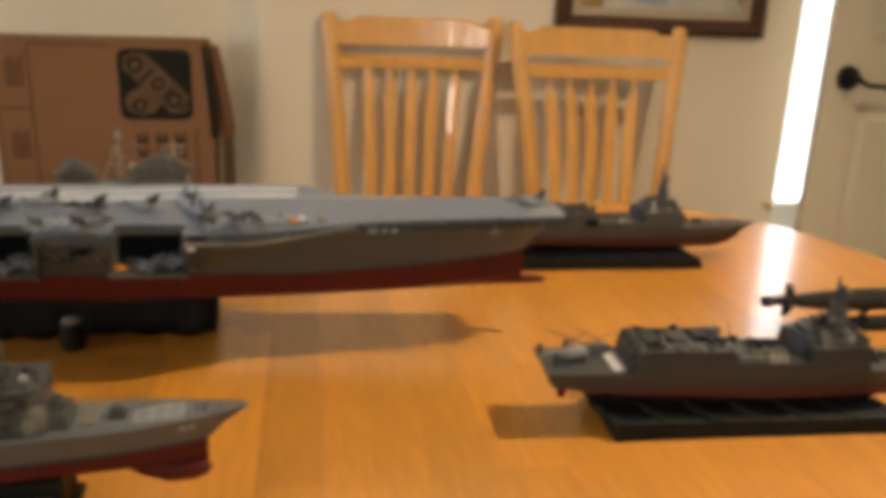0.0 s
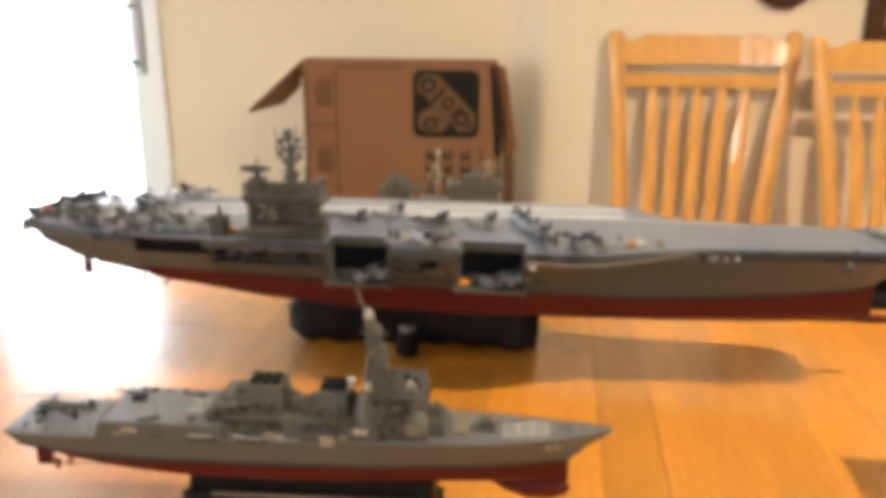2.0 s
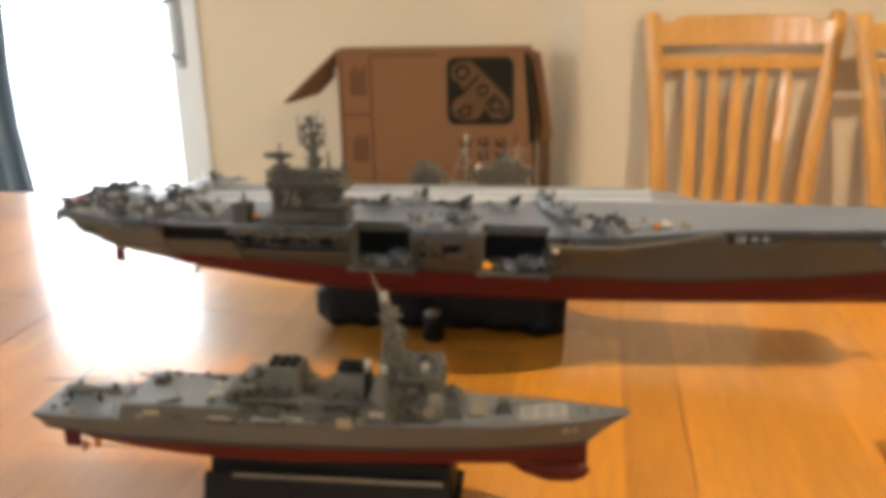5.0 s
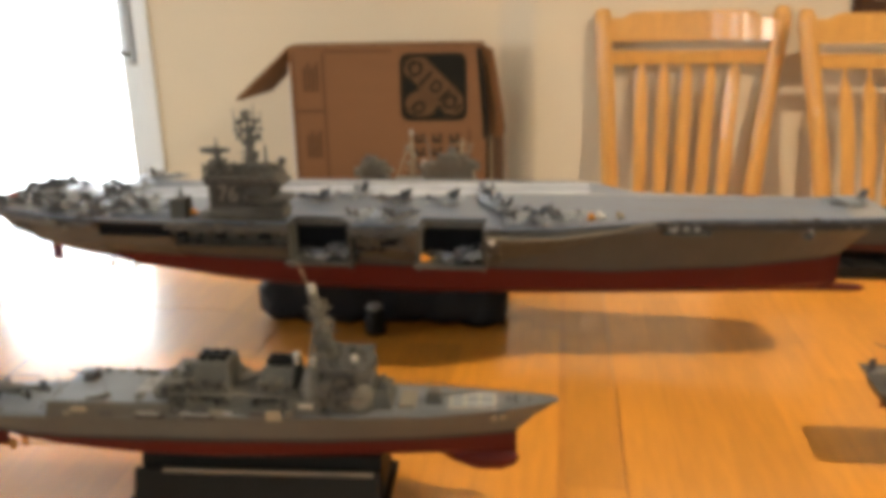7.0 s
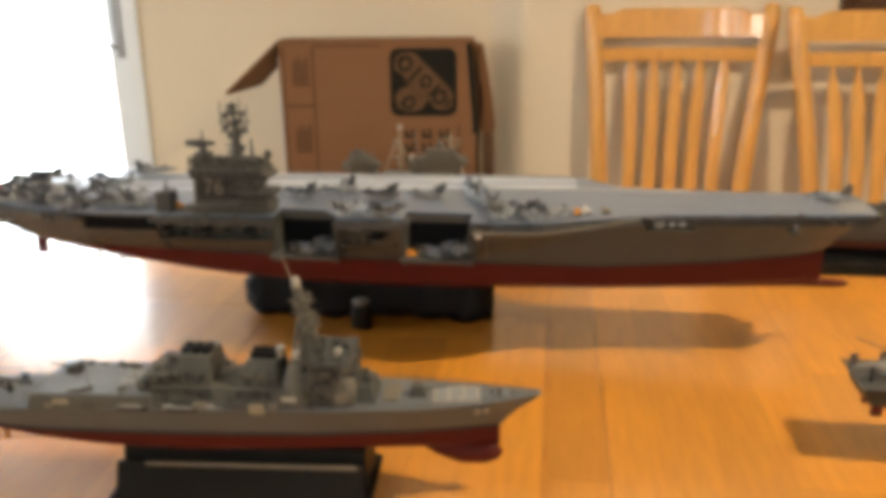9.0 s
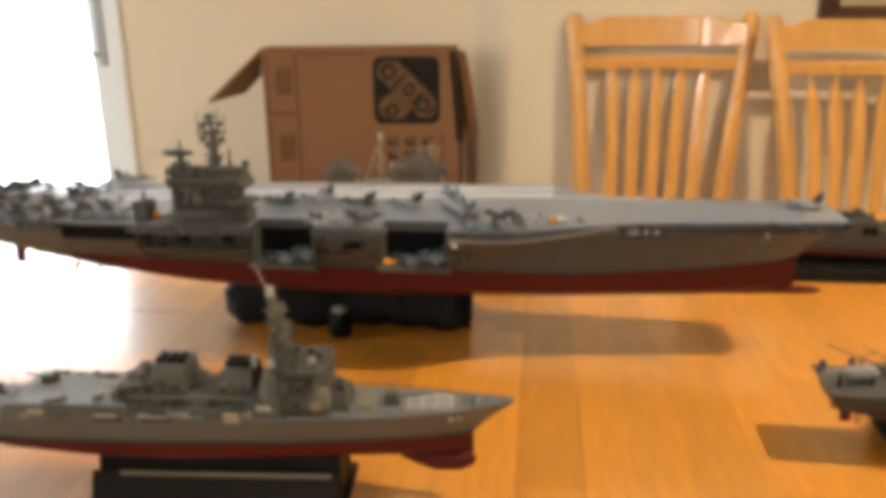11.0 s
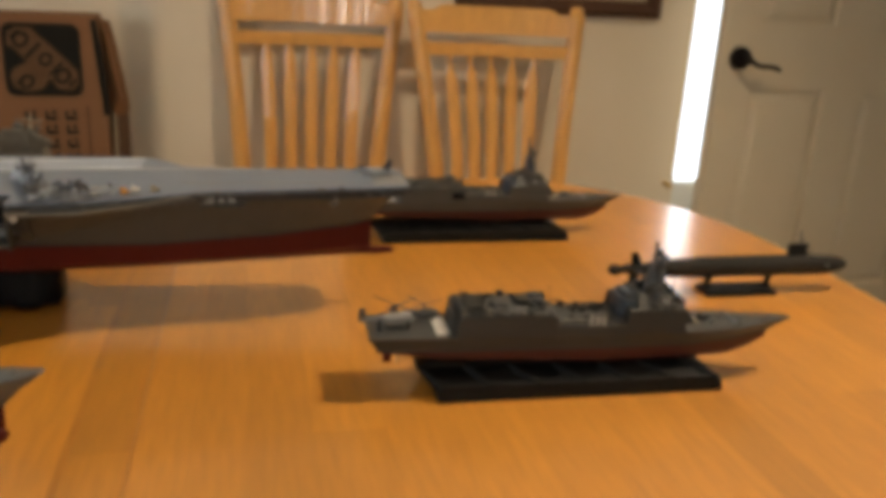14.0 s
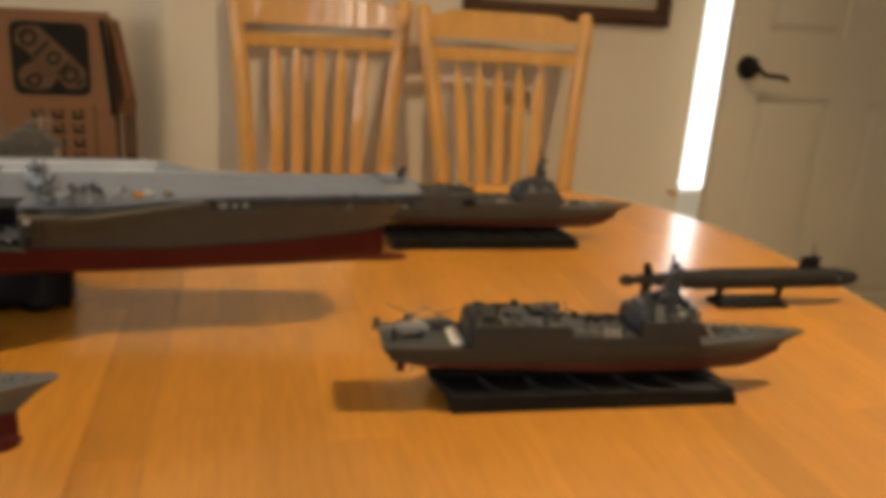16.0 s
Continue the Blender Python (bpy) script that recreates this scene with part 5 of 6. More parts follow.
def destroyer(m, label, name="destroyer_model"):
    """A guided-missile destroyer of 45 cm; bow towards +x, origin on the keel."""
    s = thing(name, m, label, "ship model", "ship models on the table")
    wl = 0.0242
    hull_parts(s, ((-0.204, 0.0285, 0.012, 0.022, 0.0245, wl + 0.0055, 0.0385, -0.008), (-0.165, 0.0195, 0.016, 0.0262, 0.0282, wl + 0.0015, 0.0388, 0), (-0.13, 0.0125, 0.018, 0.0275, 0.0290, wl, 0.0395, 0), (-0.09, 0.0080, 0.020, 0.0287, 0.0296, wl, 0.0410, 0),
                   (-0.02, 0.0062, 0.020, 0.0290, 0.030, wl, 0.0430, 0), (0.06, 0.0058, 0.014, 0.0250, 0.029, wl - 0.0008, 0.0430, 0), (0.13, 0.0040, 0.005, 0.0150, 0.024, wl - 0.0022, 0.0432, 0.006),
                   (0.170, 0.0035, 0.002, 0.0075, 0.0155, wl - 0.0022, 0.0445, 0.015), (0.196, 0.004, 0.0006, 0.0012, 0.0030, wl - 0.0022, 0.0472, 0.029)), deckmat=DECKDK)
    rings = []
    for x, r, z in ((0.138, 0.001, 0.004), (0.150, 0.0050, 0.0005), (0.168, 0.0088, -0.0022), (0.186, 0.0086, -0.0020), (0.1945, 0.0055, -0.0015), (0.1978, 0.0015, -0.0012)):
        rings.append([(x, 0.7 * r * math.cos(a), z + r * math.sin(a)) for a in [2 * math.pi * k / 10 for k in range(10)]])
    part("sonar_dome", loft(B(), rings), RED, s, smooth=True)
    for y in (-0.012, 0.012):
        part("rudder", box(B(), -0.196, -0.184, y - 0.0012, y + 0.0012, 0.0070, 0.0285, 0.0, (0, 0, 0, 0)), RED, s)
    for y in (-0.014, 0.014):
        b = rod(B(), (-0.12, y, 0.011), (-0.180, y, 0.0085), 0.0009, n=6)
        box(b, -0.172, -0.167, y - 0.0009, y + 0.0009, 0.0075, 0.0225)
        for a in range(5):
            c, q = math.cos(a * 1.2566), math.sin(a * 1.2566)
            box(b, -0.1805, -0.1793, y + 0.003 * c - 0.0016, y + 0.003 * c + 0.0016, 0.0085 + 0.003 * q - 0.0016, 0.0085 + 0.003 * q + 0.0016)
        part("propeller", b, BRONZE, s)
    # side lockers and life rafts along the deck edge
    for k in range(7):
        x = -0.128 + 0.027 * k
        part("side_locker", box(B(), x, x + 0.006 + 0.004 * (k % 3), -0.0292, -0.0262, 0.0415 + 0.0004 * k, 0.0455 + 0.0005 * k, 0.0003), HULLDK if k % 2 else DULLTAN, s)
    for k in range(3):
        x = -0.075 + 0.030 * k
        part("life_raft", rod(B(), (x, -0.0275, 0.0435 + 0.0007 * k), (x + 0.010, -0.0275, 0.0435 + 0.0007 * k), 0.0018, n=8), PALEGREY, s, "pale life raft canister")
    # hangar and after deckhouse, flush with the side
    part("hangar", box(B(), -0.142, -0.050, -0.0294, 0.0294, 0.0385, 0.0515, 0.0006, (0.003, 0, 0.0012, 0.0012)), HULL, s)
    part("hangar_roof", box(B(), -0.137, -0.052, -0.0265, 0.0265, 0.0515, 0.0522), DECKDK, s)
    # pale grey blocks added as hatches; their colour stands in for a roof reflection
    for k in range(4):
        part("missile_hatch", box(B(), -0.080 + 0.006 * (k % 2), -0.075 + 0.006 * (k % 2), -0.012 + 0.013 * (k // 2), -0.001 + 0.013 * (k // 2), 0.0523, 0.0532), PALEGREY, s)
    gunaft = part("after_gun", box(B(), -0.128, -0.117, 0.004, 0.014, 0.0522, 0.0565, 0.0006, (0.001, 0.002, 0.001, 0.001)), BOOT, s, "dark close-in gun mount")
    part("gun_barrel", rod(B(), (-0.127, 0.009, 0.0560), (-0.141, 0.009, 0.0590), 0.0008, 0.0006, 6), BOOT, gunaft)
    part("side_plate", box(B(), -0.121, -0.110, -0.0302, -0.0290, 0.0455, 0.0490), SAND, s, "pale plate on the side")
    for y in (-0.012, 0.002):
        part("hangar_door", box(B(), -0.1435, -0.1405, y, y + 0.010, 0.0395, 0.0490), HULLDK, s)
    for nm, x0, x1, zt in (("after_funnel", -0.0375, -0.0085, 0.076), ("forward_funnel", 0.0130, 0.0390, 0.0735)):
        part("funnel_base", box(B(), x0 - 0.009, x1 + 0.003, -0.0225, 0.0225, 0.042, 0.056, 0.0006, (0.002, 0.001, 0.003, 0.003)), SUPER, s)
        fn = part("funnel", box(B(), x0, x1, -0.0205, 0.0205, 0.050, zt, 0.0005, (0.0035, 0.0015, 0.0075, 0.0075)), SUPER, s)
        for k in range(3):
            xx = x0 + 0.007 + (x1 - x0 - 0.014) * k / 2
            for y in (-0.004, 0.004):
                part("exhaust_cap", rod(B(), (xx, y, zt - 0.001), (xx, y, zt + 0.0036), 0.0036, 0.0032, 10), BLACK, fn, "black exhaust cap")
        for k in range(4):
            part("intake_grille", box(B(), x0 + 0.006 + 0.005 * k, x0 + 0.009 + 0.005 * k, -0.0192, -0.0160, 0.0590, 0.0640), HULLDK, fn)
    part("after_house", box(B(), -0.062, -0.036, -0.0215, 0.0215, 0.048, 0.0600, 0.0004, (0.001, 0, 0.001, 0.001)), SUPER, s)
    part("after_house", box(B(), -0.0540, -0.034, -0.0165, 0.0165, 0.0600, 0.0640, 0.0003, (0.001, 0, 0.001, 0.001)), SUPER, s)
    part("after_house", box(B(), -0.0450, -0.034, -0.0120, 0.0120, 0.0640, 0.0690, 0.0003, (0.001, 0, 0.001, 0.001)), SUPER, s)
    part("director", lathe(B(), ((0.0022, 0), (0.0034, 0.002), (0.0030, 0.006), (0.001, 0.0075)), (-0.0505, -0.010, 0.0640), 8), HULL, s, smooth=True)
    part("director", lathe(B(), ((0.0020, 0), (0.0032, 0.002), (0.0028, 0.006), (0.001, 0.0075)), (-0.0410, -0.006, 0.0690), 10), HULL, s, smooth=True)
    part("boat_deck", box(B(), -0.008, 0.010, -0.0225, 0.0225, 0.0485, 0.0560, 0.0006, (0.001, 0.001, 0.003, 0.003)), HULL, s)
    part("midship_house", box(B(), -0.060, 0.050, -0.0268, 0.0268, 0.041, 0.0485, 0.0006, (0.001, 0.001, 0.002, 0.002)), SUPER, s)
    # stepped forward superstructure
    fs = part("forward_superstructure", prism(B(), [(0.042, -0.0225), (0.082, -0.0225), (0.096, -0.011), (0.096, 0.011), (0.082, 0.0225), (0.042, 0.0225)], 0.041, 0.0575, 0.04), SUPER, s)
    for y in (-1, 1):
        part("tower_base", prism(B(), [(0.036, y * 0.0265), (0.060, y * 0.0265), (0.058, y * 0.018), (0.038, y * 0.018)], 0.041, 0.0545, 0.12), HULL, fs)
        part("radar_house", lathe(B(), ((0.0098, 0.0), (0.0098, 0.012), (0.0090, 0.0165), (0.0074, 0.0200), (0.0045, 0.0220), (0.001, 0.0226)), (0.0850, y * 0.0140, 0.0410), 18), TANGREY, fs, "tan rounded radar house", smooth=True)
        part("side_locker", box(B(), 0.060, 0.066, y * 0.0245 - 0.002, y * 0.0245 + 0.002, 0.041, 0.047), HULLDK, fs)
    part("forward_step", box(B(), 0.094, 0.108, -0.016, 0.016, 0.042, 0.0545, 0.0005, (0, 0.003, 0.002, 0.002)), SUPER, fs)
    ciws = part("forward_gun", box(B(), 0.0965, 0.1045, -0.005, 0.005, 0.0545, 0.0590, 0.0006, (0.001, 0.002, 0.001, 0.001)), HULLDK, fs, "small close-in gun before the bridge")
    part("dome", ball(B(), (0.1000, 0, 0.0610), 0.0030, 1.2, 8, 5), TANGREY, ciws, smooth=True)
    part("second_tier", prism(B(), [(0.056, -0.0235), (0.080, -0.0235), (0.093, -0.011), (0.093, 0.011), (0.080, 0.0235), (0.056, 0.0235)], 0.0575, 0.0675, 0.05), HULLDK, fs)
    br = part("bridge", prism(B(), [(0.062, -0.0235), (0.082, -0.0235), (0.095, -0.011), (0.095, 0.011), (0.082, 0.0235), (0.062, 0.0235)], 0.0675, 0.0760, 0.08), SUPER, fs)
    for y in (-1, 1):
        part("mast_house", lathe(B(), ((0.0125, 0.0), (0.0122, 0.004), (0.0095, 0.016), (0.0068, 0.025), (0.0052, 0.0290), (0.002, 0.0300)), (0.0530, y * 0.0140, 0.0465), 16), TANGREY, fs, "tan conical tower", smooth=True)
    part("flag_deck", box(B(), 0.0585, 0.092, -0.0235, 0.0235, 0.0760, 0.0775, 0.0004), HULLDK, fs)
    for k in range(4):
        part("bridge_window", box(B(), 0.0645 + 0.0046 * k, 0.0680 + 0.0046 * k, -0.0236, -0.0215, 0.0712, 0.0742), BOOT, br)
    for k in range(4):
        part("bridge_window", box(B(), 0.0915, 0.0952, -0.0092 + 0.0050 * k, -0.0055 + 0.0050 * k, 0.0712, 0.0742), BOOT, br)
    for y in (-1, 1):
        rings = [[(0.085 + 0.0046 * math.cos(a), y * (0.0228 + 0.0016 * k), 0.0525 + 0.0046 * math.sin(a)) for a in [math.pi / 4 * j + math.pi / 8 for j in range(8)]] for k in range(2)]
        part("radar_face", loft(B(), rings), DULLTAN, fs, "pale octagonal radar panel")
    for x, y, z in ((0.0530, -0.0140, 0.0765), (0.0825, -0.014, 0.0790), (0.0530, 0.0140, 0.0765), (0.0405, -0.010, 0.0790)):
        part("sensor_dome", ball(rod(B(), (x, y, z - 0.003), (x, y, z + 0.002), 0.0020), (x, y, z + 0.0040), 0.0030, 1.0, 10, 6), DOMEGREY, fs, "pale sensor dome", smooth=True)
    # raked mast with platforms and gear
    foot, head = Vector((0.063, 0, 0.076)), Vector((0.0525, 0, 0.126))
    b = rod(B(), foot, head, 0.0058, 0.0034, 10)
    rod(b, (0.050, -0.013, 0.074), (0.055, 0, 0.114), 0.0018, 0.0014, 6)
    rod(b, (0.050, 0.013, 0.074), (0.055, 0, 0.114), 0.0018, 0.0014, 6)
    for f, w in ((0.22, 0.010), (0.42, 0.015), (0.60, 0.020), (0.78, 0.013)):
        c = foot.lerp(head, f)
        rod(b, c + Vector((0, -w, 0)), c + Vector((0, w, 0)), 0.0009, n=6)
        box(b, c.x - 0.0045, c.x + 0.0065, -0.005, 0.005, c.z - 0.0012, c.z + 0.0006)
        rod(b, c + Vector((-0.009, 0, 0)), c + Vector((0.011, 0, 0)), 0.0009, n=6)
    for k in range(26):
        c = foot.lerp(head, 0.06 + 0.034 * k)
        y = 0.0075 * math.sin(k * 2.4)
        ox = 0.0042 * math.cos(k * 1.7) + 0.001
        box(b, c.x - 0.0022 + ox, c.x + 0.0014 + ox, y - 0.0018, y + 0.0018, c.z - 0.0016, c.z + 0.0028)
    mast = part("mast", b, TANGREY, s)
    b = B()
    for k in range(18):
        x, y = rng.uniform(0.058, 0.092), rng.uniform(-0.021, 0.010)
        w = rng.uniform(0.0010, 0.0022)
        box(b, x - w, x + w, y - w, y + w, 0.0772, 0.0785 + rng.uniform(0.001, 0.014) * (1 - (x - 0.058) / 0.05))
    tagged(part("flag_deck_fittings", b, SUPER, s), kind="stuff")
    # overhanging deck edges and gear on the superstructure's sides
    for x0, x1, w, z in ((0.040, 0.090, 0.0236, 0.0570), (0.057, 0.086, 0.0246, 0.0670), (-0.060, -0.004, 0.0236, 0.0556), (-0.056, -0.040, 0.0216, 0.0636), (0.004, 0.043, 0.0236, 0.0556)):
        part("deck_edge", box(B(), x0, x1, -w, w, z, z + 0.0010), HULL, s)
    # tan gear, and black boxes coloured as shaded hollows between it
    pale, shade = B(), B()
    for k in range(150):
        x0, x1, z0, z1, y = ((-0.060, -0.042, 0.049, 0.063, 0.0208), (-0.040, -0.006, 0.057, 0.066, 0.0178), (-0.050, -0.006, 0.049, 0.055, 0.0212), (0.005, 0.041, 0.049, 0.055, 0.0212), (0.014, 0.038, 0.057, 0.066, 0.0178),
                             (0.042, 0.082, 0.042, 0.056, 0.0222), (0.058, 0.080, 0.058, 0.066, 0.0226), (0.064, 0.082, 0.068, 0.070, 0.0226))[k % 8]
        x, z, t = rng.uniform(x0, x1), rng.uniform(z0, z1), rng.choice((-1, -1, 1))
        w, h, o = rng.uniform(0.0006, 0.0022), rng.uniform(0.0005, 0.0019), rng.uniform(0.0004, 0.0020)
        box(pale if k % 3 else shade, x - w, x + w, t * y - o - 0.001, t * y + o + 0.001, z - h, z + h)
    tagged(part("side_fittings", pale, TANGREY, s), kind="stuff")
    tagged(part("side_shade_boxes", shade, BOOT, s), kind="stuff")
    part("masthead", lathe(B(), ((0.0022, 0), (0.0032, 0.002), (0.0030, 0.0065), (0.0012, 0.0085)), (0.0523, 0, 0.1245), 12), DOMEGREY, mast, smooth=True)
    part("whip_antenna", rod(B(), (0.050, 0, 0.130), (0.043, 0, 0.149), 0.0006, 0.0004, 5), SAND, mast)
    # fore deck: missile hatches, gun, bollards
    vls = part("missile_deck", box(B(), 0.112, 0.124, -0.012, 0.012, 0.0425, 0.0460, 0.0005), DULLTAN, s)
    for i in range(3):
        for k in range(2):
            x, y = 0.150 + 0.0105 * i, -0.0098 + 0.0100 * k
            part("missile_hatch", box(B(), x, x + 0.0080, y, y + 0.0078, 0.0446, 0.0456), JET, s)
    part("hatch_border", box(B(), 0.1475, 0.1835, -0.0125, 0.0115, 0.0435, 0.0450), DOMEGREY, s, "white border of the missile hatches")
    gun = part("gun_house", box(B(), 0.131, 0.143, -0.0055, 0.0055, 0.043, 0.0525, 0.0008, (0.001, 0.003, 0.001, 0.001)), SUPER, s)
    part("gun_barrel", rod(B(), (0.141, 0, 0.0485), (0.166, 0, 0.0520), 0.0008, 0.0006, 6), HULLDK, gun)
    for x, y in ((0.195, 0.003), (0.195, -0.003), (0.205, 0.0), (0.190, 0.0)):
        part("bollard", rod(B(), (x, y, 0.0435), (x, y, 0.0480), 0.0010, n=6), HULLDK, s)
    for x in (-0.072, -0.036):
        part("side_boat", box(B(), x + 0.001, x + 0.016, -0.0315, -0.0290, 0.0441, 0.0455, 0.0005), PALEGREY, s, "pale ship's boat along the side")
        # black strip painted below the boat as its shadow
        part("boat_shadow_strip", box(B(), x - 0.002, x + 0.020, -0.0306, -0.0290, 0.0415, 0.0437), BOOT, s)
    part("side_plate", box(B(), 0.044, 0.054, -0.0285, -0.0260, 0.0500, 0.0530), DOMEGREY, s)
    b = box(B(), 0.021, 0.0315, -0.0308, -0.0292, 0.0415, 0.0485)
    part("side_sign", b, SAND, s)
    b = B()
    for k in range(2):
        box(b, 0.178 + 0.006 * k, 0.182 + 0.006 * k, -0.0165 + 0.002 * k, -0.0120, 0.0375, 0.0402)
    part("bow_number", b, SAND, s)
    b = B()
    for k in range(60):
        x = rng.uniform(-0.130, 0.09)
        y = rng.choice((-1, 1)) * rng.uniform(0.017, 0.025)
        z0 = 0.0515 if x < -0.06 else 0.0485
        h = rng.uniform(0.0008, 0.0034)
        w = rng.uniform(0.001, 0.003)
        box(b, x - w, x + w, y - 0.0016, y + 0.0016, z0 - 0.002, z0 + h)
    tagged(part("deck_fittings", b, HULL, s), kind="stuff")
    for x in (-0.132, -0.098, -0.062, 0.042):
        part("whip_antenna", rod(B(), (x, -0.018, 0.046), (x - 0.002, -0.018, 0.072), 0.0004, 0.0002, 4), HULL, s)
    b = B()
    for k in range(16):
        x, y = rng.uniform(-0.205, -0.148), rng.uniform(-0.022, 0.022)
        w = rng.uniform(0.0008, 0.0028)
        box(b, x - w, x + w, y - w, y + w, 0.0382, 0.0395 + rng.uniform(0.0003, 0.0028))
    tagged(part("stern_fittings", b, HULL, s), kind="stuff")
    rails_along(s, ((-0.210, -0.0240, 0.0385), (-0.145, -0.0282, 0.0390)))
    rails_along(s, ((-0.210, 0.0240, 0.0385), (-0.145, 0.0282, 0.0390)))
    rails_along(s, ((0.090, -0.0265, 0.0440), (0.14, -0.0225, 0.0440), (0.185, -0.0125, 0.0447), (0.222, -0.001, 0.0462)))
    rails_along(s, ((0.090, 0.0265, 0.0440), (0.14, 0.0225, 0.0440), (0.185, 0.0125, 0.0447), (0.222, 0.001, 0.0462)))
    return s


DDM = pose(-0.165, -0.331, 0.7825, 0, 0, 3.6)
destroyer(DDM, "grey destroyer model with red lower hull and black funnel caps")
helicopter(DDM @ pose(-0.184, 0.002, 0.0396, 0, 0, 165) @ Matrix.Diagonal((1.1, 1.3, 1.1, 1)), "small grey helicopter on the destroyer's stern deck")


def cradle(m, label, x0=-0.095, x1=0.085, h=0.030, rise=0.0024):
    """A low black cradle whose two long rails carry a keel."""
    c = thing("display_stand", m, label, "display stand")
    part("base", box(B(), x0 - 0.006, x1 + 0.006, -0.034, 0.034, 0, 0.006, 0.0012), BLACK, c)
    for y in (-1, 1):
        part("side_rail", loft(B(), [[(x0, y * 0.034, 0.006), (x1, y * 0.034, 0.006), (x1, y * 0.029, 0.006), (x0, y * 0.029, 0.006)],
                                     [(x0, y * 0.026, h - 0.001), (x1, y * 0.026, h - 0.001), (x1, y * 0.022, h - 0.001), (x0, y * 0.022, h - 0.001)]]), BLACK, c)
        part("lip", box(B(), x0 + 0.022, x1 - 0.004, y * 0.0265 - 0.0012, y * 0.0265 + 0.0012, h - 0.0015, h + 0.0006), DULLTAN, c, "dull tan edge strip")
    part("keel_block", box(B(), x0 + 0.001, x1 + 0.002, -0.0225, 0.0225, 0.006, h + rise, 0.0010, (0.001, 0.001, rise * 0.7, rise * 0.7)), BLACK, c)
    return c


cradle(pose(-0.165, -0.331, TOP, 0, 0, 3.6), "long black plastic cradle under the destroyer model", -0.082, 0.098, 0.0305, 0.0084)

# far cruiser behind the carrier
CRM = pose(-0.150, 0.300, 0.7825, 0, 0, 2)
cr = thing("cruiser_model", CRM, "grey cruiser model behind the carrier with block superstructures", "ship model", "ship models on the table")
hull_parts(cr, ((-0.240, 0.0105, 0.012, 0.022, 0.0245, 0.0125, 0.030, -0.005), (-0.17, 0.004, 0.016, 0.0255, 0.0265, 0.0125, 0.032, 0), (0.0, 0.0, 0.018, 0.0265, 0.027, 0.0125, 0.040, 0),
                (0.13, 0.001, 0.006, 0.0160, 0.023, 0.0135, 0.045, 0.004), (0.215, 0.006, 0.0006, 0.0012, 0.0030, 0.0165, 0.051, 0.027)))
part("after_superstructure", box(B(), -0.080, -0.032, -0.020, 0.020, 0.038, 0.085, 0.0008, (0.004, 0.010, 0.003, 0.003)), CRGREY, cr)
af = part("after_funnel", box(B(), -0.078, -0.046, -0.013, 0.013, 0.083, 0.0965, 0.0008, (0.003, 0.010, 0.003, 0.003)), CRGREY, cr)
part("funnel_cap", box(B(), -0.071, -0.058, -0.008, 0.008, 0.0965, 0.1005, 0.0008), HULLDK, af)
b = B()
for k in range(14):
    x = -0.080 + 0.0038 * k
    z = 0.083 + 0.011 * abs(math.sin(k * 2.3)) * (1 - abs(k - 6) / 11)
    box(b, x - 0.002, x + 0.002, -0.019, -0.010, 0.080, z)
tagged(part("after_fittings", b, CRGREY, cr), kind="stuff")
# slender lattice mast
b = rod(B(), (-0.004, 0, 0.068), (-0.003, 0, 0.133), 0.0024, 0.0014, 6)
cm = part("mast", b, SAND, cr, "thin tan lattice mast")
for x, y in ((-0.028, -0.006), (-0.028, 0.006), (0.006, -0.007)):
    part("leg", rod(B(), (x, y, 0.069), (-0.003, 0, 0.124), 0.0010, 0.0008, 5), SAND, cm)
for z, w in ((0.082, 0.012), (0.093, 0.010), (0.105, 0.010), (0.116, 0.007)):
    part("yard", rod(rod(B(), (-0.004 - w * 1.2, 0, z), (-0.004 + w * 0.5, 0, z), 0.0007, n=5), (-0.004, -w, z), (-0.004, w, z), 0.0007, n=5), SAND, cm)
for x, z in ((-0.010, 0.110), (-0.001, 0.099), (-0.008, 0.088)):
    part("sensor", box(B(), x - 0.003, x + 0.004, -0.003, 0.003, z, z + 0.004), DULLTAN, cm)
part("masthead", lathe(B(), ((0.002, 0), (0.0034, 0.002), (0.0030, 0.007), (0.001, 0.009)), (-0.003, 0, 0.130), 10), DOMEGREY, cm, smooth=True)
part("midship_house", box(B(), -0.030, 0.02, -0.018, 0.018, 0.038, 0.070, 0.0008), CRGREY, cr)
part("forward_superstructure", box(B(), 0.010, 0.094, -0.022, 0.022, 0.040, 0.088, 0.0008, (0.008, 0.012, 0.003, 0.003)), CRGREY, cr)
part("bridge", box(B(), 0.036, 0.080, -0.018, 0.018, 0.088, 0.098, 0.0008, (0.003, 0.006, 0.002, 0.002)), CRGREY, cr)
part("radar_tower", box(B(), 0.046, 0.062, -0.012, 0.012, 0.098, 0.113, 0.0008, (0.003, 0.004, 0.003, 0.003)), SUPER, cr)
b = rod(B(), (0.066, 0, 0.096), (0.070, 0, 0.126), 0.0026, 0.0012, 6)
rod(b, (0.058, 0, 0.119), (0.084, 0, 0.117), 0.0010, n=5)
rod(b, (0.066, 0, 0.110), (0.082, 0, 0.108), 0.0010, n=5)
part("fore_mast", b, SAND, cr)
b = B()
for k in range(13):
    x = 0.014 + 0.0064 * k
    top_ = 0.0905 + 0.012 * abs(math.sin(k * 1.9)) * (1 - abs(x - 0.055) / 0.07)
    y = -0.019 + 0.008 * abs(math.sin(k * 3.1))
    box(b, x - 0.0036, x + 0.0036, y - 0.004, y + 0.004, 0.084, top_ + (0.008 if 0.036 < x < 0.080 else 0.0))
tagged(part("forward_fittings", b, CRGREY, cr), kind="stuff")
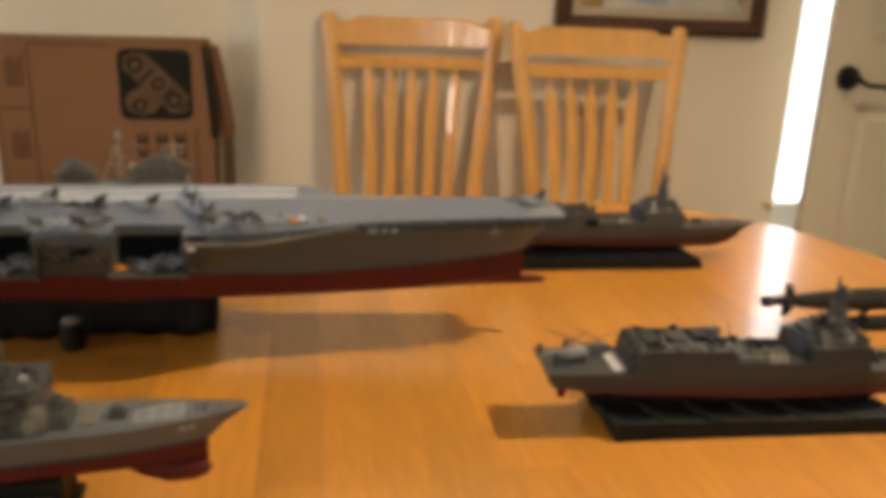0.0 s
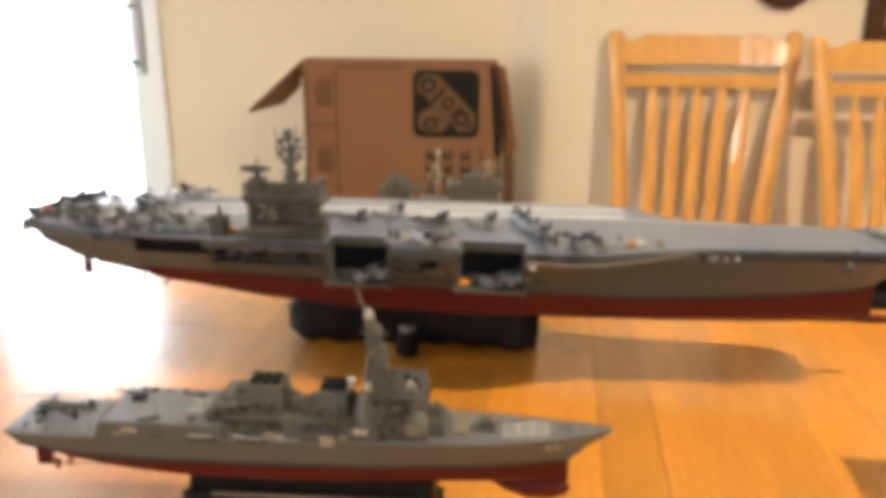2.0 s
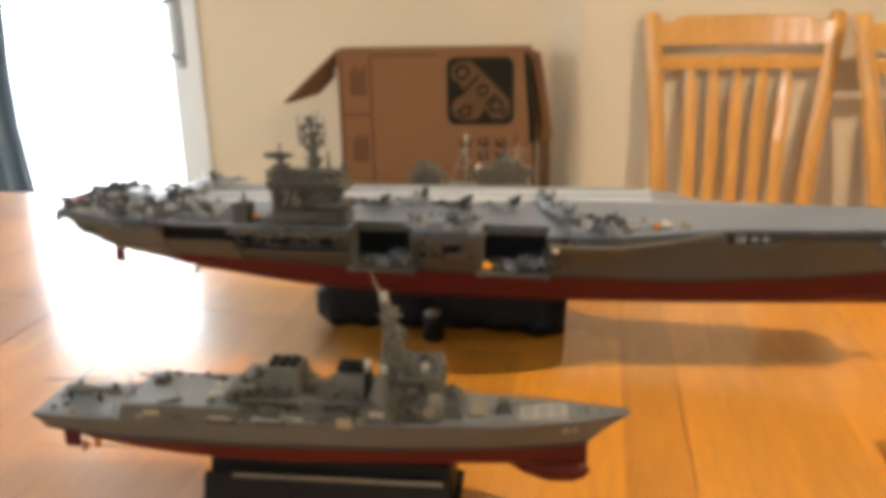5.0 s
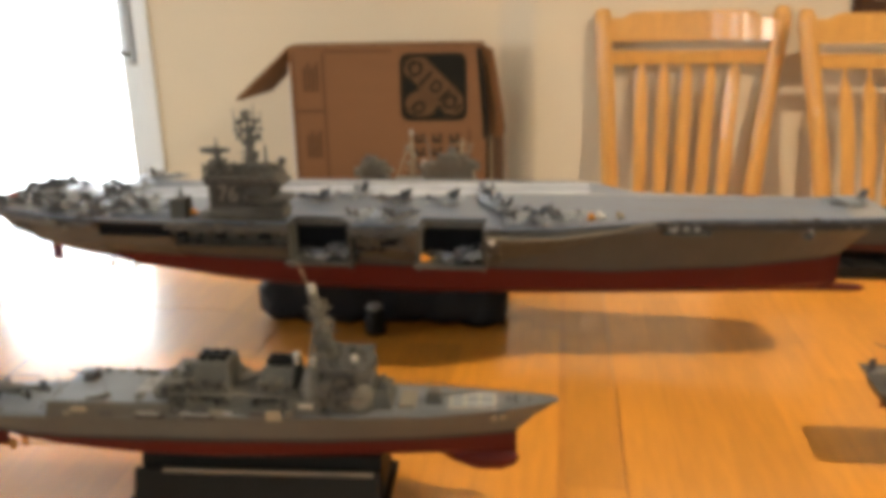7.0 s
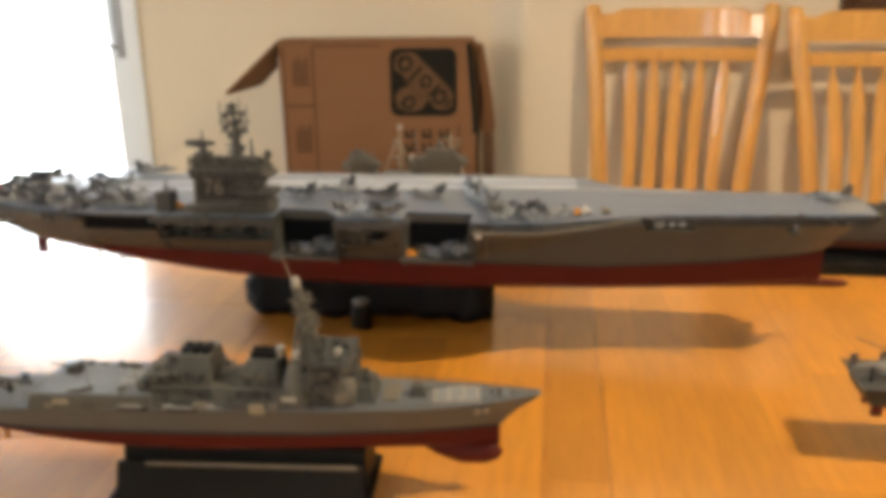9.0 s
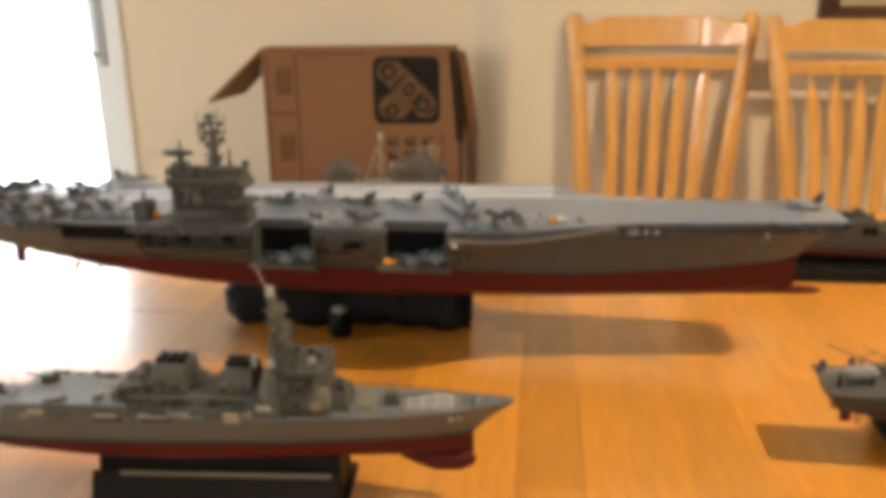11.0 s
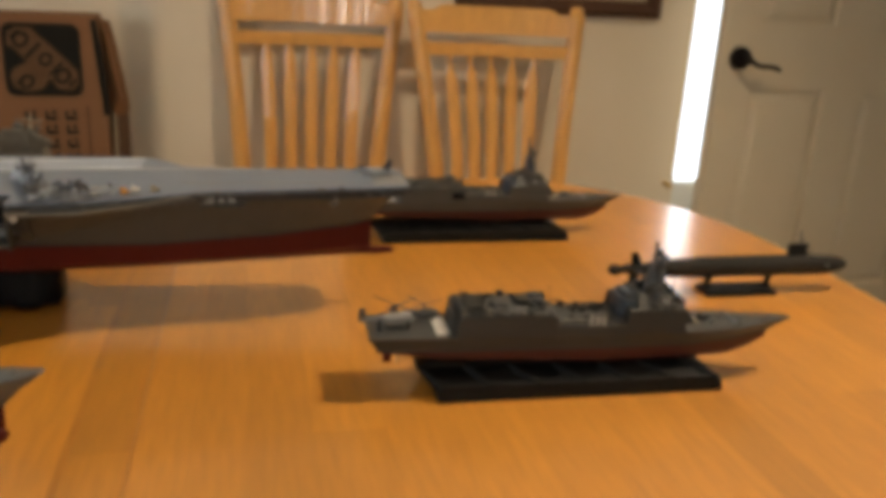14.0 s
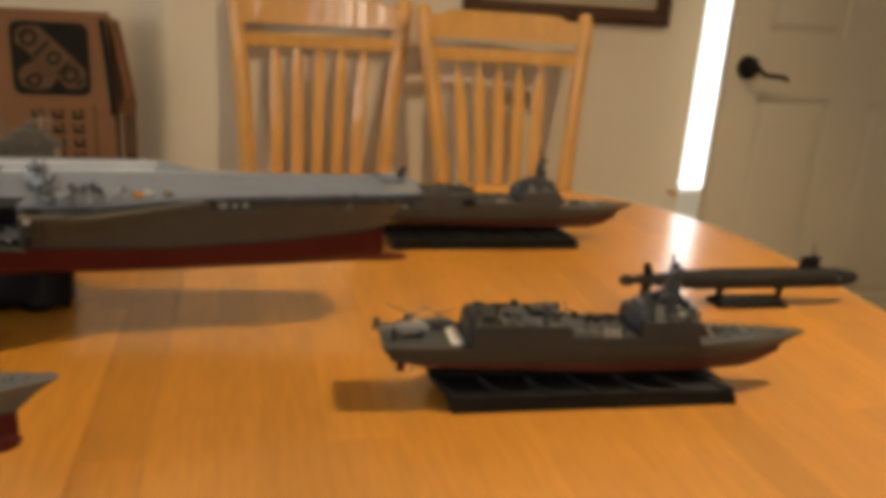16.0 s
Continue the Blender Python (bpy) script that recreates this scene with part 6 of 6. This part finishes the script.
part("sensor_dome", ball(B(), (0.016, -0.012, 0.0935), 0.0052, 1.0, 10, 6), DOMEGREY, cr, smooth=True)
part("sensor_dome", ball(B(), (0.084, -0.010, 0.0945), 0.0045, 1.0, 10, 6), TANGREY, cr, smooth=True)
b = B()
for k in range(70):
    c, w0 = ((-0.057, 0.024), (0.052, 0.044))[k % 2]
    x = c + rng.uniform(-1, 1) * w0
    e = 1 - abs(x - c) / (w0 * 1.15)
    z = 0.078 + (0.024 if k % 2 else 0.018) * e * rng.uniform(0.3, 1.25)
    w, h = rng.uniform(0.0014, 0.0058), rng.uniform(0.004, 0.012)
    y = rng.uniform(-0.024, 0.0)
    box(b, x - w, x + w, y - w * 0.7, y + w * 0.7, max(0.060, z + 0.006 - h), z + 0.006, 0.0, (w * 0.3, w * 0.3, 0, 0))
for x, z, lean in ((0.028, 0.128, -0.010), (0.046, 0.122, 0.008), (-0.070, 0.106, 0.004), (0.072, 0.117, 0.010)):
    rod(b, (x, -0.004, 0.085), (x + lean, -0.004, z), 0.0016, 0.0009, 5)
tagged(part("upper_fittings", b, CRGREY, cr), kind="stuff")
cradle(pose(-0.150, 0.300, TOP, 0, 0, 2), "black plastic cradle under the cruiser model", -0.10, 0.10, 0.0305)

# ---- frigates ----


def frigate(m, label, paint=FFGREY, recess=False, mast_top=0.106):
    """A slab-sided ship of 43 cm; bow towards +x, origin on the keel."""
    s = thing("frigate_model", m, label, "ship model", "ship models on the table")
    wl = 0.0128
    hull_parts(s, ((-0.206, 0.0100, 0.014, 0.0262, 0.0290, wl, 0.0250, -0.008), (-0.15, 0.001, 0.016, 0.0282, 0.0296, wl, 0.0248, 0), (0.0, -0.006, 0.018, 0.0290, 0.0300, wl, 0.0252, 0),
                   (0.09, -0.007, 0.012, 0.0245, 0.0282, wl - 0.0008, 0.0250, 0), (0.145, -0.0085, 0.004, 0.0120, 0.0200, wl - 0.0010, 0.0248, 0.006), (0.168, -0.003, 0.0012, 0.0062, 0.0125, wl, 0.0256, 0.012), (0.186, 0.0070, 0.0006, 0.0012, 0.0030, wl + 0.0005, 0.0272, 0.024)), deckmat=HULLDK, upper=paint, red=REDSHADE)
    # flush slab sides of the hangar block
    part("hangar_block", box(B(), -0.136, -0.042, -0.0298, 0.0298, 0.024, 0.0435, 0.0008, (0.003, 0.0, 0.001, 0.001)), paint, s)
    part("hangar_roof", box(B(), -0.133, -0.044, -0.0285, 0.0285, 0.0434, 0.0485, 0.0006, (0.003, 0.002, 0.010, 0.010)), HULLDK, s)
    part("hangar_door", box(B(), -0.1366, -0.1345, -0.016, 0.016, 0.026, 0.040), HULLDK, s)
    part("midship_block", box(B(), -0.042, 0.085, -0.0298, 0.0298, 0.025, 0.0345, 0.0008, (0, 0.002, 0.001, 0.001)), paint, s)
    part("midship_deck", box(B(), -0.041, 0.030, -0.0235, 0.0235, 0.0345, 0.0352), HULLDK, s)
    fs = part("forward_superstructure", box(B(), 0.024, 0.093, -0.0297, 0.0297, 0.0345, 0.0485, 0.0008, (0.002, 0.010, 0.0015, 0.0015)), paint, s)
    part("upper_tier", box(B(), 0.034, 0.082, -0.0270, 0.0270, 0.0485, 0.0605, 0.0008, (0.003, 0.014, 0.012, 0.012)), paint, fs)
    br = part("bridge", prism(B(), [(0.022, -0.008), (0.025, -0.0180), (0.036, -0.0205), (0.042, -0.0190), (0.042, 0.0190), (0.036, 0.0205), (0.025, 0.0180), (0.022, 0.008)], 0.0345, 0.0538, 0.05), BRIDGEBLUE, fs, "blue-grey bridge")
    part("bridge_roof", prism(B(), [(0.026, -0.006), (0.028, -0.0110), (0.036, -0.0130), (0.0415, -0.0120), (0.0415, 0.0120), (0.036, 0.0130), (0.028, 0.0110), (0.026, 0.006)], 0.0538, 0.0590, 0.10), BRIDGEBLUE, br)
    b = B()
    for k in range(30):
        x, u = rng.uniform(0.046, 0.074), rng.uniform(0.05, 0.95)
        w = rng.uniform(0.0006, 0.0022)
        z, y = 0.0485 + 0.012 * u, -0.0270 + 0.012 * u
        box(b, x - w, x + w, y - 0.0012, y + 0.003, z - 0.0008, z + rng.uniform(0.0005, 0.0018))
    tagged(part("tier_fittings", b, HULLDK, fs), kind="stuff")
    for k in range(9):
        x, y, w = rng.uniform(0.026, 0.044), rng.uniform(-0.017, 0.012), rng.uniform(0.0009, 0.0022)
        part("deck_box", box(B(), x - w, x + w, y - w, y + w, 0.0530, 0.0555 + rng.uniform(0.0, 0.0085), 0.0002), (HULLDK, BRIDGEBLUE)[k % 2], fs)
    for k in range(22):
        x, y, w = rng.uniform(0.044, 0.084), rng.uniform(-0.020, 0.012), rng.uniform(0.0014, 0.0036)
        top = 0.0615 - 0.55 * max(0, x - 0.062) - 0.45 * max(0, -0.010 - y) + rng.uniform(0.0, 0.0080)
        part("deck_box", box(B(), x - w, x + w, y - w, y + w, 0.047, top, 0.0002), (paint, HULLDK, BRIDGEBLUE)[k % 3], fs)
    for x, z in ((0.050, 0.0505), (0.060, 0.0530), (0.068, 0.0500)):
        part("side_box", box(B(), x, x + 0.004, -0.0275, -0.0220, z, z + 0.0030, 0.0003), PALEGREY if x == 0.060 else paint, fs)
    for x in (0.030, 0.052, 0.072):
        part("whip_antenna", rod(B(), (x, -0.014, 0.058), (x + 0.001, -0.014, 0.076), 0.0005, 0.0003, 4), HULLDK, fs)
    for k in range(3):
        part("life_raft", rod(B(), (-0.010 + 0.0062 * k, -0.0272, 0.0344), (-0.010 + 0.0062 * k, -0.0262, 0.0418), 0.0019, 0.0017, 8), DOMEGREY, s, "pale upright canister")
    for y in (-1, 1):
        part("roof_ledge", box(B(), -0.130, -0.046, y * 0.0275 - 0.0012, y * 0.0275 + 0.0012, 0.0435, 0.0450), paint, s)
    for k in range(4):
        part("bridge_window", box(B(), 0.0480 + 0.0050 * k, 0.0515 + 0.0050 * k, -0.0200, -0.0170, 0.0525, 0.0552), BOOT, br)
    b = B()
    for k in range(16):
        x = rng.uniform(0.050, 0.096)
        y = rng.uniform(-0.020, 0.012)
        zz = 0.0600 - 0.85 * max(0, x - 0.070) - (0.0 if x < 0.087 else 0.006)
        box(b, x - 0.002, x + 0.0025, y - 0.002, y + 0.002, zz - 0.004, zz + rng.uniform(0.001, 0.006))
    tagged(part("bridge_fittings", b, HULLDK, fs), kind="stuff")
    part("radar_drum", lathe(B(), ((0.0080, 0), (0.0088, 0.002), (0.0088, 0.0050), (0.0060, 0.0062), (0.0060, 0.0090), (0.002, 0.0098)), (-0.060, -0.002, 0.0480), 12), HULLDK, s)
    part("roof_house", box(B(), -0.078, -0.066, -0.012, 0.006, 0.0480, 0.0535, 0.0004), paint, s)
    part("roof_house", box(B(), -0.126, -0.112, -0.020, 0.008, 0.0478, 0.0520, 0.0004), paint, s)
    part("roof_house", box(B(), -0.100, -0.086, -0.014, 0.004, 0.0480, 0.0515, 0.0004), HULLDK, s)
    part("roof_gun", rod(box(B(), -0.0555, -0.0495, -0.016, -0.010, 0.0478, 0.0530, 0.0004), (-0.0525, -0.013, 0.0520), (-0.0400, -0.013, 0.0560), 0.0006, 0.0005, 5), HULLDK, s)
    part("whip_antenna", rod(B(), (-0.046, -0.012, 0.048), (-0.049, -0.012, 0.067), 0.0005, 0.0003, 4), HULLDK, s)
    x = 0.060
    b = rod(B(), (x, 0, 0.058), (x - 0.002, 0, 0.086), 0.0092, 0.0052, 8)
    rod(b, (x - 0.002, 0, 0.084), (x - 0.003, 0, mast_top), 0.0022, 0.0014, 6)
    mast = part("mast", b, HULLDK, s)
    for lx in (-0.012, 0.013):
        part("stay", rod(B(), (x + lx, -0.008, 0.057), (x - 0.001, 0, 0.086), 0.0011, n=5), HULLDK, mast)
    for k in range(7):
        z, w = 0.066 + 0.0052 * k, 0.0105 - 0.0009 * k
        part("yard", rod(rod(B(), (x - w, 0, z), (x + w, 0, z), 0.0008, n=6), (x, -w, z), (x, w, z), 0.0008, n=6), HULLDK, mast)
        part("sensor", box(B(), x - 0.0050 + 0.003 * (k % 3), x + 0.0012 + 0.003 * (k % 3), -0.0068, -0.0010, z - 0.002, z + 0.0022), BRIDGEBLUE if k % 3 == 1 else HULLDK, mast)
    b = B()
    for k in range(84):
        x = rng.uniform(-0.128, 0.078)
        if 0.014 < x < 0.050:
            continue
        y = rng.choice((-1, 1)) * rng.uniform(0.004, 0.021)
        z0 = 0.0470 if x < -0.045 else 0.0350 if x < 0.018 else 0.0595 - 0.85 * max(0, x - 0.070)
        box(b, x - rng.uniform(0.001, 0.004), x + 0.002, y - 0.002, y + 0.002, z0 - 0.002, z0 + rng.uniform(0.001, 0.0060))
    tagged(part("deck_fittings", b, paint, s), kind="stuff")
    b = B()
    for k in range(30):
        x = rng.uniform(-0.130, 0.014)
        y = rng.choice((-1, -1, 1)) * rng.uniform(0.008, 0.026)
        z0 = 0.0455 if x < -0.045 else 0.0350 if x < 0.018 else 0.0595 - 0.85 * max(0, x - 0.070)
        w = rng.uniform(0.0006, 0.0016)
        box(b, x - w, x + w, y - w, y + w, z0 - 0.001, z0 + rng.uniform(0.0012, 0.0045))
    tagged(part("pale_fittings", b, DULLTAN, s), kind="stuff")
    for k in range(5):
        x = -0.118 + 0.018 * k
        part("vent", rod(B(), (x, -0.018, 0.0440), (x, -0.018, 0.0500 + 0.002 * (k % 2)), 0.0014, 0.001, 6), BRIDGEBLUE, s)
    b = B()
    for k in range(48):
        x = rng.uniform(-0.130, -0.046)
        y = -rng.uniform(0.0185, 0.0285)
        z = 0.0434 + 0.5 * (0.0285 + y)
        w = rng.uniform(0.0006, 0.0026)
        box(b, x - w, x + w, y - 0.0014, y + 0.0014, z - 0.001, z + rng.uniform(0.0006, 0.0026))
    tagged(part("roof_edge_fittings", b, paint, s), kind="stuff")
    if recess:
        # black block painted as the recess's shade, standing slightly proud
        part("boat_recess_shade", box(B(), -0.061, -0.043, -0.0306, -0.026, 0.0300, 0.0390), VOID, s, "black panel for the shaded boat recess in the side")
    part("boat", loft(B(), [[(-0.040, -0.0262, 0.0350), (-0.040, -0.0210, 0.0350), (-0.040, -0.0215, 0.0380), (-0.040, -0.0257, 0.0380)], [(-0.010, -0.0262, 0.0350), (-0.010, -0.0210, 0.0350), (-0.010, -0.0215, 0.0385), (-0.010, -0.0257, 0.0385)], [(-0.003, -0.024, 0.0365), (-0.003, -0.0232, 0.0365), (-0.003, -0.0232, 0.0385), (-0.003, -0.024, 0.0385)]]), HULL, s, "grey ship's boat")
    part("pale_patch", box(B(), -0.152, -0.140, -0.021, 0.018, 0.0251, 0.0256), WHITE, s, "white landing deck marking")
    part("deck_marking", box(B(), -0.205, -0.155, -0.0012, 0.0012, 0.0251, 0.0254), WHITE, s)
    gun = part("gun_house", prism(B(), [(0.112, -0.005), (0.122, -0.004), (0.122, 0.004), (0.112, 0.005)], 0.0245, 0.0325, 0.2), HULLDK, s)
    part("gun_barrel", rod(B(), (0.120, 0, 0.0295), (0.136, 0, 0.0310), 0.0007, 0.0006, 6), HULLDK, gun)
    part("fore_hatch", box(B(), 0.098, 0.108, -0.007, 0.007, 0.0248, 0.0278, 0.0006), SAND, s)
    b = B()
    for k in range(26):
        x = rng.uniform(0.098, 0.185)
        y = rng.uniform(-1, 1) * 0.018 * (1 - (x - 0.098) / 0.11)
        box(b, x - rng.uniform(0.001, 0.003), x + 0.001, y - 0.0015, y + 0.0015, 0.0245, 0.0262 + rng.uniform(0.0005, 0.0030) + 0.03 * max(0, x - 0.15))
    tagged(part("fore_deck_fittings", b, DECKDK, s), kind="stuff")
    part("breakwater", box(B(), 0.145, 0.147, -0.012, 0.012, 0.0245, 0.0282), JET, s)
    for y in (-0.011, 0.011):
        part("rudder", box(B(), -0.199, -0.191, y - 0.0008, y + 0.0008, -0.0045, 0.0110), RED, s)
        part("propeller_shaft", rod(rod(B(), (-0.13, y, 0.0), (-0.186, y, -0.0015), 0.0008, n=6), (-0.187, y, -0.0015), (-0.184, y, -0.0015), 0.0050, 0.0050, 8), BRONZE, s)
    rails_along(s, ((-0.214, -0.0288, 0.025), (-0.140, -0.0295, 0.0252)))
    rails_along(s, ((0.096, -0.0270, 0.0252), (0.15, -0.0188, 0.0252), (0.206, -0.003, 0.0270)))
    rails_along(s, ((0.096, 0.0270, 0.0252), (0.15, 0.0188, 0.0252), (0.206, 0.003, 0.0270)))
    return s


def ridge_stand(m, label):
    """A long black stand: sloping sides with a row of shallow bays below a keel groove."""
    c = thing("display_stand", m, label, "display stand")
    n = 6
    x0, x1, t0, t1 = -0.152, 0.124, -0.168, 0.096
    part("body", loft(B(), [[(x0, -0.042, 0), (x1, -0.042, 0), (x1, 0.042, 0), (x0, 0.042, 0)], [(x0 - 0.001, -0.041, 0.0115), (x1 - 0.002, -0.041, 0.0115), (x1 - 0.002, 0.041, 0.0115), (x0 - 0.001, 0.041, 0.0115)],
                            [(t0, -0.014, 0.0210), (t1, -0.014, 0.0210), (t1, 0.014, 0.0210), (t0, 0.014, 0.0210)]]), BLACK, c)
    for k in range(n + 1):
        f = k / n
        xb, xt = x0 + 0.006 + (x1 - x0 - 0.014) * f, t0 + 0.004 + (t1 - t0 - 0.008) * f
        for s in (-1, 1):
            part("rib", loft(B(), [[(xb - 0.003, s * 0.0412, 0.0110), (xb + 0.003, s * 0.0412, 0.0110), (xb + 0.003, s * 0.0390, 0.0160), (xb - 0.003, s * 0.0390, 0.0160)],
                                   [(xt - 0.003, s * 0.0150, 0.0205), (xt + 0.003, s * 0.0150, 0.0205), (xt + 0.003, s * 0.0125, 0.0250), (xt - 0.003, s * 0.0125, 0.0250)]]), BLACK, c)
    for s in (-1, 1):
        part("edge_bar", box(B(), x0 + 0.002, x1 - 0.004, s * 0.0390 - 0.0018, s * 0.0390 + 0.0018, 0.0115, 0.0150), BLACK, c)
    part("keel_rest", box(B(), t0 + 0.002, t1 - 0.002, -0.010, 0.010, 0.0211, 0.0250, 0.0008), BLACK, c)
    return c


FRM = pose(0.518, -0.222, 0.7810, 0, 0.6, -1.5)
frigate(FRM, "grey slab-sided frigate model with red lower hull and helicopters aft")
helicopter(FRM @ pose(-0.188, -0.006, 0.0255, 0, 0, 20) @ Matrix.Diagonal((1.15, 1.5, 1.5, 1)), "small pale grey helicopter on the frigate's stern deck", PALEGREY)
helicopter(FRM @ pose(-0.160, 0.014, 0.0255, 0, 0, 10) @ Matrix.Diagonal((1.0, 1.2, 1.0, 1)), "small dark grey helicopter beside the frigate's hangar", HULLDK)
ridge_stand(pose(0.518, -0.222, TOP, 0, 0, -1.5), "long black sloping display stand under the frigate model")
FR2 = pose(0.545, 0.240, 0.7810, 0, 0, 0)
frigate(FR2, "grey slab-sided frigate model behind the carrier's bow", FARGREY, True, 0.114)
ridge_stand(pose(0.536, 0.240, TOP, 0, 0, 0), "long black sloping display stand by the table's far side")

# ---- submarine ----
SBM = pose(0.795, -0.021, 0.7840, 0, 0, 0)
sb = thing("submarine_model", SBM, "dark grey submarine model with a black sail", "ship model", "ship models on the table")
rings = []
for x, r in ((-0.163, 0.0010), (-0.158, 0.0042), (-0.150, 0.0048), (-0.140, 0.0052), (-0.115, 0.0088), (-0.085, 0.0118), (-0.05, 0.0128), (0.09, 0.0128), (0.13, 0.0122), (0.150, 0.0095), (0.159, 0.0055), (0.162, 0.0012)):
    rings.append([(x, r * math.cos(a), r * math.sin(a)) for a in [2 * math.pi * k / 20 for k in range(20)]])
part("hull", loft(B(), rings), SUBGREY, sb, smooth=True)
part("deck_casing", box(B(), -0.06, 0.12, -0.0052, 0.0052, 0.0110, 0.0134, 0.0008, (0.01, 0.01, 0.001, 0.001)), SUBGREY, sb)
sail = part("sail", loft(B(), [[(0.072, 0, z), (0.080, -0.0032 * k, z), (0.096, -0.0030 * k, z), (0.102, 0, z), (0.096, 0.0030 * k, z), (0.080, 0.0032 * k, z)] for z, k in ((0.010, 1.1), (0.026, 1.0), (0.0285, 0.7))]), BLACK, sb, "black sail")
b = rod(B(), (0.088, 0, 0.028), (0.088, 0, 0.046), 0.0010, 0.0008, 6)
rod(b, (0.092, 0.001, 0.028), (0.092, 0.001, 0.036), 0.0010, n=6)
part("periscope", b, HULLDK, sail)
for p, q in (((0, 0, 1), 0.022), ((0, 0, -1), 0.018), ((0, 1, 0), 0.020), ((0, -1, 0), 0.020)):
    d = Vector(p)
    e = Vector((0, 1, 0)) if abs(d.z) else Vector((0, 0, 1))
    b = loft(B(), [[Vector((-0.141, 0, 0)) + d * 0.003 - e * 0.0007, Vector((-0.124, 0, 0)) + d * 0.003 - e * 0.0007, Vector((-0.124, 0, 0)) + d * 0.003 + e * 0.0007, Vector((-0.141, 0, 0)) + d * 0.003 + e * 0.0007],
             [Vector((-0.141, 0, 0)) + d * q - e * 0.0004, Vector((-0.133, 0, 0)) + d * q - e * 0.0004, Vector((-0.133, 0, 0)) + d * q + e * 0.0004, Vector((-0.141, 0, 0)) + d * q + e * 0.0004]])
    part("tail_plane", b, BLACK, sb)
part("propulsor", rod(rod(B(), (-0.166, 0, 0), (-0.156, 0, 0), 0.0066, 0.0070, 14), (-0.170, 0, 0), (-0.160, 0, 0), 0.0025, 0.003, 8), SUBGREY, sb)
part("hull_marking", box(B(), 0.122, 0.128, -0.0128, -0.0110, 0.002, 0.0035), PALEGREY, sb)
ss = thing("display_stand", pose(0.795, -0.021, TOP), "small black two-post stand under the submarine model", "display stand")
part("base", box(B(), -0.042, 0.057, -0.018, 0.018, 0, 0.0075, 0.0015, (0.004, 0.004, 0.003, 0.003)), BLACK, ss)
for x in (-0.034, 0.050):
    part("post", loft(B(), [[(x - 0.004, -0.005, 0.007), (x + 0.004, -0.005, 0.007), (x + 0.004, 0.005, 0.007), (x - 0.004, 0.005, 0.007)], [(x - 0.002, -0.003, 0.015), (x + 0.002, -0.003, 0.015), (x + 0.002, 0.003, 0.015), (x - 0.002, 0.003, 0.015)], [(x - 0.004, -0.006, 0.0228), (x + 0.004, -0.006, 0.0228), (x + 0.004, 0.006, 0.0228), (x - 0.004, 0.006, 0.0228)]]), BLACK, ss)

# ---- table staves, last ----
JOINTS = (-0.614, -0.25, 0.114)
VEIN = 0.061
BREAKS = sorted(JOINTS + (VEIN, VEIN + 0.0060, 0.156, 0.199, 0.253))
srng = random.Random(3)
x = TX0 + 0.020
while x < TX1 - 0.022:
    w = srng.choice((0.044, 0.052, 0.060, 0.072))
    nx = min(x + w, TX1 - 0.020)
    for j in BREAKS:
        if x < j - 0.001 and nx > j - 0.022:
            nx = j
            break
    gap = 0.0026 if any(abs(nx - j) < 1e-6 for j in JOINTS) else 0.00012
    steps = [x + (nx - gap - x) * k / 3 for k in range(4)]
    edge = [half_width(s, 0.014) for s in steps]
    cuts = sorted(srng.uniform(-0.36, 0.36) for _ in range(srng.choice((1, 2, 2, 3)))) if min(edge) > 0.40 else []
    cuts = [c for k, c in enumerate(cuts) if k == 0 or c - cuts[k - 1] > 0.12]
    seam = 0.024 - TY  # a joint runs across the far leaf's staves
    if x < -0.25:
        cuts = sorted([c for c in cuts if abs(c - seam) > 0.10] + [seam])
    spans = list(zip([None] + cuts, cuts + [None]))
    for lo, hi in spans:
        b = B()
        low = [(s, TY + (-e if lo is None else lo + (0.0009 if lo == seam else 0.00015))) for s, e in zip(steps, edge)]
        high = [(s, TY + (e if hi is None else hi - (0.0009 if hi == seam else 0.00015))) for s, e in zip(steps, edge)]
        if min(h[1] - q[1] for h, q in zip(high, low)) < 0.01:
            b.free()
            continue
        loop = low + high[::-1]
        loft(b, [[(px, py, 0.7478) for px, py in loop], [(px, py, TOP) for px, py in loop]])
        part("stave", b, STAVEDK if abs(x - VEIN) < 1e-6 else STAVE, table)
    x = nx
